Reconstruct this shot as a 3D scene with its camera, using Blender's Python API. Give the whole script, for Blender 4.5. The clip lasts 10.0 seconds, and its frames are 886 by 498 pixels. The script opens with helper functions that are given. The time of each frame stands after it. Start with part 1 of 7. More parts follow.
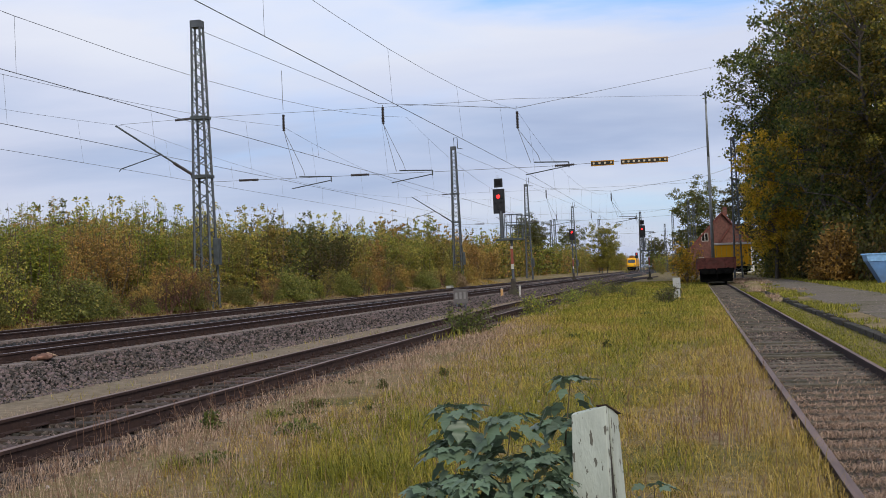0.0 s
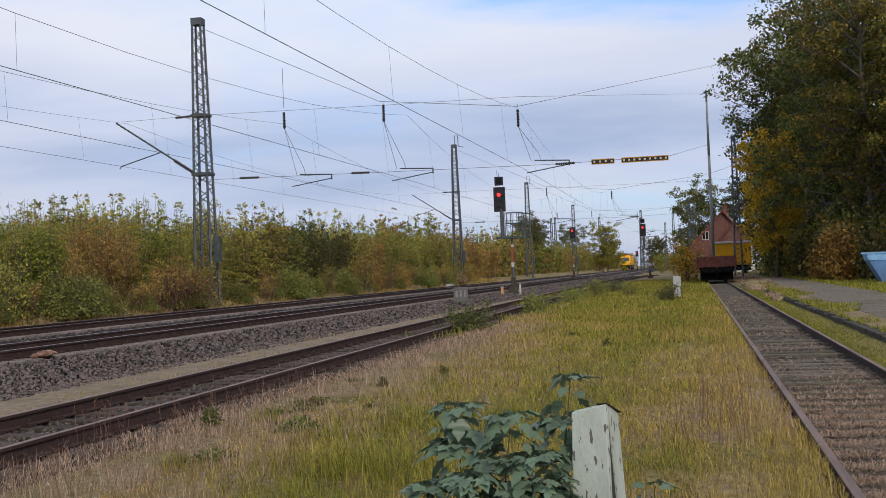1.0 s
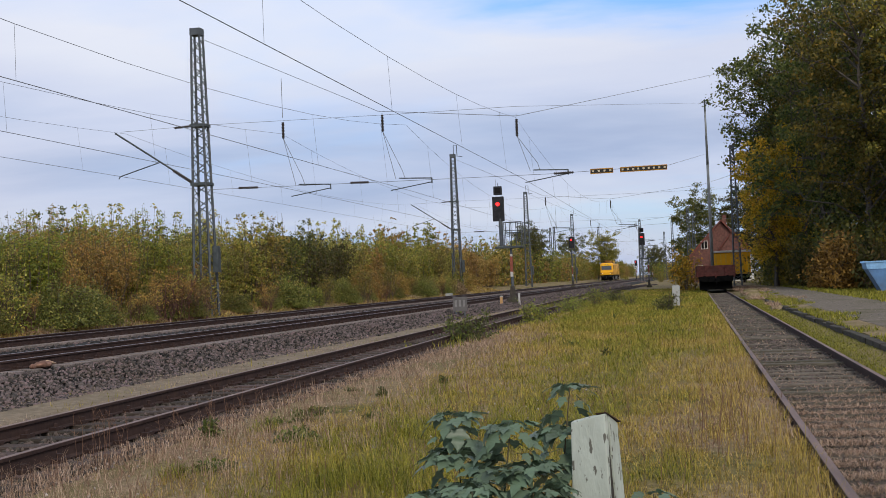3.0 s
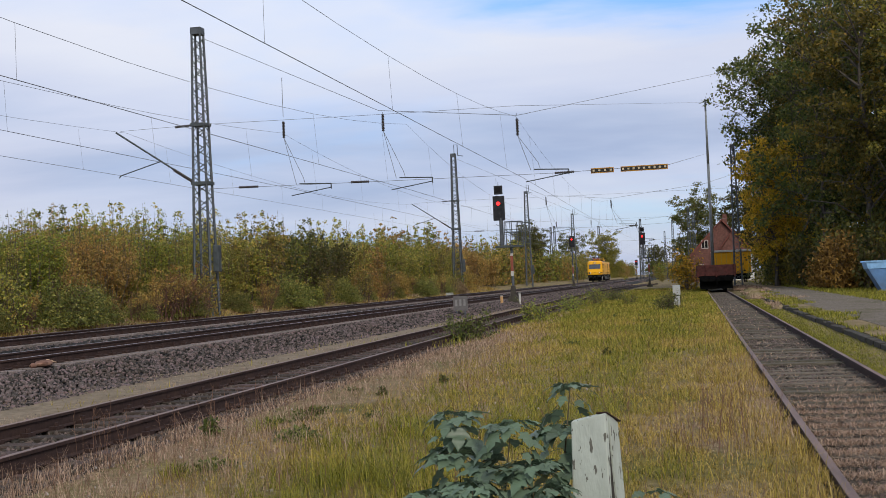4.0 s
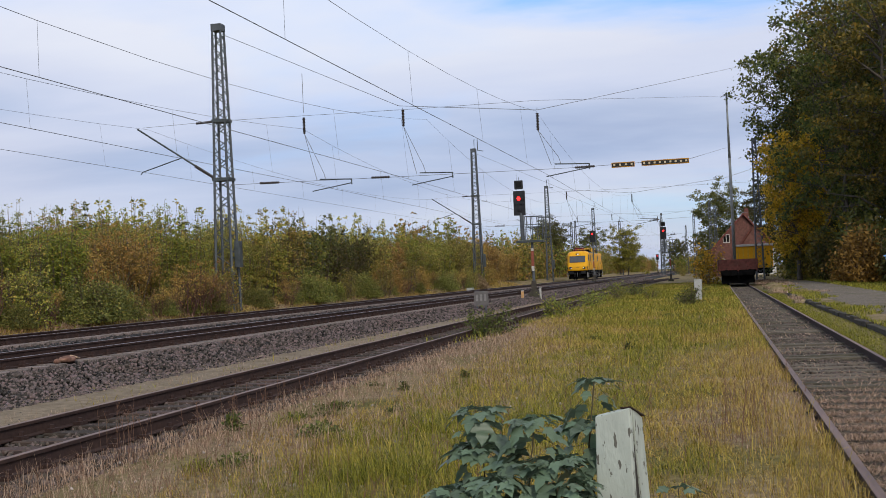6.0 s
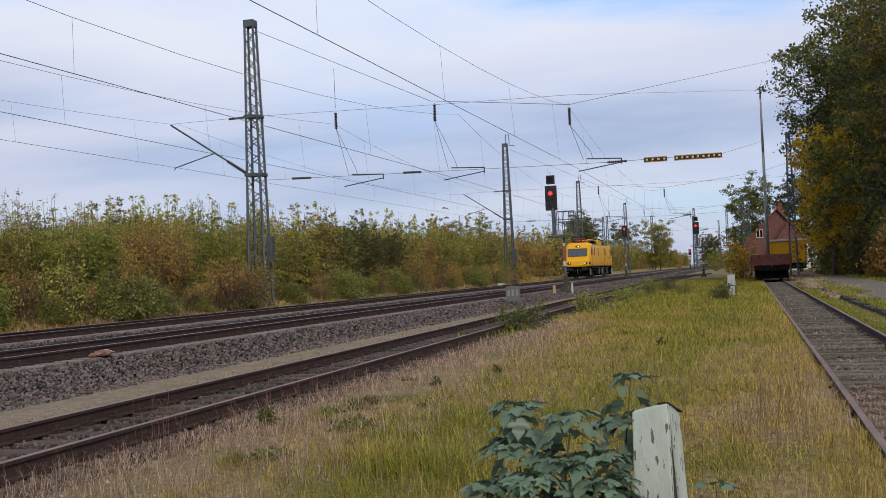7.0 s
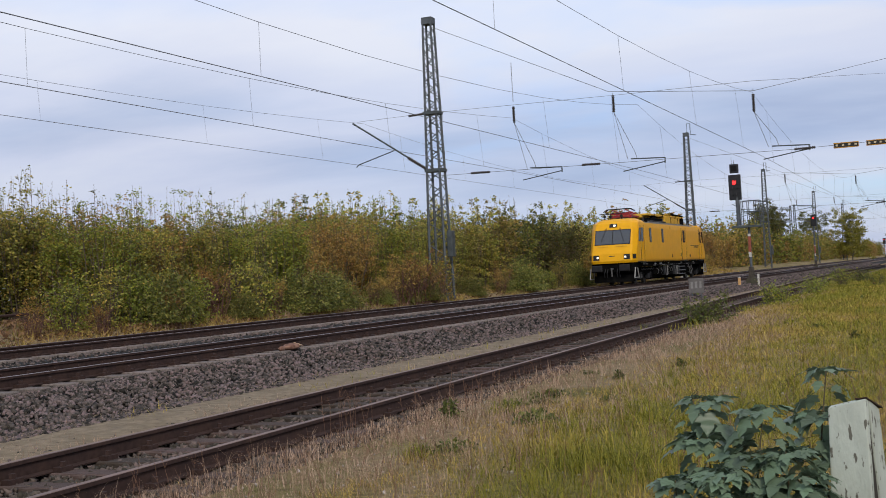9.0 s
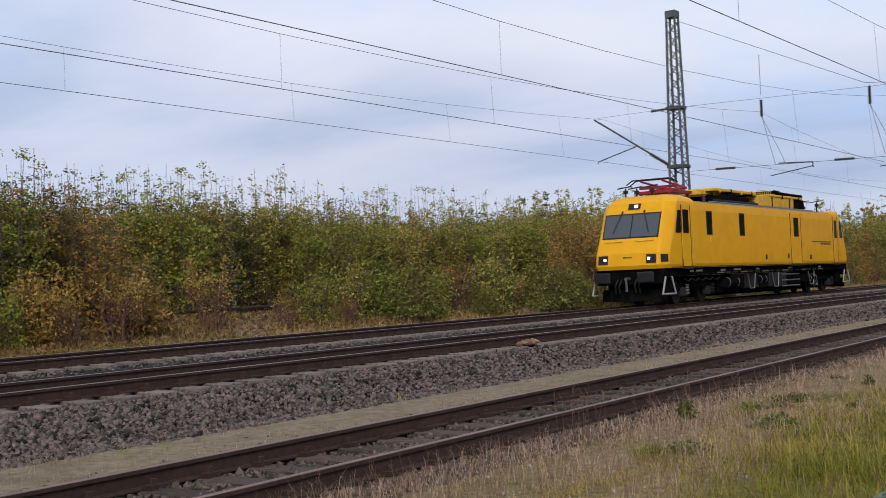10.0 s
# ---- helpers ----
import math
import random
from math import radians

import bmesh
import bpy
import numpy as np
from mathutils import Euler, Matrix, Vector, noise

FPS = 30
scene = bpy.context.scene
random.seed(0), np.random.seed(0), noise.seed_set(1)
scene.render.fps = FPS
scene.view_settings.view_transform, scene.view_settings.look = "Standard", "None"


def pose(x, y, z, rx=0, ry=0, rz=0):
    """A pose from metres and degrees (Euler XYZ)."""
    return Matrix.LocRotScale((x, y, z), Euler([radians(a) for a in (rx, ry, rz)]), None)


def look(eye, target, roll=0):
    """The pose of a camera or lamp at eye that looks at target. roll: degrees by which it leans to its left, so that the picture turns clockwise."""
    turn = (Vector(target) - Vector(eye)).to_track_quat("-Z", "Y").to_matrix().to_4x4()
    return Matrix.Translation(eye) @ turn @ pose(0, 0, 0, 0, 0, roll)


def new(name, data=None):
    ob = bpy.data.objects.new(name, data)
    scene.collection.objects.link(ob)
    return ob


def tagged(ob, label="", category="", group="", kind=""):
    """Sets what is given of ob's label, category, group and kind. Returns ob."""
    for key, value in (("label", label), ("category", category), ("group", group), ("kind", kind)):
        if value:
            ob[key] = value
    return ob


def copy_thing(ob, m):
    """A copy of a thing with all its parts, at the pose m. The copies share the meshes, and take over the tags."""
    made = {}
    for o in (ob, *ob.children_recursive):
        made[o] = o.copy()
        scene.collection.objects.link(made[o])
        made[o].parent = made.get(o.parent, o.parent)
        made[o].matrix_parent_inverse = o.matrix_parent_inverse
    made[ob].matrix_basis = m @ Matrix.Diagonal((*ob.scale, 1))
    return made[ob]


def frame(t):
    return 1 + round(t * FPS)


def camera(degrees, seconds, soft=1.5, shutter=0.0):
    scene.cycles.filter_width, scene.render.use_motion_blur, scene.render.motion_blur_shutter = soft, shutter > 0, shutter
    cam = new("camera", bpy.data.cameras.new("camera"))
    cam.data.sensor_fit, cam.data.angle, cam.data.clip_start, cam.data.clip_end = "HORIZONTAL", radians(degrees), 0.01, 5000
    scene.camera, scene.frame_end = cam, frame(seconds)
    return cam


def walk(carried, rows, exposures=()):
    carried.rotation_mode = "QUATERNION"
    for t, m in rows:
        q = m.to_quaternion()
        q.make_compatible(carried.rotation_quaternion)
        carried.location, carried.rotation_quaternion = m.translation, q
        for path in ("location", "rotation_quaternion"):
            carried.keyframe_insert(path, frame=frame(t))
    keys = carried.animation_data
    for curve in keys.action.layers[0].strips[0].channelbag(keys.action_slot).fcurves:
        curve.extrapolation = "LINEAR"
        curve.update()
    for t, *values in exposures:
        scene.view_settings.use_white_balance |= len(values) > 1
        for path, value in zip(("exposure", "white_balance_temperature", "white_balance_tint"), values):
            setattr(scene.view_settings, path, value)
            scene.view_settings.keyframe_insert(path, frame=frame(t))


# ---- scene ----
WALK = [
    (0.0, pose(0.000, 0.000, 1.600, 91.290, 2.449, 12.021)),
    (0.5, pose(0.000, 0.000, 1.600, 91.413, 2.225, 11.950)),
    (1.0, pose(0.000, 0.000, 1.600, 91.196, 2.336, 12.038)),
    (1.5, pose(0.001, 0.000, 1.600, 91.321, 2.529, 12.388)),
    (2.0, pose(0.001, 0.000, 1.600, 91.498, 2.407, 12.208)),
    (2.5, pose(0.000, 0.000, 1.600, 91.666, 2.439, 12.003)),
    (4.0, pose(0.000, 0.000, 1.600, 91.630, 2.395, 12.013)),
    (4.5, pose(0.000, 0.000, 1.600, 91.600, 2.454, 12.272)),
    (5.0, pose(-0.001, 0.000, 1.600, 91.583, 2.559, 12.202)),
    (5.5, pose(-0.004, 0.000, 1.600, 91.524, 2.553, 12.475)),
    (7.0, pose(-0.024, 0.000, 1.600, 91.265, 2.520, 14.525)),
    (7.5, pose(-0.036, 0.000, 1.600, 91.258, 2.456, 15.677)),
    (8.0, pose(-0.048, 0.000, 1.600, 91.325, 2.629, 17.825)),
    (8.5, pose(-0.051, 0.000, 1.600, 91.371, 2.889, 20.155)),
    (9.0, pose(-0.036, 0.000, 1.600, 91.366, 3.059, 23.226)),
    (9.5, pose(-0.010, 0.000, 1.600, 91.599, 2.966, 29.015)),
    (10.0, pose(0.050, 0.000, 1.600, 91.748, 2.300, 34.900)),
]
cam = camera(41.1, 10.0, soft=0.55, shutter=0.1)
walk(cam, WALK)

# ---------------------------------------------------------------- light
SUN_EL, SUN_AZ = 32.0, 150.0
sky_world = bpy.data.worlds.new("sky")
scene.world = sky_world
sky_world.use_nodes = True


def build_sky():
    nt = sky_world.node_tree
    N, L = nt.nodes, nt.links
    N.clear()
    out = N.new("ShaderNodeOutputWorld")
    bg = N.new("ShaderNodeBackground")
    bg.inputs[1].default_value = 1.0
    sky = N.new("ShaderNodeTexSky")
    sky.sky_type = "NISHITA"
    sky.sun_disc = False
    sky.sun_elevation, sky.sun_rotation = radians(SUN_EL), radians(SUN_AZ)
    blue = N.new("ShaderNodeVectorMath")
    blue.operation = "SCALE"
    blue.inputs[3].default_value = 0.125
    L.new(sky.outputs[0], blue.inputs[0])
    co = N.new("ShaderNodeTexCoord")
    # cloud deck: the direction is laid onto a flat layer high above
    sep = N.new("ShaderNodeSeparateXYZ")
    L.new(co.outputs["Generated"], sep.inputs[0])
    up = N.new("ShaderNodeMath")
    up.operation = "MAXIMUM"
    up.inputs[1].default_value = 0.0
    L.new(sep.outputs[2], up.inputs[0])
    lift = N.new("ShaderNodeMath")
    lift.operation = "ADD"
    lift.inputs[1].default_value = 0.13
    L.new(up.outputs[0], lift.inputs[0])
    flat = N.new("ShaderNodeVectorMath")
    flat.operation = "DIVIDE"
    L.new(co.outputs["Generated"], flat.inputs[0])
    cmb = N.new("ShaderNodeCombineXYZ")
    for i in range(3):
        L.new(lift.outputs[0], cmb.inputs[i])
    L.new(cmb.outputs[0], flat.inputs[1])

    def clouds(scale, shift, detail, stretch):
        mp = N.new("ShaderNodeMapping")
        mp.inputs["Location"].default_value = shift
        mp.inputs["Rotation"].default_value = (0, 0, radians(12))
        mp.inputs["Scale"].default_value = (scale * stretch, scale, scale)
        L.new(flat.outputs[0], mp.inputs[0])
        n = N.new("ShaderNodeTexNoise")
        n.inputs["Scale"].default_value = 1.0
        n.inputs["Detail"].default_value = detail
        n.inputs["Roughness"].default_value = 0.52
        n.inputs["Distortion"].default_value = 0.25
        L.new(mp.outputs[0], n.inputs["Vector"])
        return n.outputs["Fac"]

    def ramp(fac, stops):
        r = N.new("ShaderNodeValToRGB")
        els = r.color_ramp.elements
        while len(els) < len(stops):
            els.new(0.5)
        for e, (p, c) in zip(els, stops):
            e.position, e.color = p, (*c, 1)
        L.new(fac, r.inputs[0])
        return r.outputs[0]

    shade = ramp(clouds(0.62, (3.1, 1.7, 0.4), 7, 0.6),
                 [(0.29, (0.38, 0.46, 0.66)), (0.43, (0.56, 0.63, 0.80)), (0.55, (0.74, 0.77, 0.90)), (0.67, (0.86, 0.87, 0.94))])
    cover = ramp(clouds(0.42, (0.35, 4.2, 2.0), 6, 0.7), [(0.36, (0.55,) * 3), (0.48, (0.94,) * 3), (0.6, (1.0,) * 3)])
    # a long gap in the deck, with a ragged rim
    away = N.new("ShaderNodeMapping")
    away.vector_type = "POINT"
    away.inputs["Location"].default_value = (0.08, -3.9, 0)
    away.inputs["Scale"].default_value = (1.7, 1.6, 0)
    L.new(flat.outputs[0], away.inputs[0])
    far_off = N.new("ShaderNodeVectorMath")
    far_off.operation = "LENGTH"
    L.new(away.outputs[0], far_off.inputs[0])
    ragged = N.new("ShaderNodeMath")
    ragged.operation = "MULTIPLY_ADD"
    ragged.inputs[1].default_value, ragged.inputs[2].default_value = 1.1, -0.55
    L.new(clouds(2.2, (1.0, 2.0, 0.7), 6, 0.45), ragged.inputs[0])
    rim = N.new("ShaderNodeMath")
    rim.operation = "ADD"
    L.new(far_off.outputs[1], rim.inputs[0])
    L.new(ragged.outputs[0], rim.inputs[1])
    gap = ramp(rim.outputs[0], [(0.55, (0.12,) * 3), (0.78, (0.75,) * 3), (1.0, (1.0,) * 3)])
    closed = N.new("ShaderNodeVectorMath")
    closed.operation = "MULTIPLY"
    L.new(cover, closed.inputs[0])
    L.new(gap, closed.inputs[1])
    cover = closed.outputs[0]
    mix = N.new("ShaderNodeMix")
    mix.data_type = "RGBA"
    L.new(cover, mix.inputs[0])
    tint = N.new("ShaderNodeVectorMath")
    tint.operation = "MULTIPLY"
    tint.inputs[1].default_value = (0.62, 1.02, 1.5)
    L.new(blue.outputs[0], tint.inputs[0])
    L.new(tint.outputs[0], mix.inputs[6])
    L.new(shade, mix.inputs[7])
    low = ramp(up.outputs[0], [(0.0, (0.74, 0.78, 0.84)), (0.10, (0.80, 0.84, 0.91)), (0.24, (1.0, 1.0, 1.0))])
    haze = N.new("ShaderNodeVectorMath")
    haze.operation = "MULTIPLY"
    L.new(mix.outputs[2], haze.inputs[0])
    L.new(low, haze.inputs[1])
    L.new(haze.outputs[0], bg.inputs[0])
    L.new(bg.outputs[0], out.inputs[0])


build_sky()
sun = new("sun", bpy.data.lights.new("sun", "SUN"))
sun.data.energy, sun.data.angle, sun.data.color = 2.1, radians(12), (1.0, 0.93, 0.83)
az, el = radians(SUN_AZ), radians(SUN_EL)
sun.matrix_world = look((math.sin(az) * math.cos(el) * 60, math.cos(az) * math.cos(el) * 60, math.sin(el) * 60), (0, 0, 0))
scene.view_settings.exposure = 0.0


# ---------------------------------------------------------------- materials
def mat(name, base, rough=0.8, metal=0.0, vary=0.25, scale=6.0, dirt=None, dirt_amount=0.4, dirt_scale=1.2, bump=0.0,
        bump_scale=40.0, random_part=0.0, random_island=0.0, spec=0.3, stretch=(1, 1, 1), emit=0.0, edge=(0.48, 0.72)):
    """A painted, grown or mineral surface: base colour with fine grain, patches of dirt, relief, and a tint for each piece."""
    m = bpy.data.materials.new(name)
    m.use_nodes = True
    nt = m.node_tree
    N, L = nt.nodes, nt.links
    b = N["Principled BSDF"]
    b.inputs["Roughness"].default_value, b.inputs["Metallic"].default_value = rough, metal
    b.inputs["Specular IOR Level"].default_value = spec
    co = N.new("ShaderNodeTexCoord")
    mp = N.new("ShaderNodeMapping")
    mp.inputs["Scale"].default_value = stretch
    L.new(co.outputs["Object"], mp.inputs[0])

    def noise_tex(s, d=5):
        n = N.new("ShaderNodeTexNoise")
        n.inputs["Scale"].default_value, n.inputs["Detail"].default_value = s, d
        L.new(mp.outputs[0], n.inputs["Vector"])
        return n.outputs["Fac"]

    def mixed(kind, fac, a, c):
        x = N.new("ShaderNodeMix")
        x.data_type, x.blend_type = "RGBA", kind
        if isinstance(fac, float):
            x.inputs[0].default_value = fac
        else:
            L.new(fac, x.inputs[0])
        for i, v in ((6, a), (7, c)):
            if isinstance(v, tuple):
                x.inputs[i].default_value = (*v, 1)
            else:
                L.new(v, x.inputs[i])
        return x.outputs[2]

    def span(fac, lo, hi, a=0.0, c=1.0):
        r = N.new("ShaderNodeMapRange")
        for i, v in ((1, lo), (2, hi), (3, a), (4, c)):
            r.inputs[i].default_value = v
        L.new(fac, r.inputs[0])
        return r.outputs[0]

    lo = tuple(c * (1 - vary) for c in base)
    hi = tuple(min(1, c * (1 + vary)) for c in base)
    col = mixed("MIX", span(noise_tex(scale), 0.3, 0.7), lo, hi)
    if dirt:
        col = mixed("MIX", span(noise_tex(dirt_scale, 8), edge[0], edge[1], 0.0, dirt_amount), col, dirt)
    for amount, node, socket in ((random_part, "ShaderNodeObjectInfo", "Random"), (random_island, "ShaderNodeNewGeometry", "Random Per Island")):
        if amount:
            g = N.new(node)
            hsv = N.new("ShaderNodeHueSaturation")
            L.new(span(g.outputs[socket], 0, 1, 1 - amount, 1 + amount), hsv.inputs["Value"])
            L.new(span(g.outputs[socket], 0, 1, 0.5 + amount * 0.05, 0.5 - amount * 0.05), hsv.inputs["Hue"])
            L.new(col, hsv.inputs["Color"])
            col = hsv.outputs[0]
    L.new(col, b.inputs["Base Color"])
    if bump:
        bp = N.new("ShaderNodeBump")
        bp.inputs["Strength"].default_value, bp.inputs["Distance"].default_value = bump, 0.02
        L.new(noise_tex(bump_scale, 6), bp.inputs["Height"])
        L.new(bp.outputs[0], b.inputs["Normal"])
    if emit:
        b.inputs["Emission Color"].default_value = (*base, 1)
        b.inputs["Emission Strength"].default_value = emit
    return m


def leaf_mat(name, stops, rough=0.55, through_light=0.35):
    """Leaves: each leaf takes one of several tints, and some light passes through."""
    m = bpy.data.materials.new(name)
    m.use_nodes = True
    nt = m.node_tree
    N, L = nt.nodes, nt.links
    b, out = N["Principled BSDF"], N["Material Output"]
    b.inputs["Roughness"].default_value, b.inputs["Specular IOR Level"].default_value = rough, 0.25
    g = N.new("ShaderNodeNewGeometry")
    r = N.new("ShaderNodeValToRGB")
    els = r.color_ramp.elements
    while len(els) < len(stops):
        els.new(0.5)
    for e, (p, c) in zip(els, stops):
        e.position, e.color = p, (*c, 1)
    L.new(g.outputs["Random Per Island"], r.inputs[0])
    o = N.new("ShaderNodeObjectInfo")
    hsv = N.new("ShaderNodeHueSaturation")
    mr = N.new("ShaderNodeMapRange")
    mr.inputs[3].default_value, mr.inputs[4].default_value = 0.68, 1.22
    L.new(o.outputs["Random"], mr.inputs[0])
    L.new(mr.outputs[0], hsv.inputs["Value"])
    mh = N.new("ShaderNodeMapRange")
    mh.inputs[3].default_value, mh.inputs[4].default_value = 0.49, 0.518
    L.new(o.outputs["Random"], mh.inputs[0])
    L.new(mh.outputs[0], hsv.inputs["Hue"])
    L.new(r.outputs[0], hsv.inputs["Color"])
    L.new(hsv.outputs[0], b.inputs["Base Color"])
    tr = N.new("ShaderNodeBsdfTranslucent")
    L.new(hsv.outputs[0], tr.inputs[0])
    mx = N.new("ShaderNodeMixShader")
    mx.inputs[0].default_value = through_light
    L.new(b.outputs[0], mx.inputs[1])
    L.new(tr.outputs[0], mx.inputs[2])
    L.new(mx.outputs[0], out.inputs[0])
    return m


def glow_mat(name, colour, strength):
    m = bpy.data.materials.new(name)
    m.use_nodes = True
    b = m.node_tree.nodes["Principled BSDF"]
    b.inputs["Base Color"].default_value = (*colour, 1)
    b.inputs["Emission Color"].default_value = (*colour, 1)
    b.inputs["Emission Strength"].default_value = strength
    return m


def ground_mat():
    """Sandy, mossy soil under thin dry grass, with larger worn patches."""
    m = bpy.data.materials.new("soil")
    m.use_nodes = True
    nt = m.node_tree
    N, L = nt.nodes, nt.links
    b = N["Principled BSDF"]
    b.inputs["Roughness"].default_value, b.inputs["Specular IOR Level"].default_value = 0.95, 0.1
    co = N.new("ShaderNodeTexCoord")

    def nz(s, d=6):
        n = N.new("ShaderNodeTexNoise")
        n.inputs["Scale"].default_value, n.inputs["Detail"].default_value = s, d
        L.new(co.outputs["Object"], n.inputs["Vector"])
        return n.outputs["Fac"]

    def ramp(fac, stops):
        r = N.new("ShaderNodeValToRGB")
        els = r.color_ramp.elements
        while len(els) < len(stops):
            els.new(0.5)
        for e, (p, c) in zip(els, stops):
            e.position, e.color = p, (*c, 1)
        L.new(fac, r.inputs[0])
        return r.outputs[0]

    a = ramp(nz(0.55), [(0.32, (0.16, 0.15, 0.045)), (0.45, (0.25, 0.2, 0.085)), (0.58, (0.33, 0.245, 0.14)), (0.75, (0.37, 0.285, 0.19))])
    c = ramp(nz(9.0), [(0.3, (0.45,) * 3), (0.7, (1.0,) * 3)])
    x = N.new("ShaderNodeMix")
    x.data_type, x.blend_type = "RGBA", "MULTIPLY"
    x.inputs[0].default_value = 1.0
    L.new(a, x.inputs[6])
    L.new(c, x.inputs[7])
    L.new(x.outputs[2], b.inputs["Base Color"])
    bp = N.new("ShaderNodeBump")
    bp.inputs["Strength"].default_value, bp.inputs["Distance"].default_value = 0.8, 0.05
    L.new(nz(22.0), bp.inputs["Height"])
    L.new(bp.outputs[0], b.inputs["Normal"])
    return m


SOIL = ground_mat()
SAND = mat("sand", (0.2, 0.155, 0.1), 0.95, vary=0.3, scale=8, dirt=(0.13, 0.095, 0.055), dirt_amount=0.85, dirt_scale=1.6, bump=0.6, bump_scale=60)
# near black: puts the shade of the gaps between stones into the bed's colour
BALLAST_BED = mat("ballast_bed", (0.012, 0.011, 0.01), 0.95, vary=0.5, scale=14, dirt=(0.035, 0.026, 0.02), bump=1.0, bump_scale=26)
STONE = mat("ballast_stone", (0.095, 0.076, 0.067), 0.9, vary=0.3, scale=30, random_island=0.95, dirt=(0.095, 0.066, 0.048), dirt_amount=0.5, dirt_scale=0.7)
OLD_GRAVEL = mat("old_gravel", (0.042, 0.034, 0.027), 0.95, vary=0.5, scale=18, dirt=(0.085, 0.064, 0.043), dirt_amount=0.6, dirt_scale=0.8, bump=1.0, bump_scale=30)
RUST = mat("rail_rust", (0.04, 0.022, 0.018), 0.8, 0.15, vary=0.3, scale=18, dirt=(0.085, 0.045, 0.03), dirt_scale=3)
RAIL_TOP = mat("rail_top", (0.25, 0.205, 0.195), 0.45, 0.85, vary=0.2, scale=10, stretch=(1, 0.05, 1))
RAIL_TOP_DULL = mat("rail_top_dull", (0.19, 0.125, 0.10), 0.55, 0.4, vary=0.3, scale=10, stretch=(1, 0.1, 1))
CONCRETE = mat("sleeper_concrete", (0.165, 0.135, 0.12), 0.9, vary=0.3, scale=20, dirt=(0.12, 0.08, 0.06), dirt_amount=0.6, dirt_scale=2, random_part=0.2, bump=0.3)
OLD_WOOD = mat("sleeper_wood", (0.06, 0.043, 0.035), 0.95, vary=0.45, scale=7, stretch=(1.0, 8, 8), random_part=0.45, dirt=(0.10, 0.075, 0.055), bump=0.6, bump_scale=10)
YARD_WOOD = mat("bleached_sleeper_wood", (0.125, 0.106, 0.076), 0.95, vary=0.5, scale=9, stretch=(1.0, 7, 7), random_part=0.35, dirt=(0.05, 0.04, 0.03), dirt_amount=0.8, dirt_scale=5, bump=0.8, bump_scale=14)
ASPHALT = mat("old_asphalt", (0.165, 0.14, 0.112), 0.97, vary=0.4, scale=7, dirt=(0.10, 0.09, 0.045), dirt_amount=0.95, dirt_scale=0.5, bump=0.6, spec=0.06)
KERB = mat("kerb_stone", (0.055, 0.046, 0.036), 0.9, vary=0.3, scale=8, dirt=(0.07, 0.08, 0.03), dirt_scale=1.5, bump=0.5)
GALV = mat("galvanised_steel", (0.085, 0.095, 0.104), 0.65, 0.2, vary=0.25, scale=3, dirt=(0.10, 0.095, 0.085))
DARK_STEEL = mat("dark_steel", (0.07, 0.08, 0.082), 0.6, 0.3, vary=0.3, scale=4)
WIRE = mat("copper_wire", (0.2, 0.205, 0.215), 0.6, 0.3, vary=0.1)
INSULATOR = mat("brown_insulator", (0.05, 0.04, 0.036), 0.3, vary=0.1)
BLACK = mat("black_paint", (0.016, 0.016, 0.018), 0.6, vary=0.3)
RED_LAMP = glow_mat("red_lamp", (1.0, 0.012, 0.012), 5.0)
YELLOW_TRAIN = mat("yellow_paint", (0.72, 0.355, 0.006), 0.45, vary=0.05, scale=2, dirt=(0.6, 0.27, 0.005), dirt_amount=0.3, dirt_scale=0.8, spec=0.22)


# ---------------------------------------------------------------- mesh helpers
def done(bm, name, m, smooth=False):
    me = bpy.data.meshes.new(name)
    bmesh.ops.recalc_face_normals(bm, faces=bm.faces)
    bm.to_mesh(me)
    bm.free()
    for mm in (m if isinstance(m, (list, tuple)) else [m]):
        me.materials.append(mm)
    if smooth:
        for p in me.polygons:
            p.use_smooth = True
    return me


def part(name, bm, m, parent, label="", smooth=False):
    ob = new(name, done(bm, name, m, smooth))
    ob.parent = parent
    if label:
        ob["label"] = label
    return ob


def thing(name, label, category, group="", kind="", at=None):
    ob = tagged(new(name), label, category, group, kind)
    ob.empty_display_size = 0.2
    if at is not None:
        ob.matrix_basis = at
    return ob


def structure(name, bm, m, label="", category="", smooth=False, kind="structure"):
    return tagged(new(name, done(bm, name, m, smooth)), label, category, kind=kind)


def box(bm, x0, x1, y0, y1, z0, z1, bevel=0.0, mi=0):
    v = [bm.verts.new((x, y, z)) for z in (z0, z1) for y in (y0, y1) for x in (x0, x1)]
    fs = [bm.faces.new([v[i] for i in q]) for q in ((0, 1, 3, 2), (4, 6, 7, 5), (0, 4, 5, 1), (2, 3, 7, 6), (0, 2, 6, 4), (1, 5, 7, 3))]
    for f in fs:
        f.material_index = mi
    if bevel:
        bmesh.ops.bevel(bm, geom=list({e for f in fs for e in f.edges}), offset=bevel, segments=2, profile=0.5, affect="EDGES")
    return bm


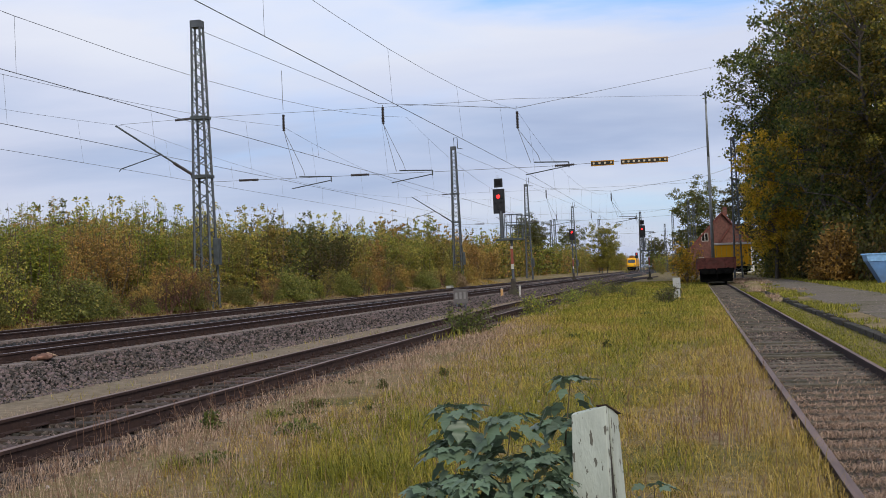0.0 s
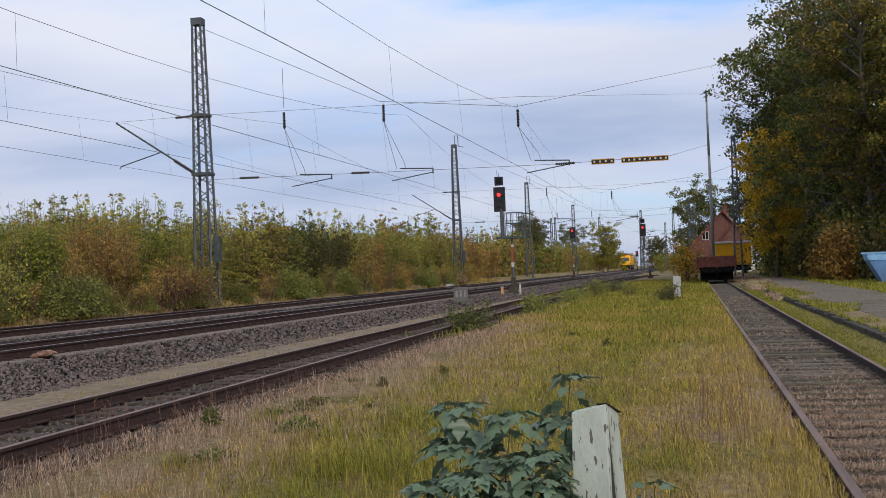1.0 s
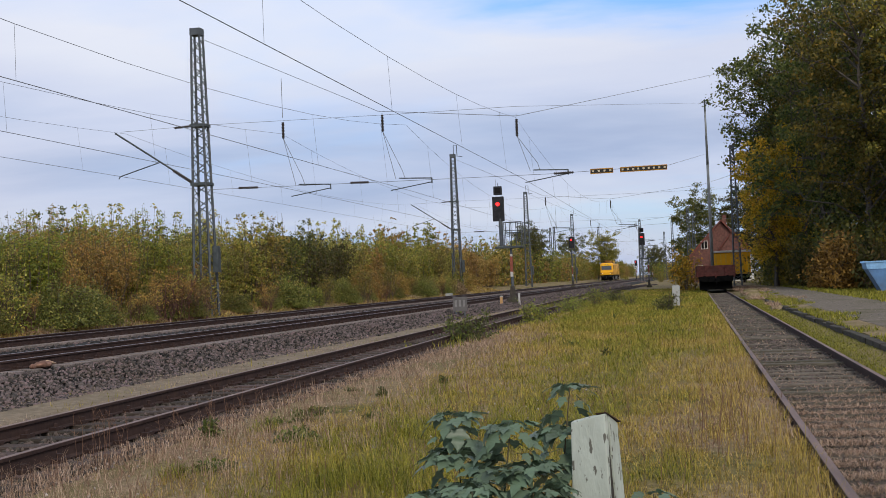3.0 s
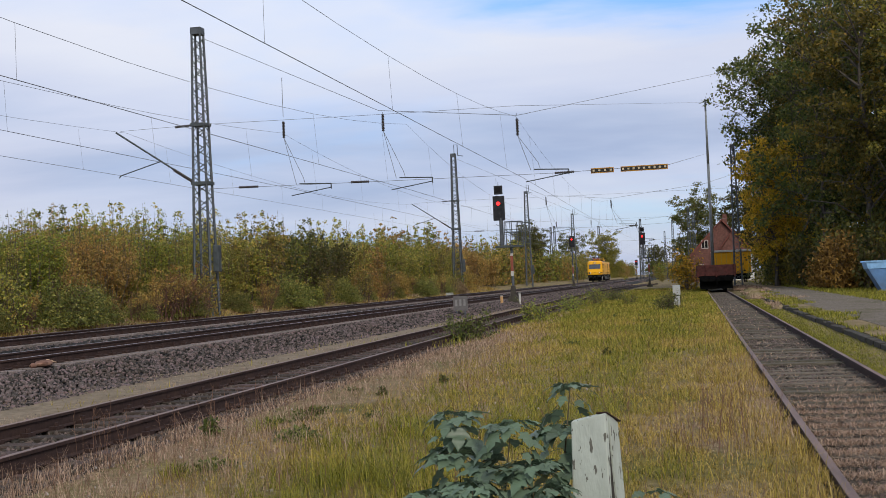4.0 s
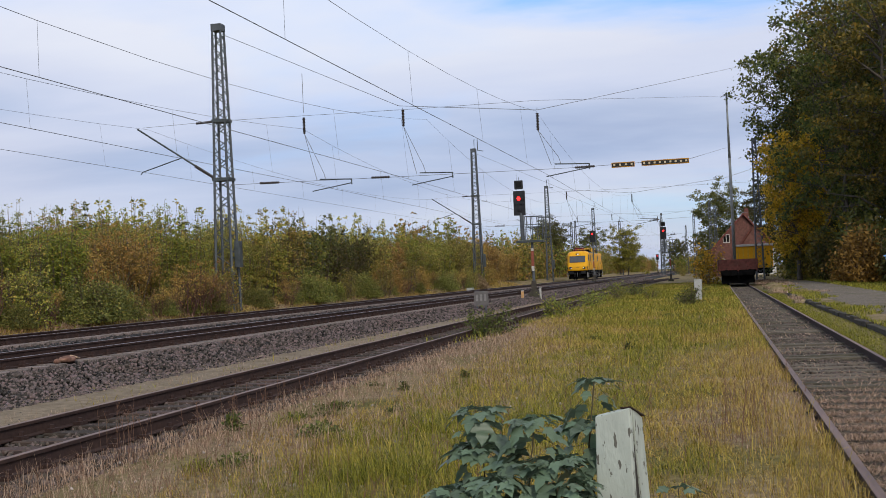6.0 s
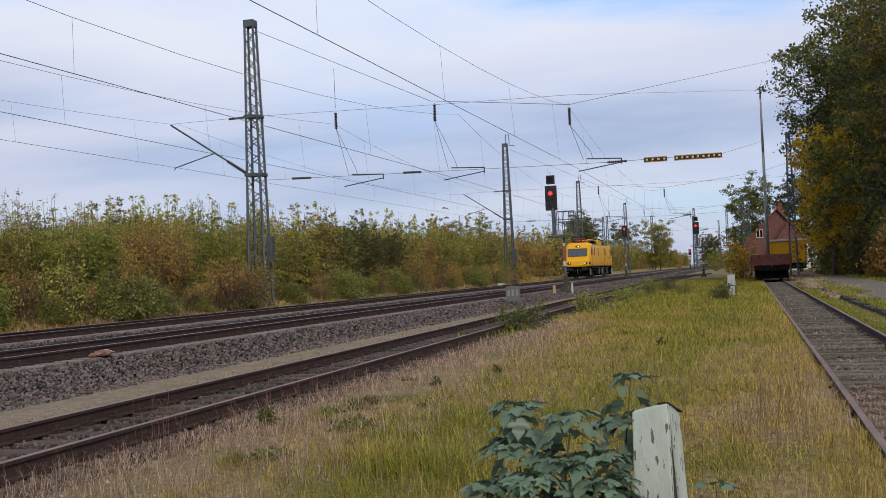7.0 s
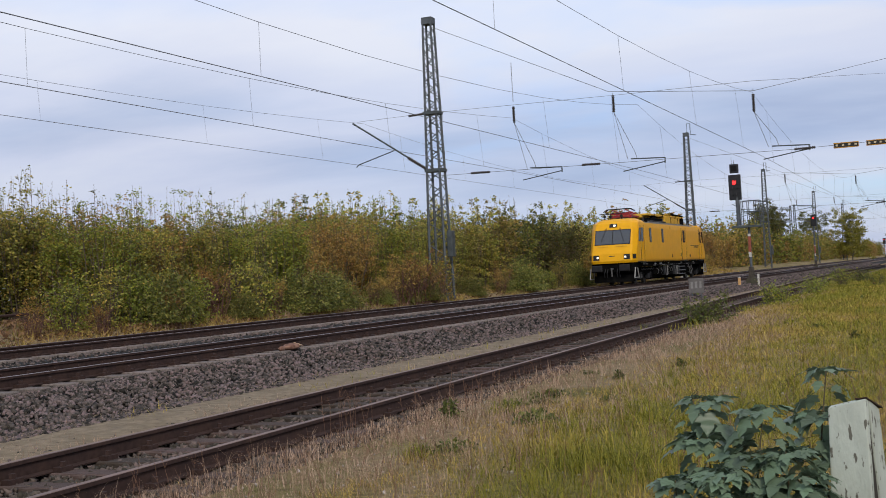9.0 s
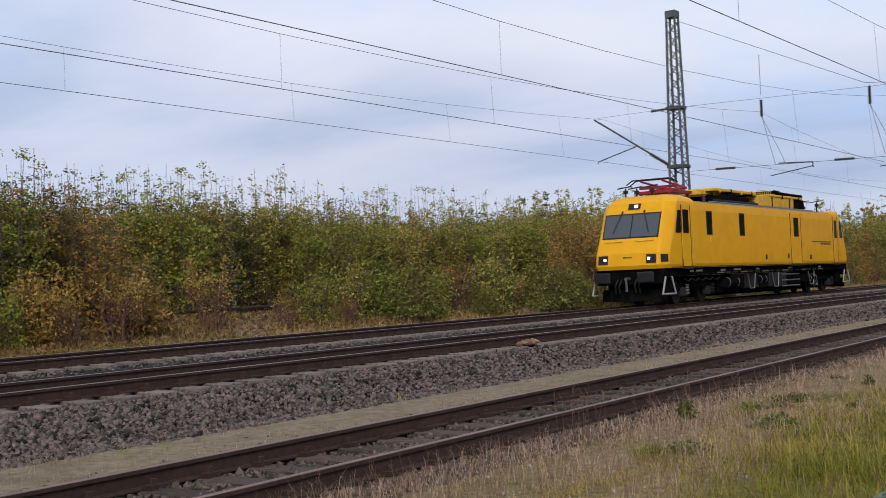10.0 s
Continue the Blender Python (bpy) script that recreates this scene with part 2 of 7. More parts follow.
def tube(bm, p, q, r0, r1=None, n=8, caps=True, mi=0):
    p, q = Vector(p), Vector(q)
    r1 = r0 if r1 is None else r1
    d = (q - p).normalized()
    a = d.orthogonal().normalized()
    b = d.cross(a)
    rings = []
    for c, r in ((p, r0), (q, r1)):
        rings.append([bm.verts.new(c + (a * math.cos(2 * math.pi * (i + 0.5) / n) + b * math.sin(2 * math.pi * (i + 0.5) / n)) * r) for i in range(n)])
    for i in range(n):
        bm.faces.new((rings[0][i], rings[0][(i + 1) % n], rings[1][(i + 1) % n], rings[1][i])).material_index = mi
    if caps:
        bm.faces.new(rings[0][::-1]).material_index = mi
        bm.faces.new(rings[1]).material_index = mi
    return bm


def prism(bm, outline, axis, lo, hi, mi=0):
    """An outline of (u, v) points pushed along an axis: 'x' takes (y, z), 'y' takes (x, z), 'z' takes (x, y)."""
    def place(u, v, w):
        return {"x": (w, u, v), "y": (u, w, v), "z": (u, v, w)}[axis]
    a = [bm.verts.new(place(u, v, lo)) for u, v in outline]
    b = [bm.verts.new(place(u, v, hi)) for u, v in outline]
    n = len(a)
    fs = [bm.faces.new(a[::-1]), bm.faces.new(b)] + [bm.faces.new((a[i], a[(i + 1) % n], b[(i + 1) % n], b[i])) for i in range(n)]
    for f in fs:
        f.material_index = mi
    return bm


def B():
    return bmesh.new()


def soup(name, verts, faces, m):
    """A mesh from arrays: verts n x 3, faces n x 3 or n x 4."""
    me = bpy.data.meshes.new(name)
    verts, faces = np.asarray(verts, dtype=np.float32), np.asarray(faces, dtype=np.int32)
    k = faces.shape[1]
    me.vertices.add(len(verts))
    me.vertices.foreach_set("co", verts.ravel())
    me.loops.add(faces.size)
    me.loops.foreach_set("vertex_index", faces.ravel())
    me.polygons.add(len(faces))
    me.polygons.foreach_set("loop_start", np.arange(0, faces.size, k, dtype=np.int32))
    me.update(calc_edges=True)
    for mm in (m if isinstance(m, (list, tuple)) else [m]):
        me.materials.append(mm)
    return me


# ---------------------------------------------------------------- ground and tracks
Y_NEAR, Y_FAR = -60.0, 700.0
MAIN_Z, SIDING_Z, YARD_Z = 0.53, 0.18, 0.05      # rail tops
NEAR_X, FAR_X, YARD_X = -13.05, -19.3, 1.73      # track centres


def siding_x(y):
    return -6.85 - 0.0150 * max(y, -40) if y < 105 else -8.425 - 0.015 * (y - 105) + 0.0006 * (y - 105) ** 2


def bank(x):
    """Height of the verge beyond the far track."""
    for (a, za), (b, zb) in zip(BANK, BANK[1:]):
        if a <= x <= b:
            return za + (zb - za) * (x - a) / (b - a)
    return 0.0


BANK = [(-400.0, 0.2), (-60.0, 0.95), (-27.0, 0.98), (-24.6, 0.82), (-23.3, 0.52), (-22.4, 0.27), (-22.1, 0.0)]


def build_ground():
    ys = [-300, -60, -20, 0, 5, 10, 15, 20, 25, 30, 40, 50, 60, 80, 100, 130, 160, 200, 300, 500, 900, 2500]

    def columns(y):
        s = siding_x(min(y, 105))
        return ([(-1500, 0.0)] + [(x, z) for x, z in BANK] + [(-16, -0.1), (-10.6, -0.1), (s - 1.52, -0.02), (s - 1.25, -0.12), (s + 1.15, -0.12), (s + 1.5, 0.0)]
                + [(-3, 0.0), (-1, 0.0), (0.3, 0.0), (0.86, -0.01), (0.92, -0.24), (2.52, -0.24), (2.56, -0.05), (3.3, -0.03), (3.95, -0.03), (9, 0.0), (14, 0.0), (25, 0.0), (60, 0.0), (120, 0.0), (400, 0.0), (1500, 0.0)])
    vs = []
    for y in ys:
        for x, z in columns(y):
            if -6 < x < 0.5 and 0 < y < 60:
                z += 0.03 * noise.noise((x * 0.4, y * 0.25, 3.0))
            if x < -23 and x > -50:
                z += 0.1 * noise.noise((x * 0.6, y * 0.21, 1.0))
            vs.append((x, y, z))
    n = len(columns(0))
    fs = [(j * n + i, j * n + i + 1, (j + 1) * n + i + 1, (j + 1) * n + i) for j in range(len(ys) - 1) for i in range(n - 1)]
    tagged(new("ground", soup("ground", vs, fs, SOIL)), "grassy and sandy ground of the railway yard", "ground", kind="structure")
    # sand path between siding and main line
    rows = [[(-10.9, y, 0.06), (-10.1, y, 0.035), (siding_x(y) - 2.1, y, 0.03), (siding_x(y) - 1.3, y, 0.012), (siding_x(y) - 1.2, y, -0.11)] for y in range(-40, 81, 10)]
    fs = [(j * 5 + i, j * 5 + i + 1, (j + 1) * 5 + i + 1, (j + 1) * 5 + i) for j in range(len(rows) - 1) for i in range(4)]
    tagged(new("sand_strip", soup("sand_strip", [p for r in rows for p in r], fs, SAND)), "sandy path strip with dry grass beside the siding", "path", kind="structure")
    # ballast bed of the two main tracks, near black for shaded gaps
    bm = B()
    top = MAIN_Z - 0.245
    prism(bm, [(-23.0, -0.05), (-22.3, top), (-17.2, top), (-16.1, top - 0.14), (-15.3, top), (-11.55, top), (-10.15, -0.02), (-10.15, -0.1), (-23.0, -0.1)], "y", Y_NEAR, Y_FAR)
    structure("ballast_bed", bm, BALLAST_BED, "main line ballast bed, near black to shade the gaps between stones", "ballast")
    # old gravel of siding and yard track
    bm = B()
    for y0 in range(-40, 180, 10):
        x0, x1 = siding_x(y0), siding_x(y0 + 10)
        v = [bm.verts.new(p) for p in ((x0 - 1.4, y0, -0.055), (x0 + 1.3, y0, -0.055), (x1 + 1.3, y0 + 10, -0.055), (x1 - 1.4, y0 + 10, -0.055))]
        bm.faces.new(v)
    structure("siding_gravel", bm, OLD_GRAVEL, "old overgrown gravel bed of the siding", "gravel")
    bm = B()
    prism(bm, [(0.9, -0.3), (0.9, -0.125), (2.54, -0.125), (2.54, -0.3)], "y", -20, 190)
    structure("yard_gravel", bm, OLD_GRAVEL, "old brown gravel between the yard rails", "gravel")


RAIL = [(-0.075, -0.172), (0.075, -0.172), (0.075, -0.160), (0.012, -0.145), (0.010, -0.045), (0.036, -0.036), (0.036, -0.004), (0.030, 0.0), (-0.030, 0.0), (-0.036, -0.004), (-0.036, -0.036), (-0.010, -0.045), (-0.012, -0.145), (-0.075, -0.160)]


def rail_mesh(path, top_mat):
    """A rail swept along a path of (x, y, z) of its head."""
    bm = B()
    rings = [[bm.verts.new((x + u, y, z + v)) for u, v in RAIL] for x, y, z in path]
    n = len(RAIL)
    for a, b in zip(rings, rings[1:]):
        for i in range(n):
            f = bm.faces.new((a[i], a[(i + 1) % n], b[(i + 1) % n], b[i]))
            f.material_index = 1 if i in (6, 7, 8) else 0
    bm.faces.new(rings[0][::-1])
    bm.faces.new(rings[-1])
    return done(bm, "rail", [RUST, top_mat])


def track(name, label, centre, ys, z, top_mat, sleeper_mat, spacing, near, far, half, drop, fast_y, clip=1.0, sunk=0.0):
    t = thing(name, label, "railway track", "railway tracks", "structure")
    for s in (-0.7525, 0.7525):
        ob = new("rail", rail_mesh([(centre(y) + s, y, z) for y in ys], top_mat))
        ob.parent = t
    bm = B()
    w, h = 0.13, 0.2
    box(bm, -half, half, -w, w, -h, 0.0)
    bmesh.ops.bevel(bm, geom=[e for e in bm.edges if sum(v.co.z for v in e.verts) > -0.01], offset=0.014, segments=1, affect="EDGES")
    sl = done(bm, "sleeper", sleeper_mat)
    bm = B()
    for s in (-1, 1):
        for o in (-0.115, 0.115):
            box(bm, s * 0.7525 + o - 0.055 * clip, s * 0.7525 + o + 0.055 * clip, -0.09 * clip, 0.09 * clip, 0.0, 0.05 * clip)
            tube(bm, (s * 0.7525 + o, 0, 0.04 * clip), (s * 0.7525 + o, 0, 0.10 * clip), 0.035 * clip, n=6)
    cl = done(bm, "rail_clip", RUST)
    count, y = 0, near
    far_v, far_f = [], []
    rnd = random.Random(len(name))
    while y < far:
        if y >= fast_y[0] and count < 290:
            ob = new("sleeper", sl)
            ob.parent = t
            ob.matrix_basis = pose(centre(y), y, z - drop - rnd.uniform(0, sunk), 0, rnd.uniform(-12, 12) * sunk, rnd.uniform(-0.6, 0.6) * (1 + sunk * 60))
            if y < fast_y[1]:
                ob = new("rail_clip", cl)
                ob.parent = t
                ob.matrix_basis = pose(centre(y), y, z - drop)
            count += 1
        else:
            c, b0 = centre(y), len(far_v)
            far_v += [(c + sx * half, y + sy * w, z - drop - k * h) for k in (0, 1) for sx, sy in ((-1, -1), (1, -1), (1, 1), (-1, 1))]
            far_f += [(b0, b0 + 1, b0 + 2, b0 + 3), (b0, b0 + 4, b0 + 5, b0 + 1), (b0 + 3, b0 + 2, b0 + 6, b0 + 7), (b0 + 1, b0 + 5, b0 + 6, b0 + 2), (b0, b0 + 3, b0 + 7, b0 + 4)]
        y += spacing
    if far_v:
        ob = tagged(new("far_sleepers", soup("far_sleepers", far_v, far_f, sleeper_mat)), kind="stuff")
        ob.parent = t
    return t


build_ground()
STRAIGHT = [Y_NEAR, 0, 60, 200, Y_FAR]
BENT = list(range(-40, 100, 10)) + list(range(100, 185, 5))
track("main_track", "main line track nearest the siding with concrete sleepers", lambda y: NEAR_X, STRAIGHT, MAIN_Z, RAIL_TOP, CONCRETE, 0.6, -20, 320, 1.3, 0.172, (2, 60))
track("main_track", "far main line track with concrete sleepers and shiny rails", lambda y: FAR_X, STRAIGHT, MAIN_Z, RAIL_TOP, CONCRETE, 0.6, -20, 320, 1.3, 0.172, (2, 60))
track("siding_track", "rusty overgrown siding with old wooden sleepers", siding_x, BENT, SIDING_Z, RAIL_TOP_DULL, OLD_WOOD, 0.65, -20, 130, 1.2, 0.172, (0, 60), 0.9)
track("yard_track", "rusty yard track with flush worn wooden sleepers", lambda y: YARD_X, [-20, 0, 60, 185], YARD_Z, RAIL_TOP_DULL, YARD_WOOD, 0.62, -10, 180, 0.83, 0.112, (0, 0), sunk=0.045)


# ---------------------------------------------------------------- road at the yard
def build_road():
    bm = B()
    prism(bm, [(3.62, -0.1), (3.62, 0.11), (5.5, 0.135), (7.9, 0.09), (8.3, -0.02), (8.3, -0.1)], "y", -20, 150)
    structure("verge", bm, SOIL, "raised mossy verge beside the yard track", "verge")
    bm = B()
    prism(bm, [(4.35, 0.05), (4.35, 0.128), (5.5, 0.147), (7.55, 0.113), (7.55, 0.05)], "y", -20, 98)
    structure("loading_road", bm, ASPHALT, "worn grey loading road beside the yard track", "road")
    rnd = random.Random(4)
    k = thing("kerb", "weathered dark stone kerb along the loading road", "kerb", kind="structure")
    y = 8.0
    while y < 62:
        ln = rnd.uniform(0.85, 1.1)
        bm = B()
        box(bm, 3.42 + rnd.uniform(-0.02, 0.02), 3.62, y, y + ln - 0.025, -0.15, 0.12 + rnd.uniform(-0.05, 0.015), 0.015)
        part("kerb_stone", bm, KERB, k)
        y += ln


build_road()

# ---------------------------------------------------------------- railcar
GLASS_DARK = mat("tinted_glass", (0.012, 0.011, 0.010), 0.12, vary=0.05, spec=0.12)
FRONT_GLASS = mat("windscreen_glass", (0.045, 0.052, 0.06), 0.05, vary=0.05, spec=0.9)
UNDER = mat("underframe_black", (0.005, 0.005, 0.005), 0.9, vary=0.4, scale=5, dirt=(0.009, 0.008, 0.007), spec=0.02)
BUFFER_GREY = mat("buffer_grey", (0.016, 0.016, 0.018), 0.6, vary=0.2, spec=0.2)
LIGHT_METAL = mat("bare_metal", (0.16, 0.16, 0.16), 0.45, 0.5, vary=0.2)
WHITE_STEP = mat("white_step_paint", (0.3, 0.3, 0.29), 0.6, vary=0.15, dirt=(0.2, 0.18, 0.16))
RED_ARM = mat("red_paint", (0.25, 0.02, 0.028), 0.5, vary=0.2)
PLATFORM_YELLOW = mat("dirty_yellow_paint", (0.62, 0.36, 0.03), 0.55, vary=0.15, scale=5, dirt=(0.2, 0.13, 0.05), dirt_scale=2)
ROOF_GREY = mat("roof_grey", (0.30, 0.28, 0.24), 0.7, vary=0.2, dirt=(0.12, 0.1, 0.08))
HEADLAMP = glow_mat("headlamp_glow", (1.0, 0.9, 0.74), 1.6)
WHEEL_STEEL = mat("wheel_steel", (0.03, 0.026, 0.024), 0.55, 0.5, vary=0.3, scale=8)
LETTERS = mat("lettering_dark", (0.1, 0.07, 0.03), 0.7, vary=0.1)
LEN, FO = 21.8, -0.95


def ring_loft(bm, levels):
    """Closed outlines of equal count joined one above the other."""
    rings = [[bm.verts.new(p) for p in ring] for ring in levels]
    n = len(rings[0])
    for a, b in zip(rings, rings[1:]):
        for i in range(n):
            bm.faces.new((a[i], a[(i + 1) % n], b[(i + 1) % n], b[i]))
    bm.faces.new(rings[0][::-1])
    bm.faces.new(rings[-1])
    return bm


FACE = [(1.36, -0.61, 1.24, 1.44), (1.50, -0.67, 1.27, 1.49), (1.95, -0.61, 1.27, 1.50), (2.50, -0.33, 1.25, 1.50), (3.55, 0.13, 1.18, 1.49), (3.86, 0.30, 1.12, 1.45)]   # z, setback, half width of face, half width of side


def face_y(z):
    for (z0, y0, *_), (z1, y1, *_) in zip(FACE, FACE[1:]):
        if z0 <= z <= z1:
            return y0 + (y1 - y0) * (z - z0) / (z1 - z0)
    return FACE[0][1] if z < FACE[0][0] else FACE[-1][1]


def face_panel(bm, x0, x1, z0, z1, out, thick=0.03, end=0, mi=0):
    """A panel that lies on a cab's sloping face; end 1 is the rear cab."""
    pts = []
    for dd in (out, out - thick):
        for x, z in ((x0, z0), (x1, z0), (x1, z1), (x0, z1)):
            y = face_y(z) - dd
            pts.append(bm.verts.new((x, LEN - y if end else y, z)))
    for q in ((0, 1, 2, 3), (4, 7, 6, 5), (0, 4, 5, 1), (1, 5, 6, 2), (2, 6, 7, 3), (3, 7, 4, 0)):
        bm.faces.new([pts[i] for i in q]).material_index = mi


def build_railcar():
    t = thing("railcar", "yellow overhead line maintenance railcar running on the far track", "train")
    bm = B()
    levels = []
    for z, yf, wf, ws in FACE:
        c = 0.46
        levels.append([(-wf, yf, z), (wf, yf, z), (ws, yf + c, z), (ws, LEN - yf - c, z), (wf, LEN - yf, z), (-wf, LEN - yf, z), (-ws, LEN - yf - c, z), (-ws, yf + c, z)])
    ring_loft(bm, levels)
    bmesh.ops.bevel(bm, geom=[e for e in bm.edges if abs(e.verts[0].co.z - e.verts[1].co.z) > 0.1], offset=0.07, segments=2, profile=0.5, affect="EDGES")
    part("body", bm, YELLOW_TRAIN, t)
    for end, back, h in ((0, 2.5, 4.16), (1, 2.0, 4.04)):
        def oct_ring(z, inset, wf, ws, y1):
            ring = [(-wf, inset, z), (wf, inset, z), (ws, inset + 0.5, z), (ws, y1, z), (-ws, y1, z), (-ws, inset + 0.5, z)]
            return [(x, LEN - y, zz) for x, y, zz in ring] if end else ring
        bm = B()
        ring_loft(bm, [oct_ring(3.84, 0.31, 1.11, 1.44, back), oct_ring(4.02, 0.55, 1.02, 1.34, back - 0.2), oct_ring(h, 1.0, 0.8, 1.02, back - 0.6)])
        bmesh.ops.bevel(bm, geom=[e for e in bm.edges if min(v.co.z for v in e.verts) > 3.9], offset=0.06, segments=2, profile=0.5, affect="EDGES")
        part("cab_roof", bm, YELLOW_TRAIN, t)
    bm = B()
    box(bm, -1.3, 1.3, 2.4, LEN - 1.9, 3.84, 3.93, 0.02)
    part("roof_deck", bm, ROOF_GREY, t, "dirty grey roof deck")
    # cab faces
    for end in (0, 1):
        bm = B()
        face_panel(bm, -1.14, 1.14, 2.52, 3.46, 0.008, 0.03, end)
        frame_ob = part("windscreen", bm, BLACK, t, "black framed windscreen")
        for s in (-1, 1):
            bm = B()
            x0, x1 = sorted((s * 0.025, s * 1.09))
            face_panel(bm, x0, x1, 2.57, 3.41, 0.022, 0.02, end)
            part("pane", bm, FRONT_GLASS, frame_ob)
            bm = B()
            zz = [3.5, 2.75]
            ys = [(LEN - face_y(z) + 0.06) if end else face_y(z) - 0.06 for z in zz]
            tube(bm, (s * 0.45, ys[0], zz[0]), (s * 0.72, ys[1], zz[1]), 0.014, n=5)
            tube(bm, (s * 0.45, ys[0] + (-0.08 if end else 0.08), 3.55), (s * 0.45, ys[0], zz[0]), 0.03, n=6)
            part("wiper", bm, BLACK, t)
            bm = B()
            face_panel(bm, s * 0.97 - 0.19, s * 0.97 + 0.19, 1.58, 1.90, 0.03, 0.05, end)
            h = part("headlight", bm, BLACK, t, "square black headlight housing")
            for o in (-0.085, 0.085):
                m = HEADLAMP if not end and o * s < 0 else BUFFER_GREY
                bm = B()
                face_panel(bm, s * 0.97 + o - 0.05, s * 0.97 + o + 0.05, 1.69, 1.79, 0.045, 0.03, end)
                part("lens", bm, m, h)
            bm = B()
            y0 = face_y(1.75)
            for y, w in ((0.2, 0),):
                a = (s * 1.31, y0 + 0.08, 1.60)
                b = (s * 1.45, y0 + 0.38, 1.60)
                pts = [Vector(a), Vector(b), Vector((b[0], b[1], 1.88)), Vector((a[0], a[1], 1.88))]
                nrm = Vector((s * 0.9, -0.4, 0)) * 0.03
                if end:
                    pts = [Vector((p.x, LEN - p.y, p.z)) for p in pts]
                    nrm.y = -nrm.y
                vs = [bm.verts.new(p + nrm) for p in pts] + [bm.verts.new(p - nrm) for p in pts]
                for q in ((0, 1, 2, 3), (7, 6, 5, 4), (0, 4, 5, 1), (1, 5, 6, 2), (2, 6, 7, 3), (3, 7, 4, 0)):
                    bm.faces.new([vs[i] for i in q])
            part("corner_vent", bm, BLACK, t, "black corner grille")
            bm = B()
            face_panel(bm, s * 0.62 - 0.36, s * 0.62 + 0.36, 2.40, 2.435, 0.04, 0.04, end)
            part("grab_rail", bm, PLATFORM_YELLOW, t)
            # buffer
            yb = (lambda v: LEN - v - FO) if end else (lambda v: v + FO)
            bm = B()
            tube(bm, (s * 0.87, yb(0.5), 1.05), (s * 0.87, yb(0.02), 1.05), 0.13, n=12)
            bf = part("buffer", bm, UNDER, t)
            bm = B()
            y0, y1 = sorted((yb(-0.08), yb(0.03)))
            box(bm, s * 0.87 - 0.33, s * 0.87 + 0.33, y0, y1, 0.86, 1.26, 0.05)
            part("buffer_plate", bm, BUFFER_GREY, bf, "grey rounded buffer plate")
        yb = (lambda v: LEN - v - FO) if end else (lambda v: v + FO)
        bm = B()
        face_panel(bm, -0.24, 0.24, 3.62, 3.83, 0.05, 0.2, end)
        tl = part("top_light", bm, BLACK, t, "black lamp box over the windscreen")
        bm = B()
        face_panel(bm, 0.02, 0.15, 3.67, 3.78, 0.07, 0.04, end)
        part("lens", bm, HEADLAMP if not end else BUFFER_GREY, tl)
        bm = B()
        face_panel(bm, -0.16, 0.2, 1.78, 1.83, 0.006, 0.01, end)
        part("number_bar", bm, LETTERS, t)
        # headstock, hook, hoses, plough
        bm = B()
        y0, y1 = sorted((yb(0.45), yb(0.75)))
        box(bm, -1.35, 1.35, y0, y1, 0.80, 1.36, 0.03)
        part("headstock", bm, UNDER, t)
        bm = B()
        tube(bm, (0, yb(0.45), 1.02), (0, yb(0.12), 1.02), 0.06, n=8)
        tube(bm, (0, yb(0.14), 1.06), (0, yb(0.2), 0.55), 0.045, n=8)
        part("coupling_hook", bm, LIGHT_METAL, t)
        for x in (-0.45, -0.3, 0.3, 0.45):
            bm = B()
            tube(bm, (x, yb(0.42), 1.0), (x * 1.05, yb(0.2), 0.75), 0.03, n=6)
            tube(bm, (x * 1.05, yb(0.2), 0.75), (x * 1.1, yb(0.3), 0.5), 0.03, n=6)
            part("brake_hose", bm, BUFFER_GREY, t)
        bm = B()
        v = [(-1.3, yb(0.75), 0.18), (0, yb(0.4), 0.18), (1.3, yb(0.75), 0.18), (1.3, yb(0.85), 0.62), (0, yb(0.55), 0.62), (-1.3, yb(0.85), 0.62)]
        vv = [bm.verts.new(p) for p in v] + [bm.verts.new((p[0], p[1] + (-0.06 if end else 0.06), p[2])) for p in v]
        for q in ((0, 1, 4, 5), (1, 2, 3, 4), (6, 11, 10, 7), (7, 10, 9, 8), (5, 4, 10, 11), (4, 3, 9, 10), (0, 6, 7, 1), (1, 7, 8, 2), (0, 5, 11, 6), (2, 8, 9, 3)):
            bm.faces.new([vv[i] for i in q])
        part("rail_guard", bm, UNDER, t)
    # sides: doors, windows, steps
    for s in (-1, 1):
        def side(bm, y0, y1, z0, z1, out, thick=0.03, bev=0.0, taper=0.0):
            x0, x1 = sorted((s * (1.50 + out), s * (1.50 + out - thick)))
            if taper:
                prism(bm, [(y0, z0), (y1, z0), (y1, z1), (y0 + taper, z1)], "x", x0, x1)
            else:
                box(bm, x0, x1, y0, y1, z0, z1, bev)
        flip = (lambda a, b: (a, b)) if s > 0 else (lambda a, b: (LEN - b, LEN - a))
        for a, b in ((3.45, 3.93), (6.97, 7.45)):
            y0, y1 = flip(a, b)
            bm = B()
            side(bm, y0 - 0.05, y1 + 0.05, 2.62, 3.56, 0.006)
            w = part("side_window", bm, BLACK, t, "narrow side window in a dark frame")
            bm = B()
            side(bm, y0, y1, 2.67, 3.51, 0.014)
            part("pane", bm, GLASS_DARK, w)
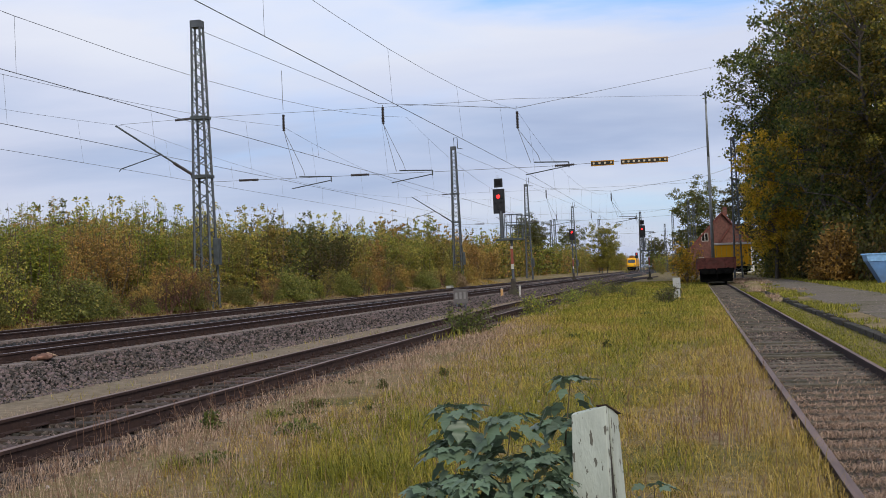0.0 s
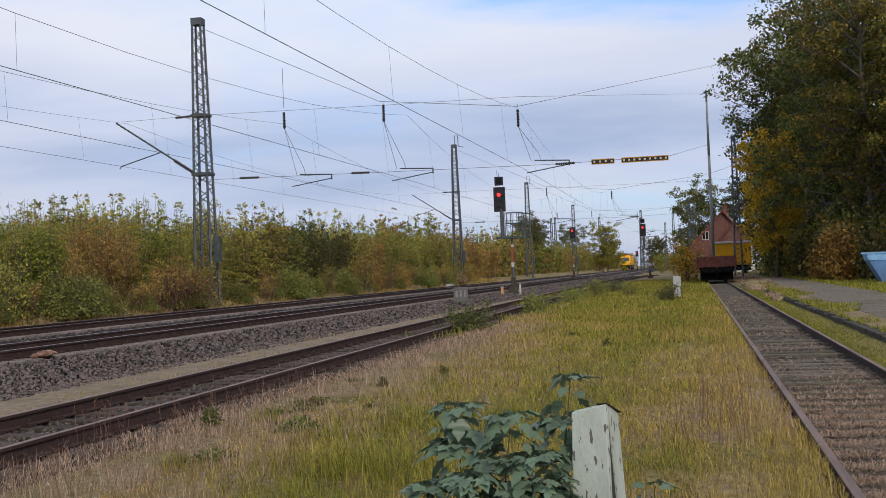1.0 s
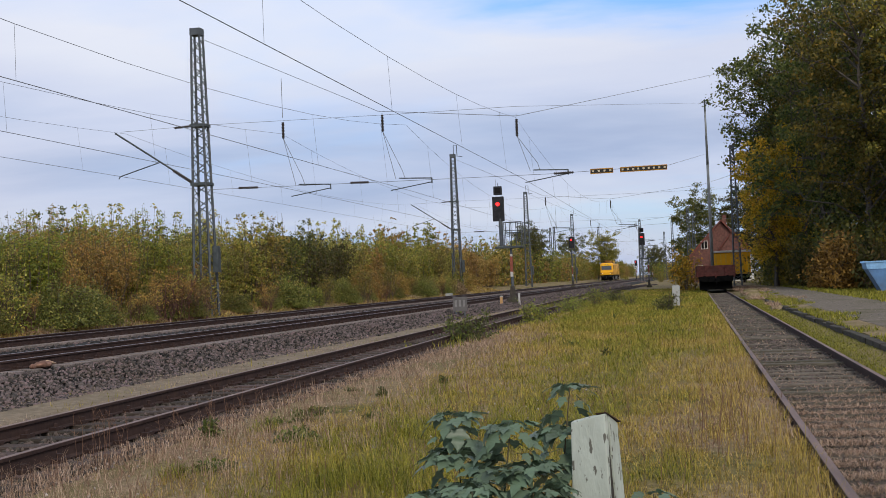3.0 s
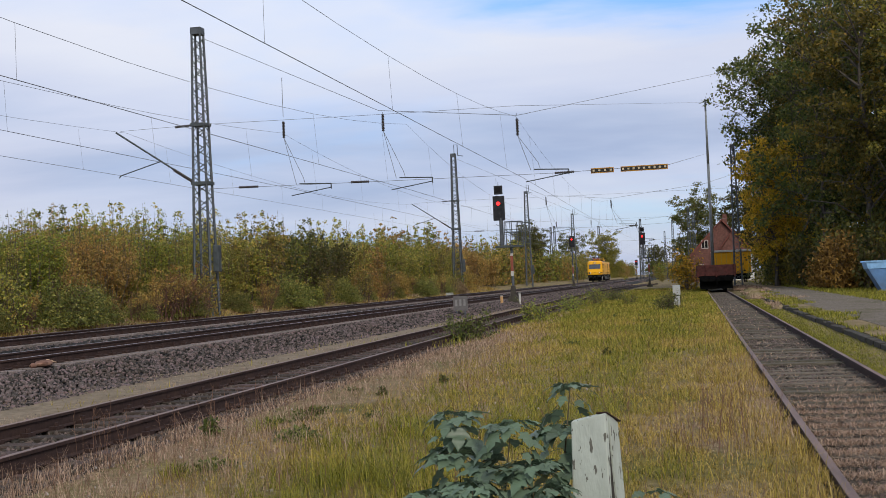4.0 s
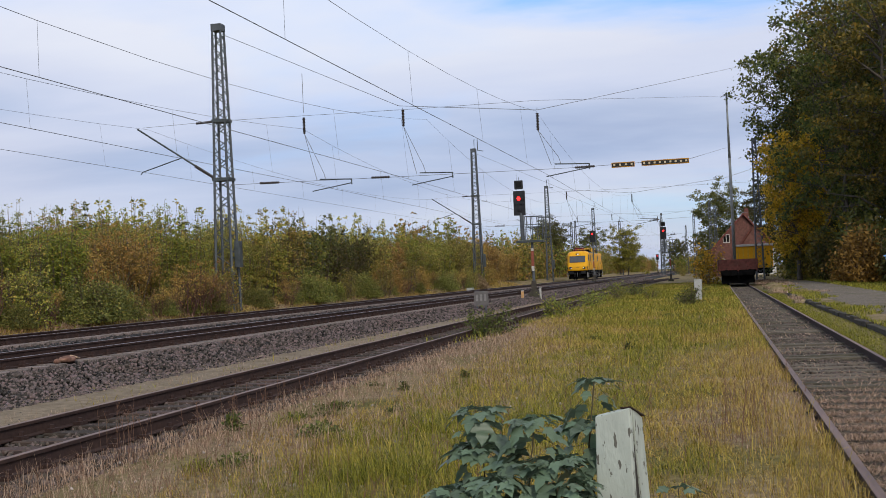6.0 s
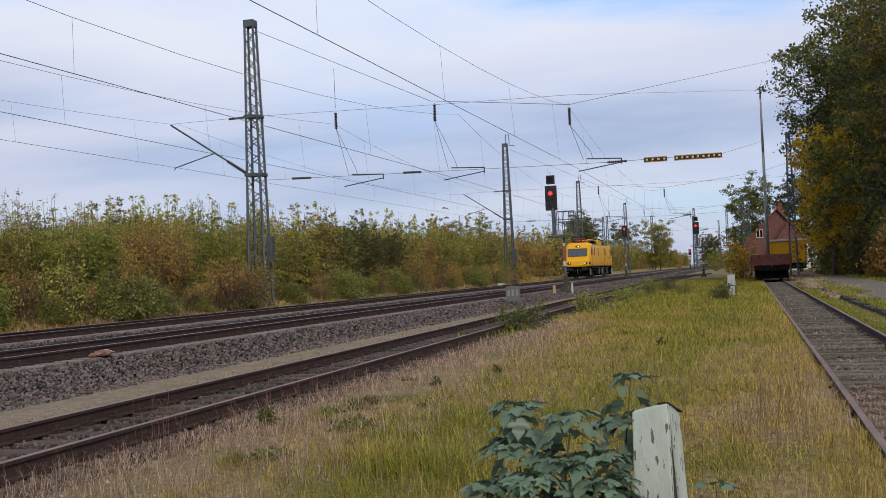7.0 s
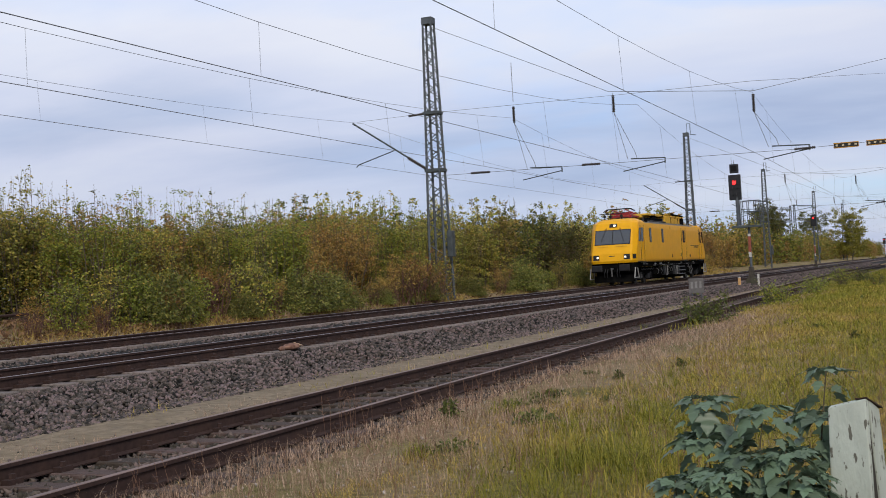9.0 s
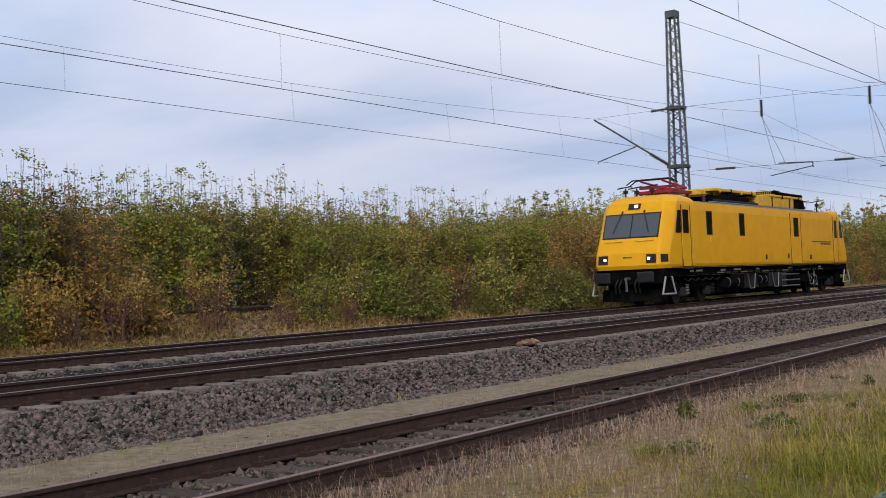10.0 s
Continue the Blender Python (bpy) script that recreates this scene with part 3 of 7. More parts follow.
        for a, b, wa, wb in ((0.98, 1.80, 1.10, 1.62), (13.3, 14.75, 13.75, 14.4), (19.75, 20.5, 19.95, 20.35)):
            y0, y1 = flip(a, b)
            bm = B()
            side(bm, y0, y1, 1.42, 3.72, 0.010, 0.02, 0.006)
            d = part("door", bm, YELLOW_TRAIN, t, "yellow side door with a narrow window")
            for e in (y0, y1):
                bm = B()
                side(bm, e - 0.022, e + 0.022, 1.42, 3.72, 0.016, 0.02)
                part("door_seal", bm, BLACK, d)
            w0, w1 = flip(wa, wb)
            bm = B()
            side(bm, w0, w1, 2.66, 3.54, 0.022, 0.02)
            part("pane", bm, GLASS_DARK, d)
            for e in (y0 - 0.1, y1 + 0.1):
                bm = B()
                tube(bm, (s * 1.56, e, 1.7), (s * 1.56, e, 2.7), 0.016, n=6)
                for z in (1.72, 2.68):
                    tube(bm, (s * 1.49, e, z), (s * 1.56, e, z), 0.012, n=5)
                part("handrail", bm, PLATFORM_YELLOW, d)
            bm = B()
            side(bm, y0, y1, 1.30, 1.36, 0.09, 0.3)
            part("step", bm, BUFFER_GREY, d)
        for near_end in (0, 1):
            bm = B()
            a, b = (0.42, 0.92) if near_end == 0 else (LEN - 0.92, LEN - 0.42)
            x = s * 1.505
            pts = [(a, 2.66), (b, 2.66), (b, 3.52), (a + 0.28, 3.52)] if near_end == 0 else [(a, 2.66), (b, 2.66), (b - 0.28, 3.52), (a, 3.52)]
            x0, x1 = sorted((s * 1.47, s * 1.51))
            prism(bm, pts, "x", x0, x1)
            part("cab_side_window", bm, GLASS_DARK, t, "tapered cab side window")
        y0, y1 = flip(16.4, 19.4)
        bm = B()
        side(bm, y0, y1, 2.42, 2.47, 0.012, 0.02)
        for i in range(7):
            side(bm, y0 + 1.3 + i * 0.23, y0 + 1.46 + i * 0.23, 2.30, 2.39, 0.008, 0.012)
        part("lettering_bars", bm, LETTERS, t)
        for yy, zz in ((9.6, 3.55), (13.0, 1.75), (12.8, 1.66), (9.9, 1.62), (16.0, 1.6), (19.2, 1.72), (3.7, 2.35)):
            y0, y1 = flip(yy, yy + 0.14)
            bm = B()
            side(bm, y0, y1, zz, zz + 0.22, 0.03, 0.04, 0.01)
            part("catch", bm, PLATFORM_YELLOW if zz > 1.7 else BLACK, t)
        bm = B()
        side(bm, 0.0, LEN, 1.375, 1.405, 0.012, 0.03)
        part("waist_strip", bm, BLACK, t)
    # underframe
    bm = B()
    box(bm, -1.36, 1.36, -0.2, LEN + 0.2, 1.06, 1.37, 0.02)
    part("underframe", bm, UNDER, t)
    # added near-black boxes fill the underside, shutting out daylight below the floor
    bm = B()
    box(bm, -1.05, 1.05, 5.3, LEN - 5.3, 0.32, 1.05, 0.04)
    part("tank", bm, UNDER, t, "black box filling the underside")
    bm = B()
    box(bm, -0.6, 0.6, 0.5, LEN - 0.5, 0.2, 1.05, 0.03)
    part("underfloor_pan", bm, UNDER, t)
    for y0 in (0.1, LEN - 0.9):
        bm = B()
        box(bm, -1.2, 1.2, y0, y0 + 0.8, 0.42, 1.05, 0.03)
        part("sand_box", bm, UNDER, t)
    for i in range(16):
        for s in (-1, 1):
            bm = B()
            y0 = 4.6 + i * 0.86
            box(bm, s * 1.33 - 0.02, s * 1.33 + 0.07, y0, y0 + 0.5 + 0.2 * (i % 3 == 0), 1.10, 1.16, 0.01)
            part("frame_bracket", bm, BUFFER_GREY if i % 3 else LIGHT_METAL, t)
    rnd = random.Random(5)
    y = 6.2
    while y < 15.4:
        ln = rnd.choice((0.7, 1.0, 1.5))
        for s in (-1, 1):
            bm = B()
            x0, x1 = sorted((s * 0.75, s * rnd.uniform(1.2, 1.38)))
            box(bm, x0, x1, y, y + ln - 0.08, rnd.uniform(0.38, 0.55), 1.04, 0.03)
            part("equipment_box", bm, UNDER if rnd.random() < 0.8 else BUFFER_GREY, t)
        y += ln
    for s in (-1, 1):
        bm = B()
        for z in (0.42, 0.68, 0.94):
            tube(bm, (s * 1.38, 12.2, z), (s * 1.38, 14.6, z), 0.03, n=6)
        part("pipe_rack", bm, LIGHT_METAL, t)
        for y0 in (-0.75, LEN - 0.4):
            bm = B()
            for a, b in (((y0, 0.42), (y0 + 1.15, 0.42)), ((y0, 0.42), (y0 + 0.3, 1.05)), ((y0 + 1.15, 0.42), (y0 + 0.85, 1.05))):
                tube(bm, (s * 1.42, *a), (s * 1.42, *b), 0.035, n=6)
            part("step_bracket", bm, WHITE_STEP, t, "white painted entrance step bracket")
    # tanks, cable runs, stencil marks and steps along the underframe
    for s in (-1, 1):
        for y0, ln, r, z in ((5.6, 1.5, 0.2, 0.72), (16.0, 1.3, 0.2, 0.7), (9.4, 1.1, 0.16, 0.78)):
            bm = B()
            tube(bm, (s * 1.22, y0, z), (s * 1.22, y0 + ln, z), r, n=14)
            at = part("air_tank", bm, UNDER, t, "dark cylindrical air tank")
            for o in (0.25, ln - 0.25):
                bm = B()
                tube(bm, (s * 1.22, y0 + o - 0.03, z), (s * 1.22, y0 + o + 0.03, z), r + 0.015, n=14)
                part("strap", bm, LIGHT_METAL, at)
        for y0, ln in ((1.9, 0.35), (2.5, 0.6), (5.0, 0.5), (6.4, 0.8), (9.0, 0.4), (13.2, 0.5), (17.6, 0.4)):
            bm = B()
            x0, x1 = sorted((s * 1.362, s * 1.372))
            box(bm, x0, x1, y0, y0 + ln, 1.2, 1.27)
            part("stencil_bar", bm, WHITE_STEP, t)
        for y0 in (7.9, 10.9, 15.9):
            bm = B()
            tube(bm, (s * 1.39, y0, 1.05), (s * 1.41, y0 + 0.2, 0.42), 0.022, n=6)
            tube(bm, (s * 1.41, y0 + 0.2, 0.42), (s * 1.41, y0 + 0.7, 0.42), 0.022, n=6)
            tube(bm, (s * 1.41, y0 + 0.7, 0.42), (s * 1.39, y0 + 0.9, 1.05), 0.022, n=6)
            part("foot_step", bm, LIGHT_METAL, t)
        bm = B()
        for k in range(10):
            a = 1.5 + k * 0.35
            tube(bm, (s * 1.3, a, 0.95 - 0.1 * (k % 2)), (s * 1.3, a + 0.35, 0.95 - 0.1 * ((k + 1) % 2)), 0.025, n=5)
        part("cable_run", bm, BUFFER_GREY, t)
    # bogies
    for yc in (3.0, LEN - 3.0):
        bm = B()
        for s in (-1, 1):
            prism(bm, [(yc - 1.75, 0.5), (yc - 1.75, 0.72), (yc - 0.7, 0.86), (yc + 0.7, 0.86), (yc + 1.75, 0.72), (yc + 1.75, 0.5), (yc + 0.6, 0.62), (yc - 0.6, 0.62)], "x", s * 1.02 - 0.07, s * 1.02 + 0.07)
        box(bm, -1.0, 1.0, yc - 0.3, yc + 0.3, 0.55, 0.95)
        bg = part("bogie", bm, UNDER, t)
        for o in (-1.25, 1.25):
            for s in (-1, 1):
                bm = B()
                tube(bm, (s * 0.69, yc + o, 0.43), (s * 0.82, yc + o, 0.43), 0.43, n=28)
                tube(bm, (s * 0.64, yc + o, 0.43), (s * 0.69, yc + o, 0.43), 0.46, n=28)
                tube(bm, (s * 0.82, yc + o, 0.43), (s * 0.9, yc + o, 0.43), 0.12, n=12)
                part("wheel", bm, WHEEL_STEEL, t)
                bm = B()
                box(bm, s * 1.02 - 0.13, s * 1.02 + 0.13, yc + o - 0.2, yc + o + 0.2, 0.28, 0.62, 0.04)
                part("axle_box", bm, BUFFER_GREY, bg)
                bm = B()
                for k in range(7):
                    tube(bm, (s * 1.12, yc + o + 0.36, 0.34 + k * 0.06), (s * 1.12, yc + o + 0.36, 0.37 + k * 0.06), 0.1 if k % 2 else 0.08, n=10)
                part("spring", bm, LIGHT_METAL if o < 0 else BUFFER_GREY, bg)
    # roof gear: folded pantograph, work platforms, lights
    bm = B()
    box(bm, -0.75, 0.75, 3.3, 5.2, 4.2, 4.3)
    for x in (-0.6, 0.6):
        for y0 in (3.4, 5.1):
            for k in range(7):
                tube(bm, (x, y0, 3.9 + k * 0.05), (x, y0, 3.94 + k * 0.05), 0.085 if k % 2 else 0.06, n=10)
    pan = part("pantograph", bm, RED_ARM, t, "folded red pantograph on grey insulators")
    pan.matrix_basis = pose(0, -1.3, 0.1)
    for x in (-0.55, 0.55):
        bm = B()
        tube(bm, (x, 3.4, 4.25), (x * 0.7, 5.3, 4.5), 0.05, n=6)
        tube(bm, (x * 0.7, 5.3, 4.5), (x * 0.8, 3.1, 4.66), 0.04, n=6)
        part("pantograph_arm", bm, RED_ARM, pan)
    for y0 in (2.95, 3.3):
        bm = B()
        pts = [(-1.0, 4.56), (-0.75, 4.72), (0.75, 4.72), (1.0, 4.56)]
        for (x0, z0), (x1, z1) in zip(pts, pts[1:]):
            tube(bm, (x0, y0, z0), (x1, y0, z1), 0.028, n=6)
        part("contact_strip", bm, BUFFER_GREY, pan)
    for y0, z in ((3.35, 4.42), (4.2, 4.5), (5.0, 4.44)):
        bm = B()
        box(bm, -0.62, 0.62, y0 - 0.06, y0 + 0.06, z - 0.05, z + 0.05, 0.01)
        part("cross_bar", bm, RED_ARM, pan)
    for y0, x in ((1.05, -0.75), (1.15, 0.3), (1.5, -0.5), (LEN - 2.0, -0.8), (LEN - 2.2, 0.8), (LEN - 2.6, 0.2)):
        bm = B()
        tube(bm, (x, y0, 4.0), (x, y0, 4.5), 0.03, n=6)
        tube(bm, (x - 0.35, y0, 4.5), (x + 0.25, y0, 4.56), 0.025, n=6)
        box(bm, x - 0.08, x + 0.08, y0 - 0.07, y0 + 0.07, 4.28, 4.42, 0.015)
        part("roof_aerial", bm, BUFFER_GREY, t)
    for y0, y1, x0, x1, z0, z1, m in ((5.4, 8.6, -0.55, 0.5, 4.36, 4.56, PLATFORM_YELLOW), (5.9, 10.8, -0.9, 0.9, 4.5, 4.62, PLATFORM_YELLOW), (6.2, 9.6, -1.0, 1.0, 4.12, 4.32, UNDER), (5.6, 10.4, 0.75, 1.1, 3.93, 4.12, BUFFER_GREY),
                                      (10.8, 15.6, -0.85, 0.95, 4.05, 4.5, PLATFORM_YELLOW), (12.4, 17.2, -0.6, 0.85, 4.6, 4.76, UNDER), (12.2, 16.8, -0.9, 1.0, 4.5, 4.6, PLATFORM_YELLOW), (15.7, 17.3, -0.7, 0.9, 4.0, 4.5, UNDER), (17.3, 18.6, -0.4, 0.4, 3.93, 4.15, ROOF_GREY)):
        bm = B()
        box(bm, x0, x1, y0, y1, z0, z1, 0.025)
        p = part("work_platform" if m is PLATFORM_YELLOW else "roof_unit", bm, m, t, "worn yellow crane and platform beam" if m is PLATFORM_YELLOW else "")
        if m is PLATFORM_YELLOW:
            for k in range(4):
                bm = B()
                yy = y0 + (y1 - y0) * (k + 0.5) / 4
                box(bm, x0 - 0.02, x1 + 0.02, yy - 0.05, yy + 0.05, z0 - 0.06, z1 + 0.015, 0.01)
                part("clamp", bm, UNDER if k % 2 else PLATFORM_YELLOW, p)
    bm = B()
    for k in range(8):
        y0 = 10.9 + k * 0.28
        tube(bm, (0.92, y0, 4.38), (0.92, y0, 4.75), 0.016, n=5)
        tube(bm, (-0.8, y0, 4.38), (-0.8, y0, 4.75), 0.016, n=5)
    for z in (4.56, 4.74):
        for x in (0.92, -0.8):
            tube(bm, (x, 10.9, z), (x, 12.9, z), 0.016, n=5)
    part("basket_railing", bm, PLATFORM_YELLOW, t)
    for y0, x, r in ((5.2, 0.7, 0.09), (5.5, -0.2, 0.08), (10.5, 0.8, 0.1), (10.7, 0.2, 0.08), (17.5, 0.5, 0.09), (18.4, -0.3, 0.08)):
        bm = B()
        for k in range(6):
            tube(bm, (x, y0, 3.93 + k * 0.07), (x, y0, 3.98 + k * 0.07), r if k % 2 else r * 0.7, n=10)
        part("roof_insulator", bm, INSULATOR, t)
    for y0, y1, x, z0, z1 in ((5.5, 8.2, 0.85, 4.1, 4.42), (8.0, 10.6, 0.6, 4.4, 4.15), (12.6, 16.9, 0.92, 4.72, 4.66), (16.4, 18.6, 0.5, 4.5, 4.2)):
        bm = B()
        tube(bm, (x, y0, z0), (x, y1, z1), 0.06, n=8)
        tube(bm, (x, y0 + 0.4, z0 + 0.02), (x, y0 + 1.0, z0 + 0.02 + (z1 - z0) * 0.3), 0.085, n=8)
        part("lifting_ram", bm, UNDER, t, "black hydraulic ram on the roof")
    for x in (-1.15, 1.15):
        bm = B()
        tube(bm, (x, 4.6, 3.98), (x, 17.8, 3.98), 0.035, n=6)
        part("roof_pipe", bm, LIGHT_METAL, t)
    return t


TRAIN = build_railcar()


# ---------------------------------------------------------------- masts and overhead line
def wire(bm, pts, r):
    """One unbroken strand through the points."""
    pts = [Vector(p) for p in pts]
    rings = []
    for i, p in enumerate(pts):
        d = (pts[min(i + 1, len(pts) - 1)] - pts[max(i - 1, 0)]).normalized()
        a = d.cross(Vector((0.31, 0.2, 0.93))).normalized()
        b = d.cross(a)
        rings.append([bm.verts.new(p + (a * u + b * v) * r) for u, v in ((1, 0), (0, 1), (-1, 0), (0, -1))])
    for p, q in zip(rings, rings[1:]):
        for i in range(4):
            bm.faces.new((p[i], p[(i + 1) % 4], q[(i + 1) % 4], q[i]))


def lattice_mast(h, base, top, label, panel=0.62, m=GALV, group="catenary masts"):
    """A square lattice mast: four angle legs and crossed bars on each face."""
    t = thing("catenary_mast", label, "mast", group)
    def corner(i, z):
        w = base + (top - base) * z / h
        return Vector(((-w, w, w, -w)[i] / 2, (-w, -w, w, w)[i] / 2, z))
    for i in range(4):
        bm = B()
        tube(bm, corner(i, 0), corner(i, h), 0.075, 0.06, 4)
        part("leg", bm, m, t)
    for i in range(4):
        bm = B()
        z, flip = 0.3, 0
        while z + panel < h:
            w = base + (top - base) * z / h
            p = max(0.34, w * 0.68)
            a, b = (i, (i + 1) % 4) if flip else ((i + 1) % 4, i)
            tube(bm, corner(a, z), corner(b, min(z + p, h)), 0.026, n=4, caps=False)
            z += p
            flip = 1 - flip
        part("lattice", bm, m, t)
    bm = B()
    box(bm, -top / 2 - 0.06, top / 2 + 0.06, -top / 2 - 0.06, top / 2 + 0.06, h - 0.35, h, 0.01)
    part("cap", bm, m, t)
    bm = B()
    box(bm, -base / 2 - 0.3, base / 2 + 0.3, -base / 2 - 0.3, base / 2 + 0.3, -0.4, 0.25, 0.03)
    part("footing", bm, CONCRETE, t)
    return t


MAST_X = -23.5
first = lattice_mast(14.7, 0.92, 0.42, "tall grey steel lattice catenary mast among bushes")
first.matrix_basis = pose(MAST_X, 54.5, 0)
bm = B()
box(bm, 0.48, 0.76, -0.2, 0.2, 2.6, 3.9, 0.02)
part("weight_box", bm, DARK_STEEL, first, "dark tension weight on the mast")
for y in (118.0, 171.0, 238.0, 305.0):
    mast = copy_thing(first, pose(MAST_X, y, 0.0 if y < 150 else -0.3))
    bm = B()
    wire(bm, [(0.1, 0, 14.6), (0.1, 0, 15.6), (0.45, 0, 15.6), (0.45, 0, 14.5), (1.0, 0, 14.4)], 0.04)
    part("head_bracket", bm, DARK_STEEL, mast)
slim = lattice_mast(13.2, 0.7, 0.3, "slim grey steel lattice mast beside the yard")
slim.matrix_basis = pose(3.95, 112, 0)
for x, y in ((-0.6, 215.0), (0.3, 228.0), (-10.6, 250.0), (-4.2, 262.0), (-7.5, 330.0), (-12.5, 290.0), (-30.2, 264.0), (-31.5, 268.0)):
    copy_thing(slim, pose(x, y, 0))


POLE_GREY = mat("pole_grey", (0.2, 0.21, 0.21), 0.6, 0.2, vary=0.2, scale=3)


def light_pole():
    t = thing("light_pole", "tall thin tapered steel yard light pole", "pole")
    bm = B()
    tube(bm, (0, 0, 0), (0, 0, 14), 0.2, 0.15, 12)
    tube(bm, (0, 0, 14), (0, 0, 21.4), 0.15, 0.09, 12)
    part("shaft", bm, POLE_GREY, t, smooth=True)
    bm = B()
    tube(bm, (0, 0, 20.2), (0, 0, 21.5), 0.12, 0.1, 8)
    part("lamp_ring", bm, DARK_STEEL, t)
    t.matrix_basis = pose(2.15, 140, 0)


light_pole()


SPANS = [-12.0, 54.5, 118.0, 171.0, 238.0, 305.0]


def overhead(x, contact, support, sag, r, label):
    """Contact wire, carrying wire and droppers over one track."""
    t = thing("overhead_line", label, "overhead line", "overhead lines")
    bm = B()
    wire(bm, [(x + (0.25 if i % 2 else -0.25), y, contact) for i, y in enumerate(SPANS)], r)
    part("contact_wire", bm, WIRE, t)
    for i, (a, b) in enumerate(zip(SPANS, SPANS[1:])):
        def low(u):
            return support - 4 * sag * u * (1 - u)
        bm = B()
        n = 14
        wire(bm, [(x, a + (b - a) * k / n, low(k / n)) for k in range(n + 1)], r * 0.7)
        part("carrying_wire", bm, WIRE, t)
        for k in range(7):
            u = (k + 0.5) / 7
            s = 0.25 if i % 2 else -0.25
            bm = B()
            tube(bm, (x, a + (b - a) * u, low(u)), (x + s - 2 * s * u, a + (b - a) * u, contact), r * 0.5, n=3)
            part("dropper", bm, WIRE, t)


overhead(-7.8, 6.3, 9.2, 1.55, 0.009, "overhead line wires above the rusty siding")
overhead(NEAR_X, 6.0, 9.2, 2.05, 0.009, "overhead line wires above the nearer main track")
overhead(FAR_X, 6.5, 9.2, 1.35, 0.0095, "overhead line wires above the far main track")
overhead(-27.5, 7.5, 9.75, 1.0, 0.0095, "overhead line wires behind the bushes")


def insulator(bm, p, q, r=0.075):
    p, q = Vector(p), Vector(q)
    tube(bm, p, q, r * 0.5, n=8)
    for k in range(11):
        a = p.lerp(q, (k + 0.2) / 11)
        b = p.lerp(q, (k + 0.7) / 11)
        tube(bm, a, b, r * 0.9, r * 0.75, 8)


def head_span(y, x_right, label, detailed):
    """Cross wires from the mast to the far side, with hangers and steady arms over each track."""
    t = thing("cross_span", label, "overhead line", "overhead lines", at=pose(0, y, 0))
    xs = (FAR_X + 0.1, -14.2, -7.75)
    # the first span is stayed to the tall pole and a tree; the others end at their own side
    ends = ([(6.2, 63.5, 21.3)], [(2.15, 85.5, 21.2)], [(-0.9, 0, 6.52), (2.15, 85.5, 15.3)]) if detailed else ([(1.4, 0, 10.2), (x_right, 0, 11.2)], [(x_right, 0, 9.62)], [(x_right, 0, 6.75)])
    bm = B()
    wire(bm, [(MAST_X + 0.2, 0, 14.2), (-14.4, 0, 9.95), (-7.75, 0, 9.25)] + ends[0], 0.013)
    part("top_wire", bm, WIRE, t)
    bm = B()
    wire(bm, [(MAST_X - 4.3, 0, 9.85), (MAST_X, 0, 9.9), (-14.0, 0, 9.75), (-7.75, 0, 9.7)] + ends[1], 0.009)
    part("upper_wire", bm, WIRE, t)
    bm = B()
    wire(bm, [(MAST_X, 0, 6.7), (-14.0, 0, 6.55), (-6.0, 0, 6.45)] + ends[2], 0.011)
    part("lower_wire", bm, WIRE, t)
    bm = B()
    insulator(bm, (MAST_X - 1.35, 0, 9.86), (MAST_X - 0.3, 0, 9.9))
    insulator(bm, (MAST_X + 1.9, 0, 6.68), (MAST_X + 2.9, 0, 6.66))
    insulator(bm, (-15.9, 0, 6.6), (-15.0, 0, 6.58))
    insulator(bm, (-6.1, 0, 6.45), (-5.2, 0, 6.46))
    part("insulator", bm, INSULATOR, t)
    for x in xs:
        h = 9.98 if x < -15 else (9.75 if x < -10 else 9.25)
        bm = B()
        tube(bm, (x, 0, 11.9 if x < -15 else h + 0.1), (x, 0, h), 0.014, n=4)
        part("hanger", bm, WIRE, t)
        bm = B()
        insulator(bm, (x, 0, 9.75 if x < -10 else 9.1), (x, 0, 8.95 if x < -10 else 8.3), 0.085)
        part("insulator", bm, INSULATOR, t)
        bm = B()
        wire(bm, [(x, 0, 8.95 if x < -10 else 8.3), (x + 0.9, 0, 7.0), (x + 1.0, 0, 6.65)], 0.012)
        wire(bm, [(x, 0, 8.95 if x < -10 else 8.3), (x + 0.55, 0, 6.65)], 0.012)
        part("stay", bm, WIRE, t)
        bm = B()
        tube(bm, (x + 0.7, 0, 6.68), (x + 2.3, 0, 6.6), 0.03, n=6)
        tube(bm, (x + 2.3, 0, 6.62), (x + 2.3, 0, 6.35), 0.03, n=6)
        tube(bm, (x + 2.3, 0, 6.42), (x + 0.3, 0, 6.12), 0.025, n=6)
        part("steady_arm", bm, DARK_STEEL, t)
    return t


head_span(54.5, 9.0, "cross-span wires with brown insulators carrying the overhead lines", True)
head_span(118.0, 5.0, "cross-span wires with brown insulators farther down the line", False)
head_span(171.0, 3.0, "cross-span wires with brown insulators in the distance", False)


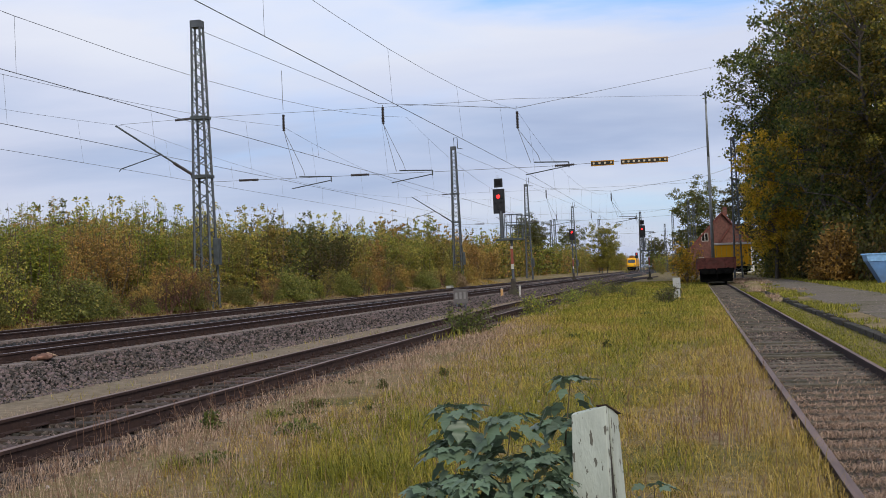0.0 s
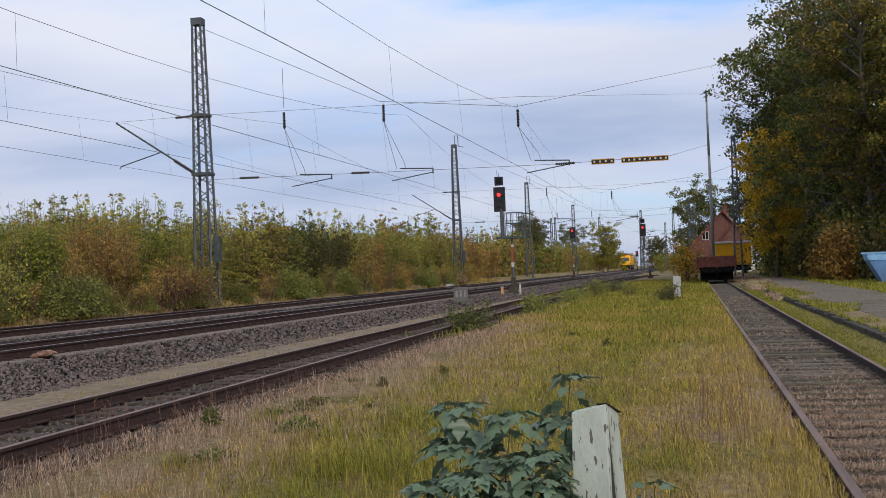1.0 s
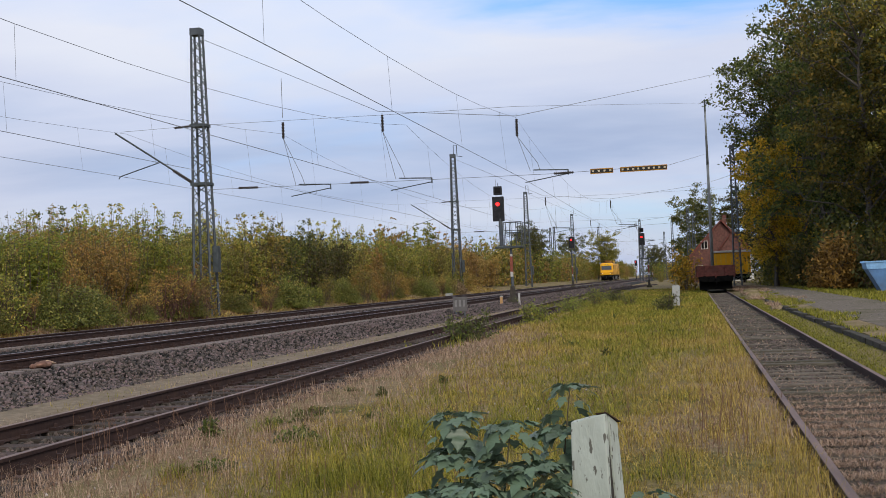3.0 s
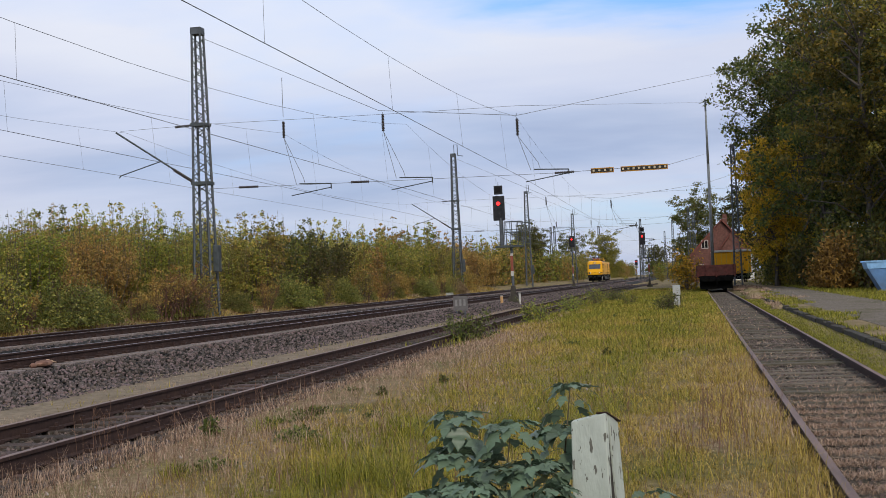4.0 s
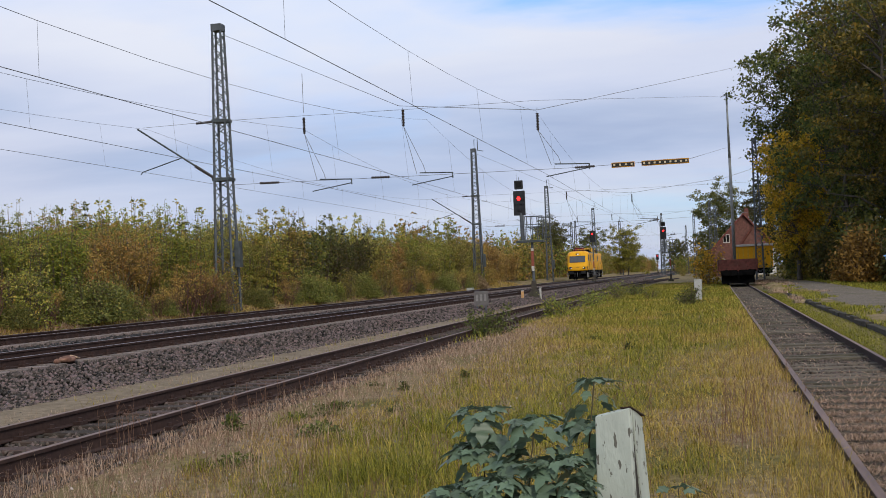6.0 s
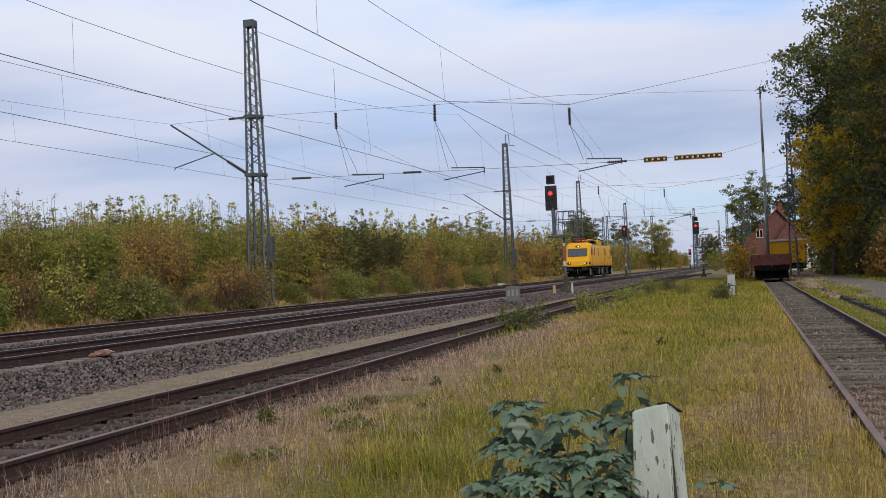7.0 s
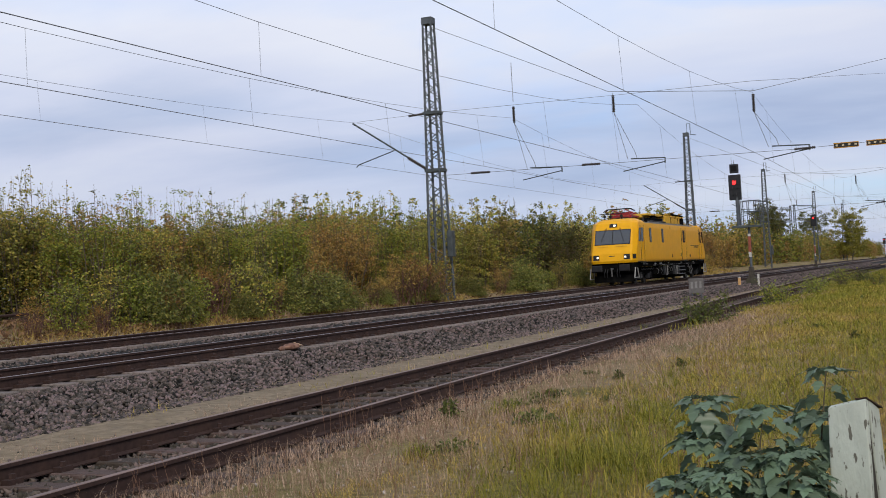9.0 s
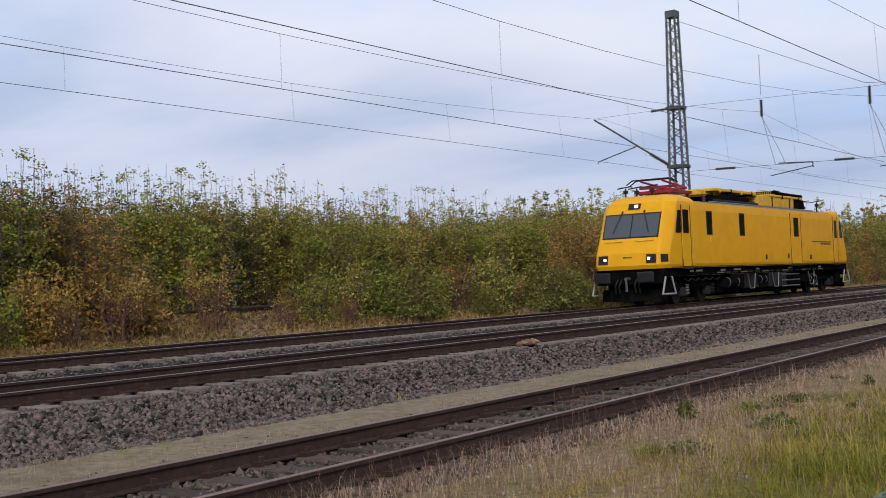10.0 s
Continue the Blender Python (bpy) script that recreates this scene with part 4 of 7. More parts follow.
def cantilever(y):
    t = thing("cantilever", "tubular steel catenary cantilever fixed to the mast", "cantilever", "cantilevers", at=pose(MAST_X, y, 0))
    bm = B()
    tube(bm, (-4.55, 0, 9.8), (-0.35, 0, 7.0), 0.045, n=8)
    part("main_tube", bm, DARK_STEEL, t)
    bm = B()
    insulator(bm, (-1.5, 0, 7.75), (-0.55, 0, 7.12), 0.1)
    part("insulator", bm, INSULATOR, t)
    bm = B()
    tube(bm, (-2.2, 0, 8.2), (-4.35, 0, 7.62), 0.03, n=6)
    tube(bm, (-4.35, 0, 7.62), (-4.45, 0, 7.5), 0.025, n=6)
    part("registration_arm", bm, DARK_STEEL, t)
    bm = B()
    box(bm, -0.45, 0.45, -0.4, 0.4, 6.9, 7.05)
    part("mast_band", bm, DARK_STEEL, t)
    bm = B()
    box(bm, -0.4, 0.4, -0.36, 0.36, 9.8, 9.95)
    part("mast_band", bm, DARK_STEEL, t)


for y in (54.5, 118.0, 171.0):
    cantilever(y)

BOARD_DARK = mat("board_black", (0.02, 0.02, 0.018), 0.7, vary=0.2)
BOARD_LIGHT = mat("board_cream", (0.5, 0.42, 0.28), 0.7, vary=0.1)
BOARD_ORANGE = mat("board_orange", (0.42, 0.2, 0.03), 0.7, vary=0.15)


def warning_board(x0, x1, count):
    t = thing("warning_board", "black and yellow striped board hanging on the cross wire", "sign", "warning boards", at=pose(0, 54.44, 0))
    bm = B()
    box(bm, x0, x1, -0.02, 0.02, 6.32, 6.56, 0.005)
    part("panel", bm, BOARD_ORANGE, t)
    bm = B()
    box(bm, x0 + 0.02, x1 - 0.02, -0.03, -0.02, 6.36, 6.52)
    part("band", bm, BOARD_DARK, t)
    for i in range(count):
        c = x0 + (x1 - x0) * (i + 0.5) / count
        bm = B()
        box(bm, c - 0.045, c + 0.045, -0.04, -0.03, 6.4, 6.485)
        part("square", bm, BOARD_LIGHT, t)


warning_board(-4.43, -3.38, 4)
warning_board(-3.07, -0.95, 9)


# ---------------------------------------------------------------- signals and small trackside things
WHITE_PAINT = mat("white_band_paint", (0.46, 0.44, 0.4), 0.6, vary=0.15, dirt=(0.3, 0.26, 0.2))
RED_BAND = mat("red_band_paint", (0.22, 0.06, 0.035), 0.6, vary=0.2)


def light_signal(x, y, z0, lamp, label, scale=1.0, basket=True):
    t = thing("light_signal", label, "signal", "light signals", at=pose(x, y, z0))
    H = lamp - z0
    bm = B()
    prism(bm, [(-0.36, -0.1), (0.36, -0.1), (0.34, 0.12), (0.16, 0.3), (0.1, 0.9), (-0.1, 0.9), (-0.16, 0.3), (-0.34, 0.12)], "y", -0.28, 0.28)
    part("foot", bm, KERB, t, "tapered concrete foot")
    bm = B()
    tube(bm, (0, 0, 0.9), (0, 0, H - (2.7 if basket else 0.6)), 0.085, n=10)
    part("pole", bm, GALV, t)
    z = 1.5
    for m, ln in ((WHITE_PAINT, 0.3), (RED_BAND, 0.95), (WHITE_PAINT, 0.15)):
        bm = B()
        box(bm, -0.085, 0.085, -0.115, -0.095, z, z + ln)
        part("mast_plate", bm, m, t)
        z += ln
    hx = -0.68 if basket else 0.0
    if basket:
        bm = B()
        box(bm, -0.95, 0.75, -0.35, 0.4, H - 2.75, H - 2.62, 0.01)
        pl = part("platform", bm, DARK_STEEL, t)
        for px in (-0.35, 0.0, 0.4, 0.72):
            for py in (-0.3, 0.36):
                bm = B()
                tube(bm, (px, py, H - 2.62), (px, py, H - 1.15), 0.025, n=5)
                part("rail_post", bm, GALV, pl)
        for zz in (H - 1.15, H - 1.8):
            bm = B()
            wire(bm, [(-0.35, -0.3, zz), (0.72, -0.3, zz), (0.72, 0.36, zz), (-0.35, 0.36, zz)], 0.022)
            part("guard_rail", bm, GALV, pl)
        bm = B()
        tube(bm, (hx + 0.12, 0, H - 2.6), (hx + 0.1, 0, H - 0.9), 0.13, n=8)
        part("head_post", bm, GALV, t)
    bm = B()
    box(bm, hx - 0.36, hx + 0.36, -0.12, 0.08, H - 1.05, H + 0.48, 0.03)
    head = part("signal_head", bm, BLACK, t, "black signal head showing red")
    bm = B()
    tube(bm, (hx - 0.02, -0.125, H), (hx - 0.02, -0.15, H), 0.115, n=16)
    part("lamp", bm, RED_LAMP, head)
    for lx, lz in ((-0.2, -0.3), (0.2, -0.3), (0.0, -0.7), (0.2, 0.0)):
        bm = B()
        tube(bm, (hx + lx, -0.12, H + lz), (hx + lx, -0.2, H + lz), 0.09, n=12)
        part("hood", bm, BLACK, head)
    if basket:
        bm = B()
        box(bm, hx - 0.26, hx + 0.26, -0.12, 0.08, H + 0.58, H + 1.12, 0.02)
        ex = part("indicator", bm, BLACK, t, "black square route indicator")
        bm = B()
        box(bm, hx - 0.17, hx + 0.17, -0.13, -0.12, H + 0.68, H + 1.02)
        part("glass", bm, GLASS_DARK, ex)
        bm = B()
        tube(bm, (hx, 0, H + 1.1), (hx, 0, H + 1.35), 0.015, n=5)
        part("spike", bm, DARK_STEEL, ex)
    return t


light_signal(-11.0, 72.5, 0.33, 6.35, "main light signal showing red beside the main line")
light_signal(-16.2, 162.0, 0.3, 6.75, "distant light signal showing red between the main tracks", basket=False)
light_signal(-5.5, 150.0, 0.05, 6.35, "distant light signal showing red beside the yard")
light_signal(-15.5, 330.0, 0.3, 5.2, "far small light signal between the tracks", basket=False)

GREY_SIGN = mat("grey_board", (0.12, 0.11, 0.105), 0.8, vary=0.2, dirt=(0.1, 0.08, 0.07))


BUFFER_PALE = mat("faded_bar_paint", (0.2, 0.19, 0.18), 0.8, vary=0.2)


def kilometre_board():
    t = thing("kilometre_board", "grey concrete kilometre board with faded pale bars", "sign", at=pose(-10.5, 53, 0.0))
    for x in (-0.2, 0.2):
        bm = B()
        box(bm, x - 0.03, x + 0.03, -0.03, 0.03, -0.1, 0.3)
        part("leg", bm, GALV, t)
    bm = B()
    box(bm, -0.33, 0.33, -0.04, 0.04, 0.28, 0.95, 0.01)
    part("plate", bm, GREY_SIGN, t)
    for x in (-0.19, 0.0, 0.19):
        bm = B()
        box(bm, x - 0.05, x + 0.05, -0.048, -0.04, 0.5, 0.8)
        part("faded_bar", bm, BUFFER_PALE, t)


kilometre_board()


def marker_stake(x, y, z, h, w, m, label):
    t = thing("marker_post", label, "post", "marker posts", at=pose(x, y, z))
    bm = B()
    box(bm, -w / 2, w / 2, -w / 2, w / 2, -0.15, h, 0.015)
    part("stake", bm, m, t)
    bm = B()
    box(bm, -w / 2 - 0.012, w / 2 + 0.012, -w / 2 - 0.012, w / 2 + 0.012, h, h + 0.05, 0.01)
    part("cap", bm, WHITE_PAINT, t)


ORANGE_PAINT = mat("faded_orange", (0.52, 0.3, 0.12), 0.7, vary=0.2)
marker_stake(-11.1, 68.5, 0.2, 0.45, 0.14, ORANGE_PAINT, "short faded orange stake beside the signal")
marker_stake(-10.4, 71.0, 0.25, 0.5, 0.11, WHITE_PAINT, "short white stake beside the signal foot")
BOX_PAINT = mat("cabinet_paint", (0.34, 0.345, 0.32), 0.6, vary=0.1, dirt=(0.3, 0.3, 0.24))


def cabinet_post():
    t = thing("cable_cabinet", "small light grey cable cabinet standing in the grass", "cabinet", at=pose(-0.88, 58, -0.03))
    bm = B()
    box(bm, -0.15, 0.15, -0.12, 0.12, 0.0, 0.52, 0.01)
    part("base", bm, BOX_PAINT, t)
    bm = B()
    box(bm, -0.18, 0.18, -0.15, 0.15, 0.55, 1.05, 0.015)
    part("hood", bm, BOX_PAINT, t)
    bm = B()
    box(bm, -0.13, 0.13, -0.1, 0.1, 0.5, 0.57)
    part("joint", bm, BLACK, t)


cabinet_post()

def cable_trough():
    t = thing("cable_trough", "low pale concrete cable trough beside the far track", "trough", at=pose(-22.6, 109, 0.2, 0, 0, 6))
    for k in range(3):
        bm = B()
        box(bm, -0.25, 0.25, -1.2 + k * 0.8, -0.42 + k * 0.8, 0.0, 0.42, 0.02)
        part("block", bm, BOX_PAINT, t)


cable_trough()
FUR = mat("brown_fur", (0.17, 0.085, 0.058), 0.9, vary=0.4, scale=9, dirt=(0.42, 0.26, 0.18), dirt_scale=4, bump=0.5, bump_scale=60)
PALE_FUR = mat("pale_fur", (0.5, 0.34, 0.22), 0.9, vary=0.25, scale=14)


def fallen_deer():
    t = thing("deer", "dead brown deer lying on the ballast beside the rail", "animal", at=pose(-11.85, 19.9, 0.36, 0, 0, -80) @ Matrix.Scale(0.72, 4))
    bm = B()
    bmesh.ops.create_icosphere(bm, subdivisions=3, radius=1.0)
    for v in bm.verts:
        k = 1 + 0.12 * noise.noise(v.co * 2.1)
        v.co = Vector((v.co.x * 0.42 * k, v.co.y * 0.19 * k, v.co.z * 0.1 * k + 0.07))
    part("body", bm, FUR, t, smooth=True)
    bm = B()
    bmesh.ops.create_icosphere(bm, subdivisions=2, radius=1.0)
    for v in bm.verts:
        v.co = Vector((v.co.x * 0.13 + 0.44, v.co.y * 0.08 - 0.1, v.co.z * 0.075 + 0.05))
    part("head", bm, FUR, t, smooth=True)
    for a, b, c in (((-0.25, -0.1, 0.08), (-0.55, -0.2, 0.06), (-0.85, -0.16, 0.03)), ((-0.3, -0.02, 0.12), (-0.6, -0.06, 0.1), (-0.95, -0.02, 0.04)), ((0.15, -0.16, 0.06), (0.0, -0.34, 0.02), (-0.25, -0.42, 0.0))):
        bm = B()
        tube(bm, a, b, 0.05, 0.035, 8)
        tube(bm, b, c, 0.035, 0.02, 8)
        part("leg", bm, PALE_FUR, t, smooth=True)


fallen_deer()


# ---------------------------------------------------------------- plants
def bits(centres, size, rng, long=1.5, upright=0.0):
    """Small four-cornered leaves at the given centres, turned at random."""
    n = len(centres)
    a = rng.normal(size=(n, 3))
    a[:, 2] = a[:, 2] * (1 - upright) + upright
    a /= np.linalg.norm(a, axis=1)[:, None]
    b = np.cross(a, rng.normal(size=(n, 3)))
    b /= np.linalg.norm(b, axis=1)[:, None]
    s = (size * rng.uniform(0.6, 1.35, n))[:, None]
    c = np.asarray(centres)
    fold = np.cross(a, b) * s * 0.18
    v = np.stack([c - a * s * long * 0.5, c + b * s * 0.42 + fold, c + a * s * long * 0.5, c - b * s * 0.42 + fold], axis=1).reshape(-1, 3)
    return v, np.arange(n * 4).reshape(-1, 4)


BARK = mat("bark", (0.10, 0.085, 0.07), 0.9, vary=0.35, scale=9, stretch=(1, 1, 0.3), bump=0.6, bump_scale=20)
TWIG = mat("twig", (0.11, 0.08, 0.06), 0.9, vary=0.3, scale=9)
LEAF_GREEN = leaf_mat("hedge_green", [(0.0, (0.106, 0.131, 0.026)), (0.35, (0.212, 0.241, 0.041)), (0.7, (0.297, 0.322, 0.049)), (0.92, (0.424, 0.367, 0.051)), (1.0, (0.421, 0.236, 0.049))], 0.5, 0.3)
LEAF_OLIVE = leaf_mat("hedge_olive", [(0.0, (0.135, 0.140, 0.033)), (0.4, (0.285, 0.274, 0.056)), (0.75, (0.436, 0.357, 0.070)), (1.0, (0.534, 0.319, 0.082))], 0.5, 0.3)
LEAF_RUST = leaf_mat("hedge_rust", [(0.0, (0.156, 0.119, 0.037)), (0.4, (0.343, 0.225, 0.060)), (0.8, (0.468, 0.283, 0.072)), (1.0, (0.531, 0.226, 0.072))], 0.5, 0.3)
LEAF_DARK = leaf_mat("hedge_dark", [(0.0, (0.049, 0.057, 0.017)), (0.5, (0.104, 0.112, 0.028)), (0.85, (0.169, 0.153, 0.032)), (1.0, (0.219, 0.139, 0.041))], 0.55, 0.35)
LEAF_SHRUB = leaf_mat("shrub_dark_green", [(0.0, (0.072, 0.082, 0.024)), (0.5, (0.156, 0.163, 0.037)), (0.9, (0.277, 0.252, 0.058)), (1.0, (0.389, 0.288, 0.086))], 0.5, 0.3)
LEAF_STRAW = leaf_mat("straw", [(0.0, (0.2, 0.13, 0.07)), (0.5, (0.36, 0.25, 0.14)), (1.0, (0.5, 0.37, 0.22))], 0.8, 0.2)
LEAF_WEED = leaf_mat("weed_green", [(0.0, (0.05, 0.06, 0.018)), (0.5, (0.11, 0.125, 0.03)), (1.0, (0.2, 0.2, 0.05))], 0.5, 0.3)
LEAF_GOLD = leaf_mat("gold_leaf", [(0.0, (0.095, 0.057, 0.014)), (0.5, (0.304, 0.180, 0.033)), (1.0, (0.475, 0.294, 0.067))], 0.6, 0.35)
LEAF_TREE = leaf_mat("tree_green", [(0.0, (0.036, 0.048, 0.014)), (0.5, (0.094, 0.116, 0.029)), (0.85, (0.174, 0.181, 0.043)), (1.0, (0.232, 0.203, 0.043))])
LEAF_TREE_OLIVE = leaf_mat("tree_olive", [(0.0, (0.080, 0.080, 0.017)), (0.5, (0.203, 0.181, 0.032)), (0.9, (0.362, 0.275, 0.043)), (1.0, (0.464, 0.304, 0.051))])
LEAF_YELLOW = leaf_mat("autumn_yellow", [(0.0, (0.220, 0.168, 0.017)), (0.4, (0.487, 0.346, 0.028)), (0.8, (0.829, 0.524, 0.041)), (1.0, (0.840, 0.419, 0.043))])


def stems_mesh(lines, name="branchwork", m=TWIG, sides=3):
    vs, fs = [], []
    for p, q, r0, r1 in lines:
        p, q = Vector(p), Vector(q)
        d = (q - p).normalized()
        a = d.orthogonal().normalized()
        b = d.cross(a)
        k = len(vs)
        for c, r in ((p, r0), (q, r1)):
            for i in range(sides):
                w = 2 * math.pi * i / sides
                vs.append(c + (a * math.cos(w) + b * math.sin(w)) * r)
        fs += [(k + i, k + (i + 1) % sides, k + sides + (i + 1) % sides, k + sides + i) for i in range(sides)]
    return soup(name, [tuple(v) for v in vs], fs, m)


def make_bush(seed, h, spread, leaf, m, label, leaves, size, shoots=0.35, bare=0.1, group="trackside bushes", category="bush", whips=0, stem_mat=None, clump=0):
    rng = np.random.default_rng(seed)
    t = thing(category, label, category, group)
    lines, cents = [], []
    n = int(12 + spread * 8)
    for i in range(n):
        ang, rad = rng.uniform(0, 6.28), spread * math.sqrt(rng.uniform(0, 1))
        base = np.array([math.cos(ang) * rad * 0.45, math.sin(ang) * rad * 0.45, -0.1])
        top_h = h * (rng.uniform(0.55, 0.95) if rng.uniform() > shoots else rng.uniform(0.9, 1.18))
        if whips:
            top_h = h * rng.uniform(0.68, 0.97)
        tip = np.array([math.cos(ang) * rad, math.sin(ang) * rad, top_h]) + rng.normal(0, 0.12, 3)
        mid = (base + tip) / 2 + rng.normal(0, 0.15, 3)
        lines += [(base, mid, 0.028, 0.016), (mid, tip, 0.016, 0.005)]
        k = int(leaves / n)
        u = rng.uniform(bare, 1.0, k) ** 0.85
        c = np.where(u[:, None] < 0.5, base + (mid - base) * (u[:, None] * 2), mid + (tip - mid) * (u[:, None] * 2 - 1))
        w = (0.42 * (1.05 - u) + 0.07)[:, None] * (0.6 + spread * 0.35)
        c = c + rng.normal(0, 1, (k, 3)) * w * np.array([1, 1, 0.8])
        if clump:
            c = c[np.arange(k) // clump * clump] + rng.normal(0, 1, (k, 3)) * np.array([0.12, 0.12, 0.07])
        cents.append(c)
        for j in range(3):
            uu = rng.uniform(0.35, 0.9)
            s0 = base + (tip - base) * uu
            s1 = s0 + np.array([rng.normal(0, 0.4), rng.normal(0, 0.4), rng.uniform(0.2, 0.7)])
            lines.append((s0, s1, 0.01, 0.004))
            kk = int(k * 0.12)
            uu2 = rng.uniform(0.2, 1.05, kk)[:, None]
            cents.append(s0 + (s1 - s0) * uu2 + rng.normal(0, 0.07, (kk, 3)))
    # thin upright shoots with bunches of leaves towards their tips
    for i in range(whips):
        ang, rad = rng.uniform(0, 6.28), spread * math.sqrt(rng.uniform(0, 1))
        p = np.array([math.cos(ang) * rad, math.sin(ang) * rad, h * rng.uniform(0.3, 0.7)])
        q = np.array([p[0] + rng.normal(0, 0.14), p[1] + rng.normal(0, 0.14), h * (0.84 + 0.44 * rng.uniform() ** 2)])
        lines.append((p, q, 0.012, 0.005))
        for b in range(rng.integers(1, 6)):
            kk = rng.integers(5, 16)
            at = p + (q - p) * (1 - 0.55 * rng.uniform() ** 1.6)
            cents.append(at + rng.normal(0, 1, (kk, 3)) * np.array([0.085, 0.085, 0.07]))
    cents = np.concatenate(cents)
    cents[:, 2] = np.abs(cents[:, 2]) + 0.03
    ob = tagged(new("branchwork", stems_mesh(lines, "branchwork", stem_mat or TWIG)), kind="stuff")
    ob.parent = t
    v, f = bits(cents, size, rng)
    ob = tagged(new("foliage", soup("foliage", v, f, m)), kind="stuff")
    ob.parent = t
    return t


def make_dome(seed, h, r, m, label, leaves, size, group="low shrubs"):
    """A dense rounded shrub: short twigs that end on an uneven dome, with leaves in sprays along them."""
    rng = np.random.default_rng(seed)
    t = thing("weed" if group == "weeds" else "shrub", label, "weed" if group == "weeds" else "shrub", group)
    lines, cents = [], []
    n = 150
    for i in range(n):
        d = rng.normal(size=3)
        d[2] = abs(d[2])
        d /= np.linalg.norm(d)
        k = 0.78 + 0.34 * noise.noise(Vector(d * 1.9) + Vector((seed, 0, 0))) + rng.normal(0, 0.07)
        tip = d * np.array([r, r, h]) * k
        root = np.array([tip[0] * 0.3, tip[1] * 0.3, tip[2] * 0.25])
        lines.append((root, tip, 0.012 * min(1, r), 0.004 * min(1, r)))
        kk = max(2, leaves // n)
        u = rng.uniform(0.45, 1.08, kk)[:, None]
        cents.append(root + (tip - root) * u + rng.normal(0, 1, (kk, 3)) * np.array([0.13, 0.13, 0.06]) * r)
    cents = np.concatenate(cents)
    cents[:, 2] = np.abs(cents[:, 2]) + 0.02
    ob = tagged(new("branchwork", stems_mesh(lines, "branchwork", TWIG)), kind="stuff")
    ob.parent = t
    v, f = bits(cents, size, rng, 1.9)
    ob = tagged(new("foliage", soup("foliage", v, f, m)), kind="stuff")
    ob.parent = t
    return t


def plant_copies(kinds, spots, scale_range, rnd, squash=1.0):
    used = set()
    for i, (x, y, k) in enumerate(spots):
        src = kinds[k % len(kinds)]
        s = rnd.uniform(*scale_range)
        m = pose(x, y, bank(x) - 0.05, 0, 0, rnd.uniform(0, 360))
        if k % len(kinds) not in used:
            used.add(k % len(kinds))
            src.matrix_basis = m
            src.scale = (s, s, s * squash)
            continue
        c = copy_thing(src, m)
        c.scale = (s, s, s * squash * rnd.uniform(0.92, 1.1))
    for j, src in enumerate(kinds):
        if j not in used:
            for o in (*src.children_recursive, src):
                bpy.data.objects.remove(o)


def join_copies(name, label, kinds, spots, rnd):
    """Scatters copies of some bushes as one joined mesh of leaves and twigs."""
    vs, fs, mi, k = [], [], [], 0
    mats = []
    for x, y, which, s in spots:
        src = kinds[which]
        a = rnd.uniform(0, 6.28)
        c, q = math.cos(a) * s, math.sin(a) * s
        for ob in src.children:
            me = ob.data
            v = np.empty(len(me.vertices) * 3, np.float32)
            me.vertices.foreach_get("co", v)
            v = v.reshape(-1, 3)
            f = np.empty(len(me.loops), np.int32)
            me.loops.foreach_get("vertex_index", f)
            vs.append(np.stack([v[:, 0] * c - v[:, 1] * q + x, v[:, 0] * q + v[:, 1] * c + y, v[:, 2] * s + bank(x) - 0.05], 1))
            fs.append(f.reshape(-1, 4) + k)
            k += len(v)
            m = me.materials[0]
            if m not in mats:
                mats.append(m)
            mi.append(np.full(len(f) // 4, mats.index(m), np.int32))
    me = soup(name, np.concatenate(vs), np.concatenate(fs), mats)
    me.polygons.foreach_set("material_index", np.concatenate(mi))
    tagged(new(name, me), label, "bushes", kind="stuff")
    for src in kinds:
        for o in (*src.children_recursive, src):
            bpy.data.objects.remove(o)


# stretches of the hedge, from the near end on: where each ends, and its kind of bush
HEDGE = [(19.6, 2), (22.0, 3), (26.6, 0), (29.3, 4), (33.0, 1), (36.0, 3), (41.0, 4), (44.0, 5), (50.0, 3), (57.0, 0), (63.0, 4), (69.0, 1), (83.0, 2), (90.0, 1), (95.0, 3), (112.0, 5), (126.0, 4), (200.0, 3)]


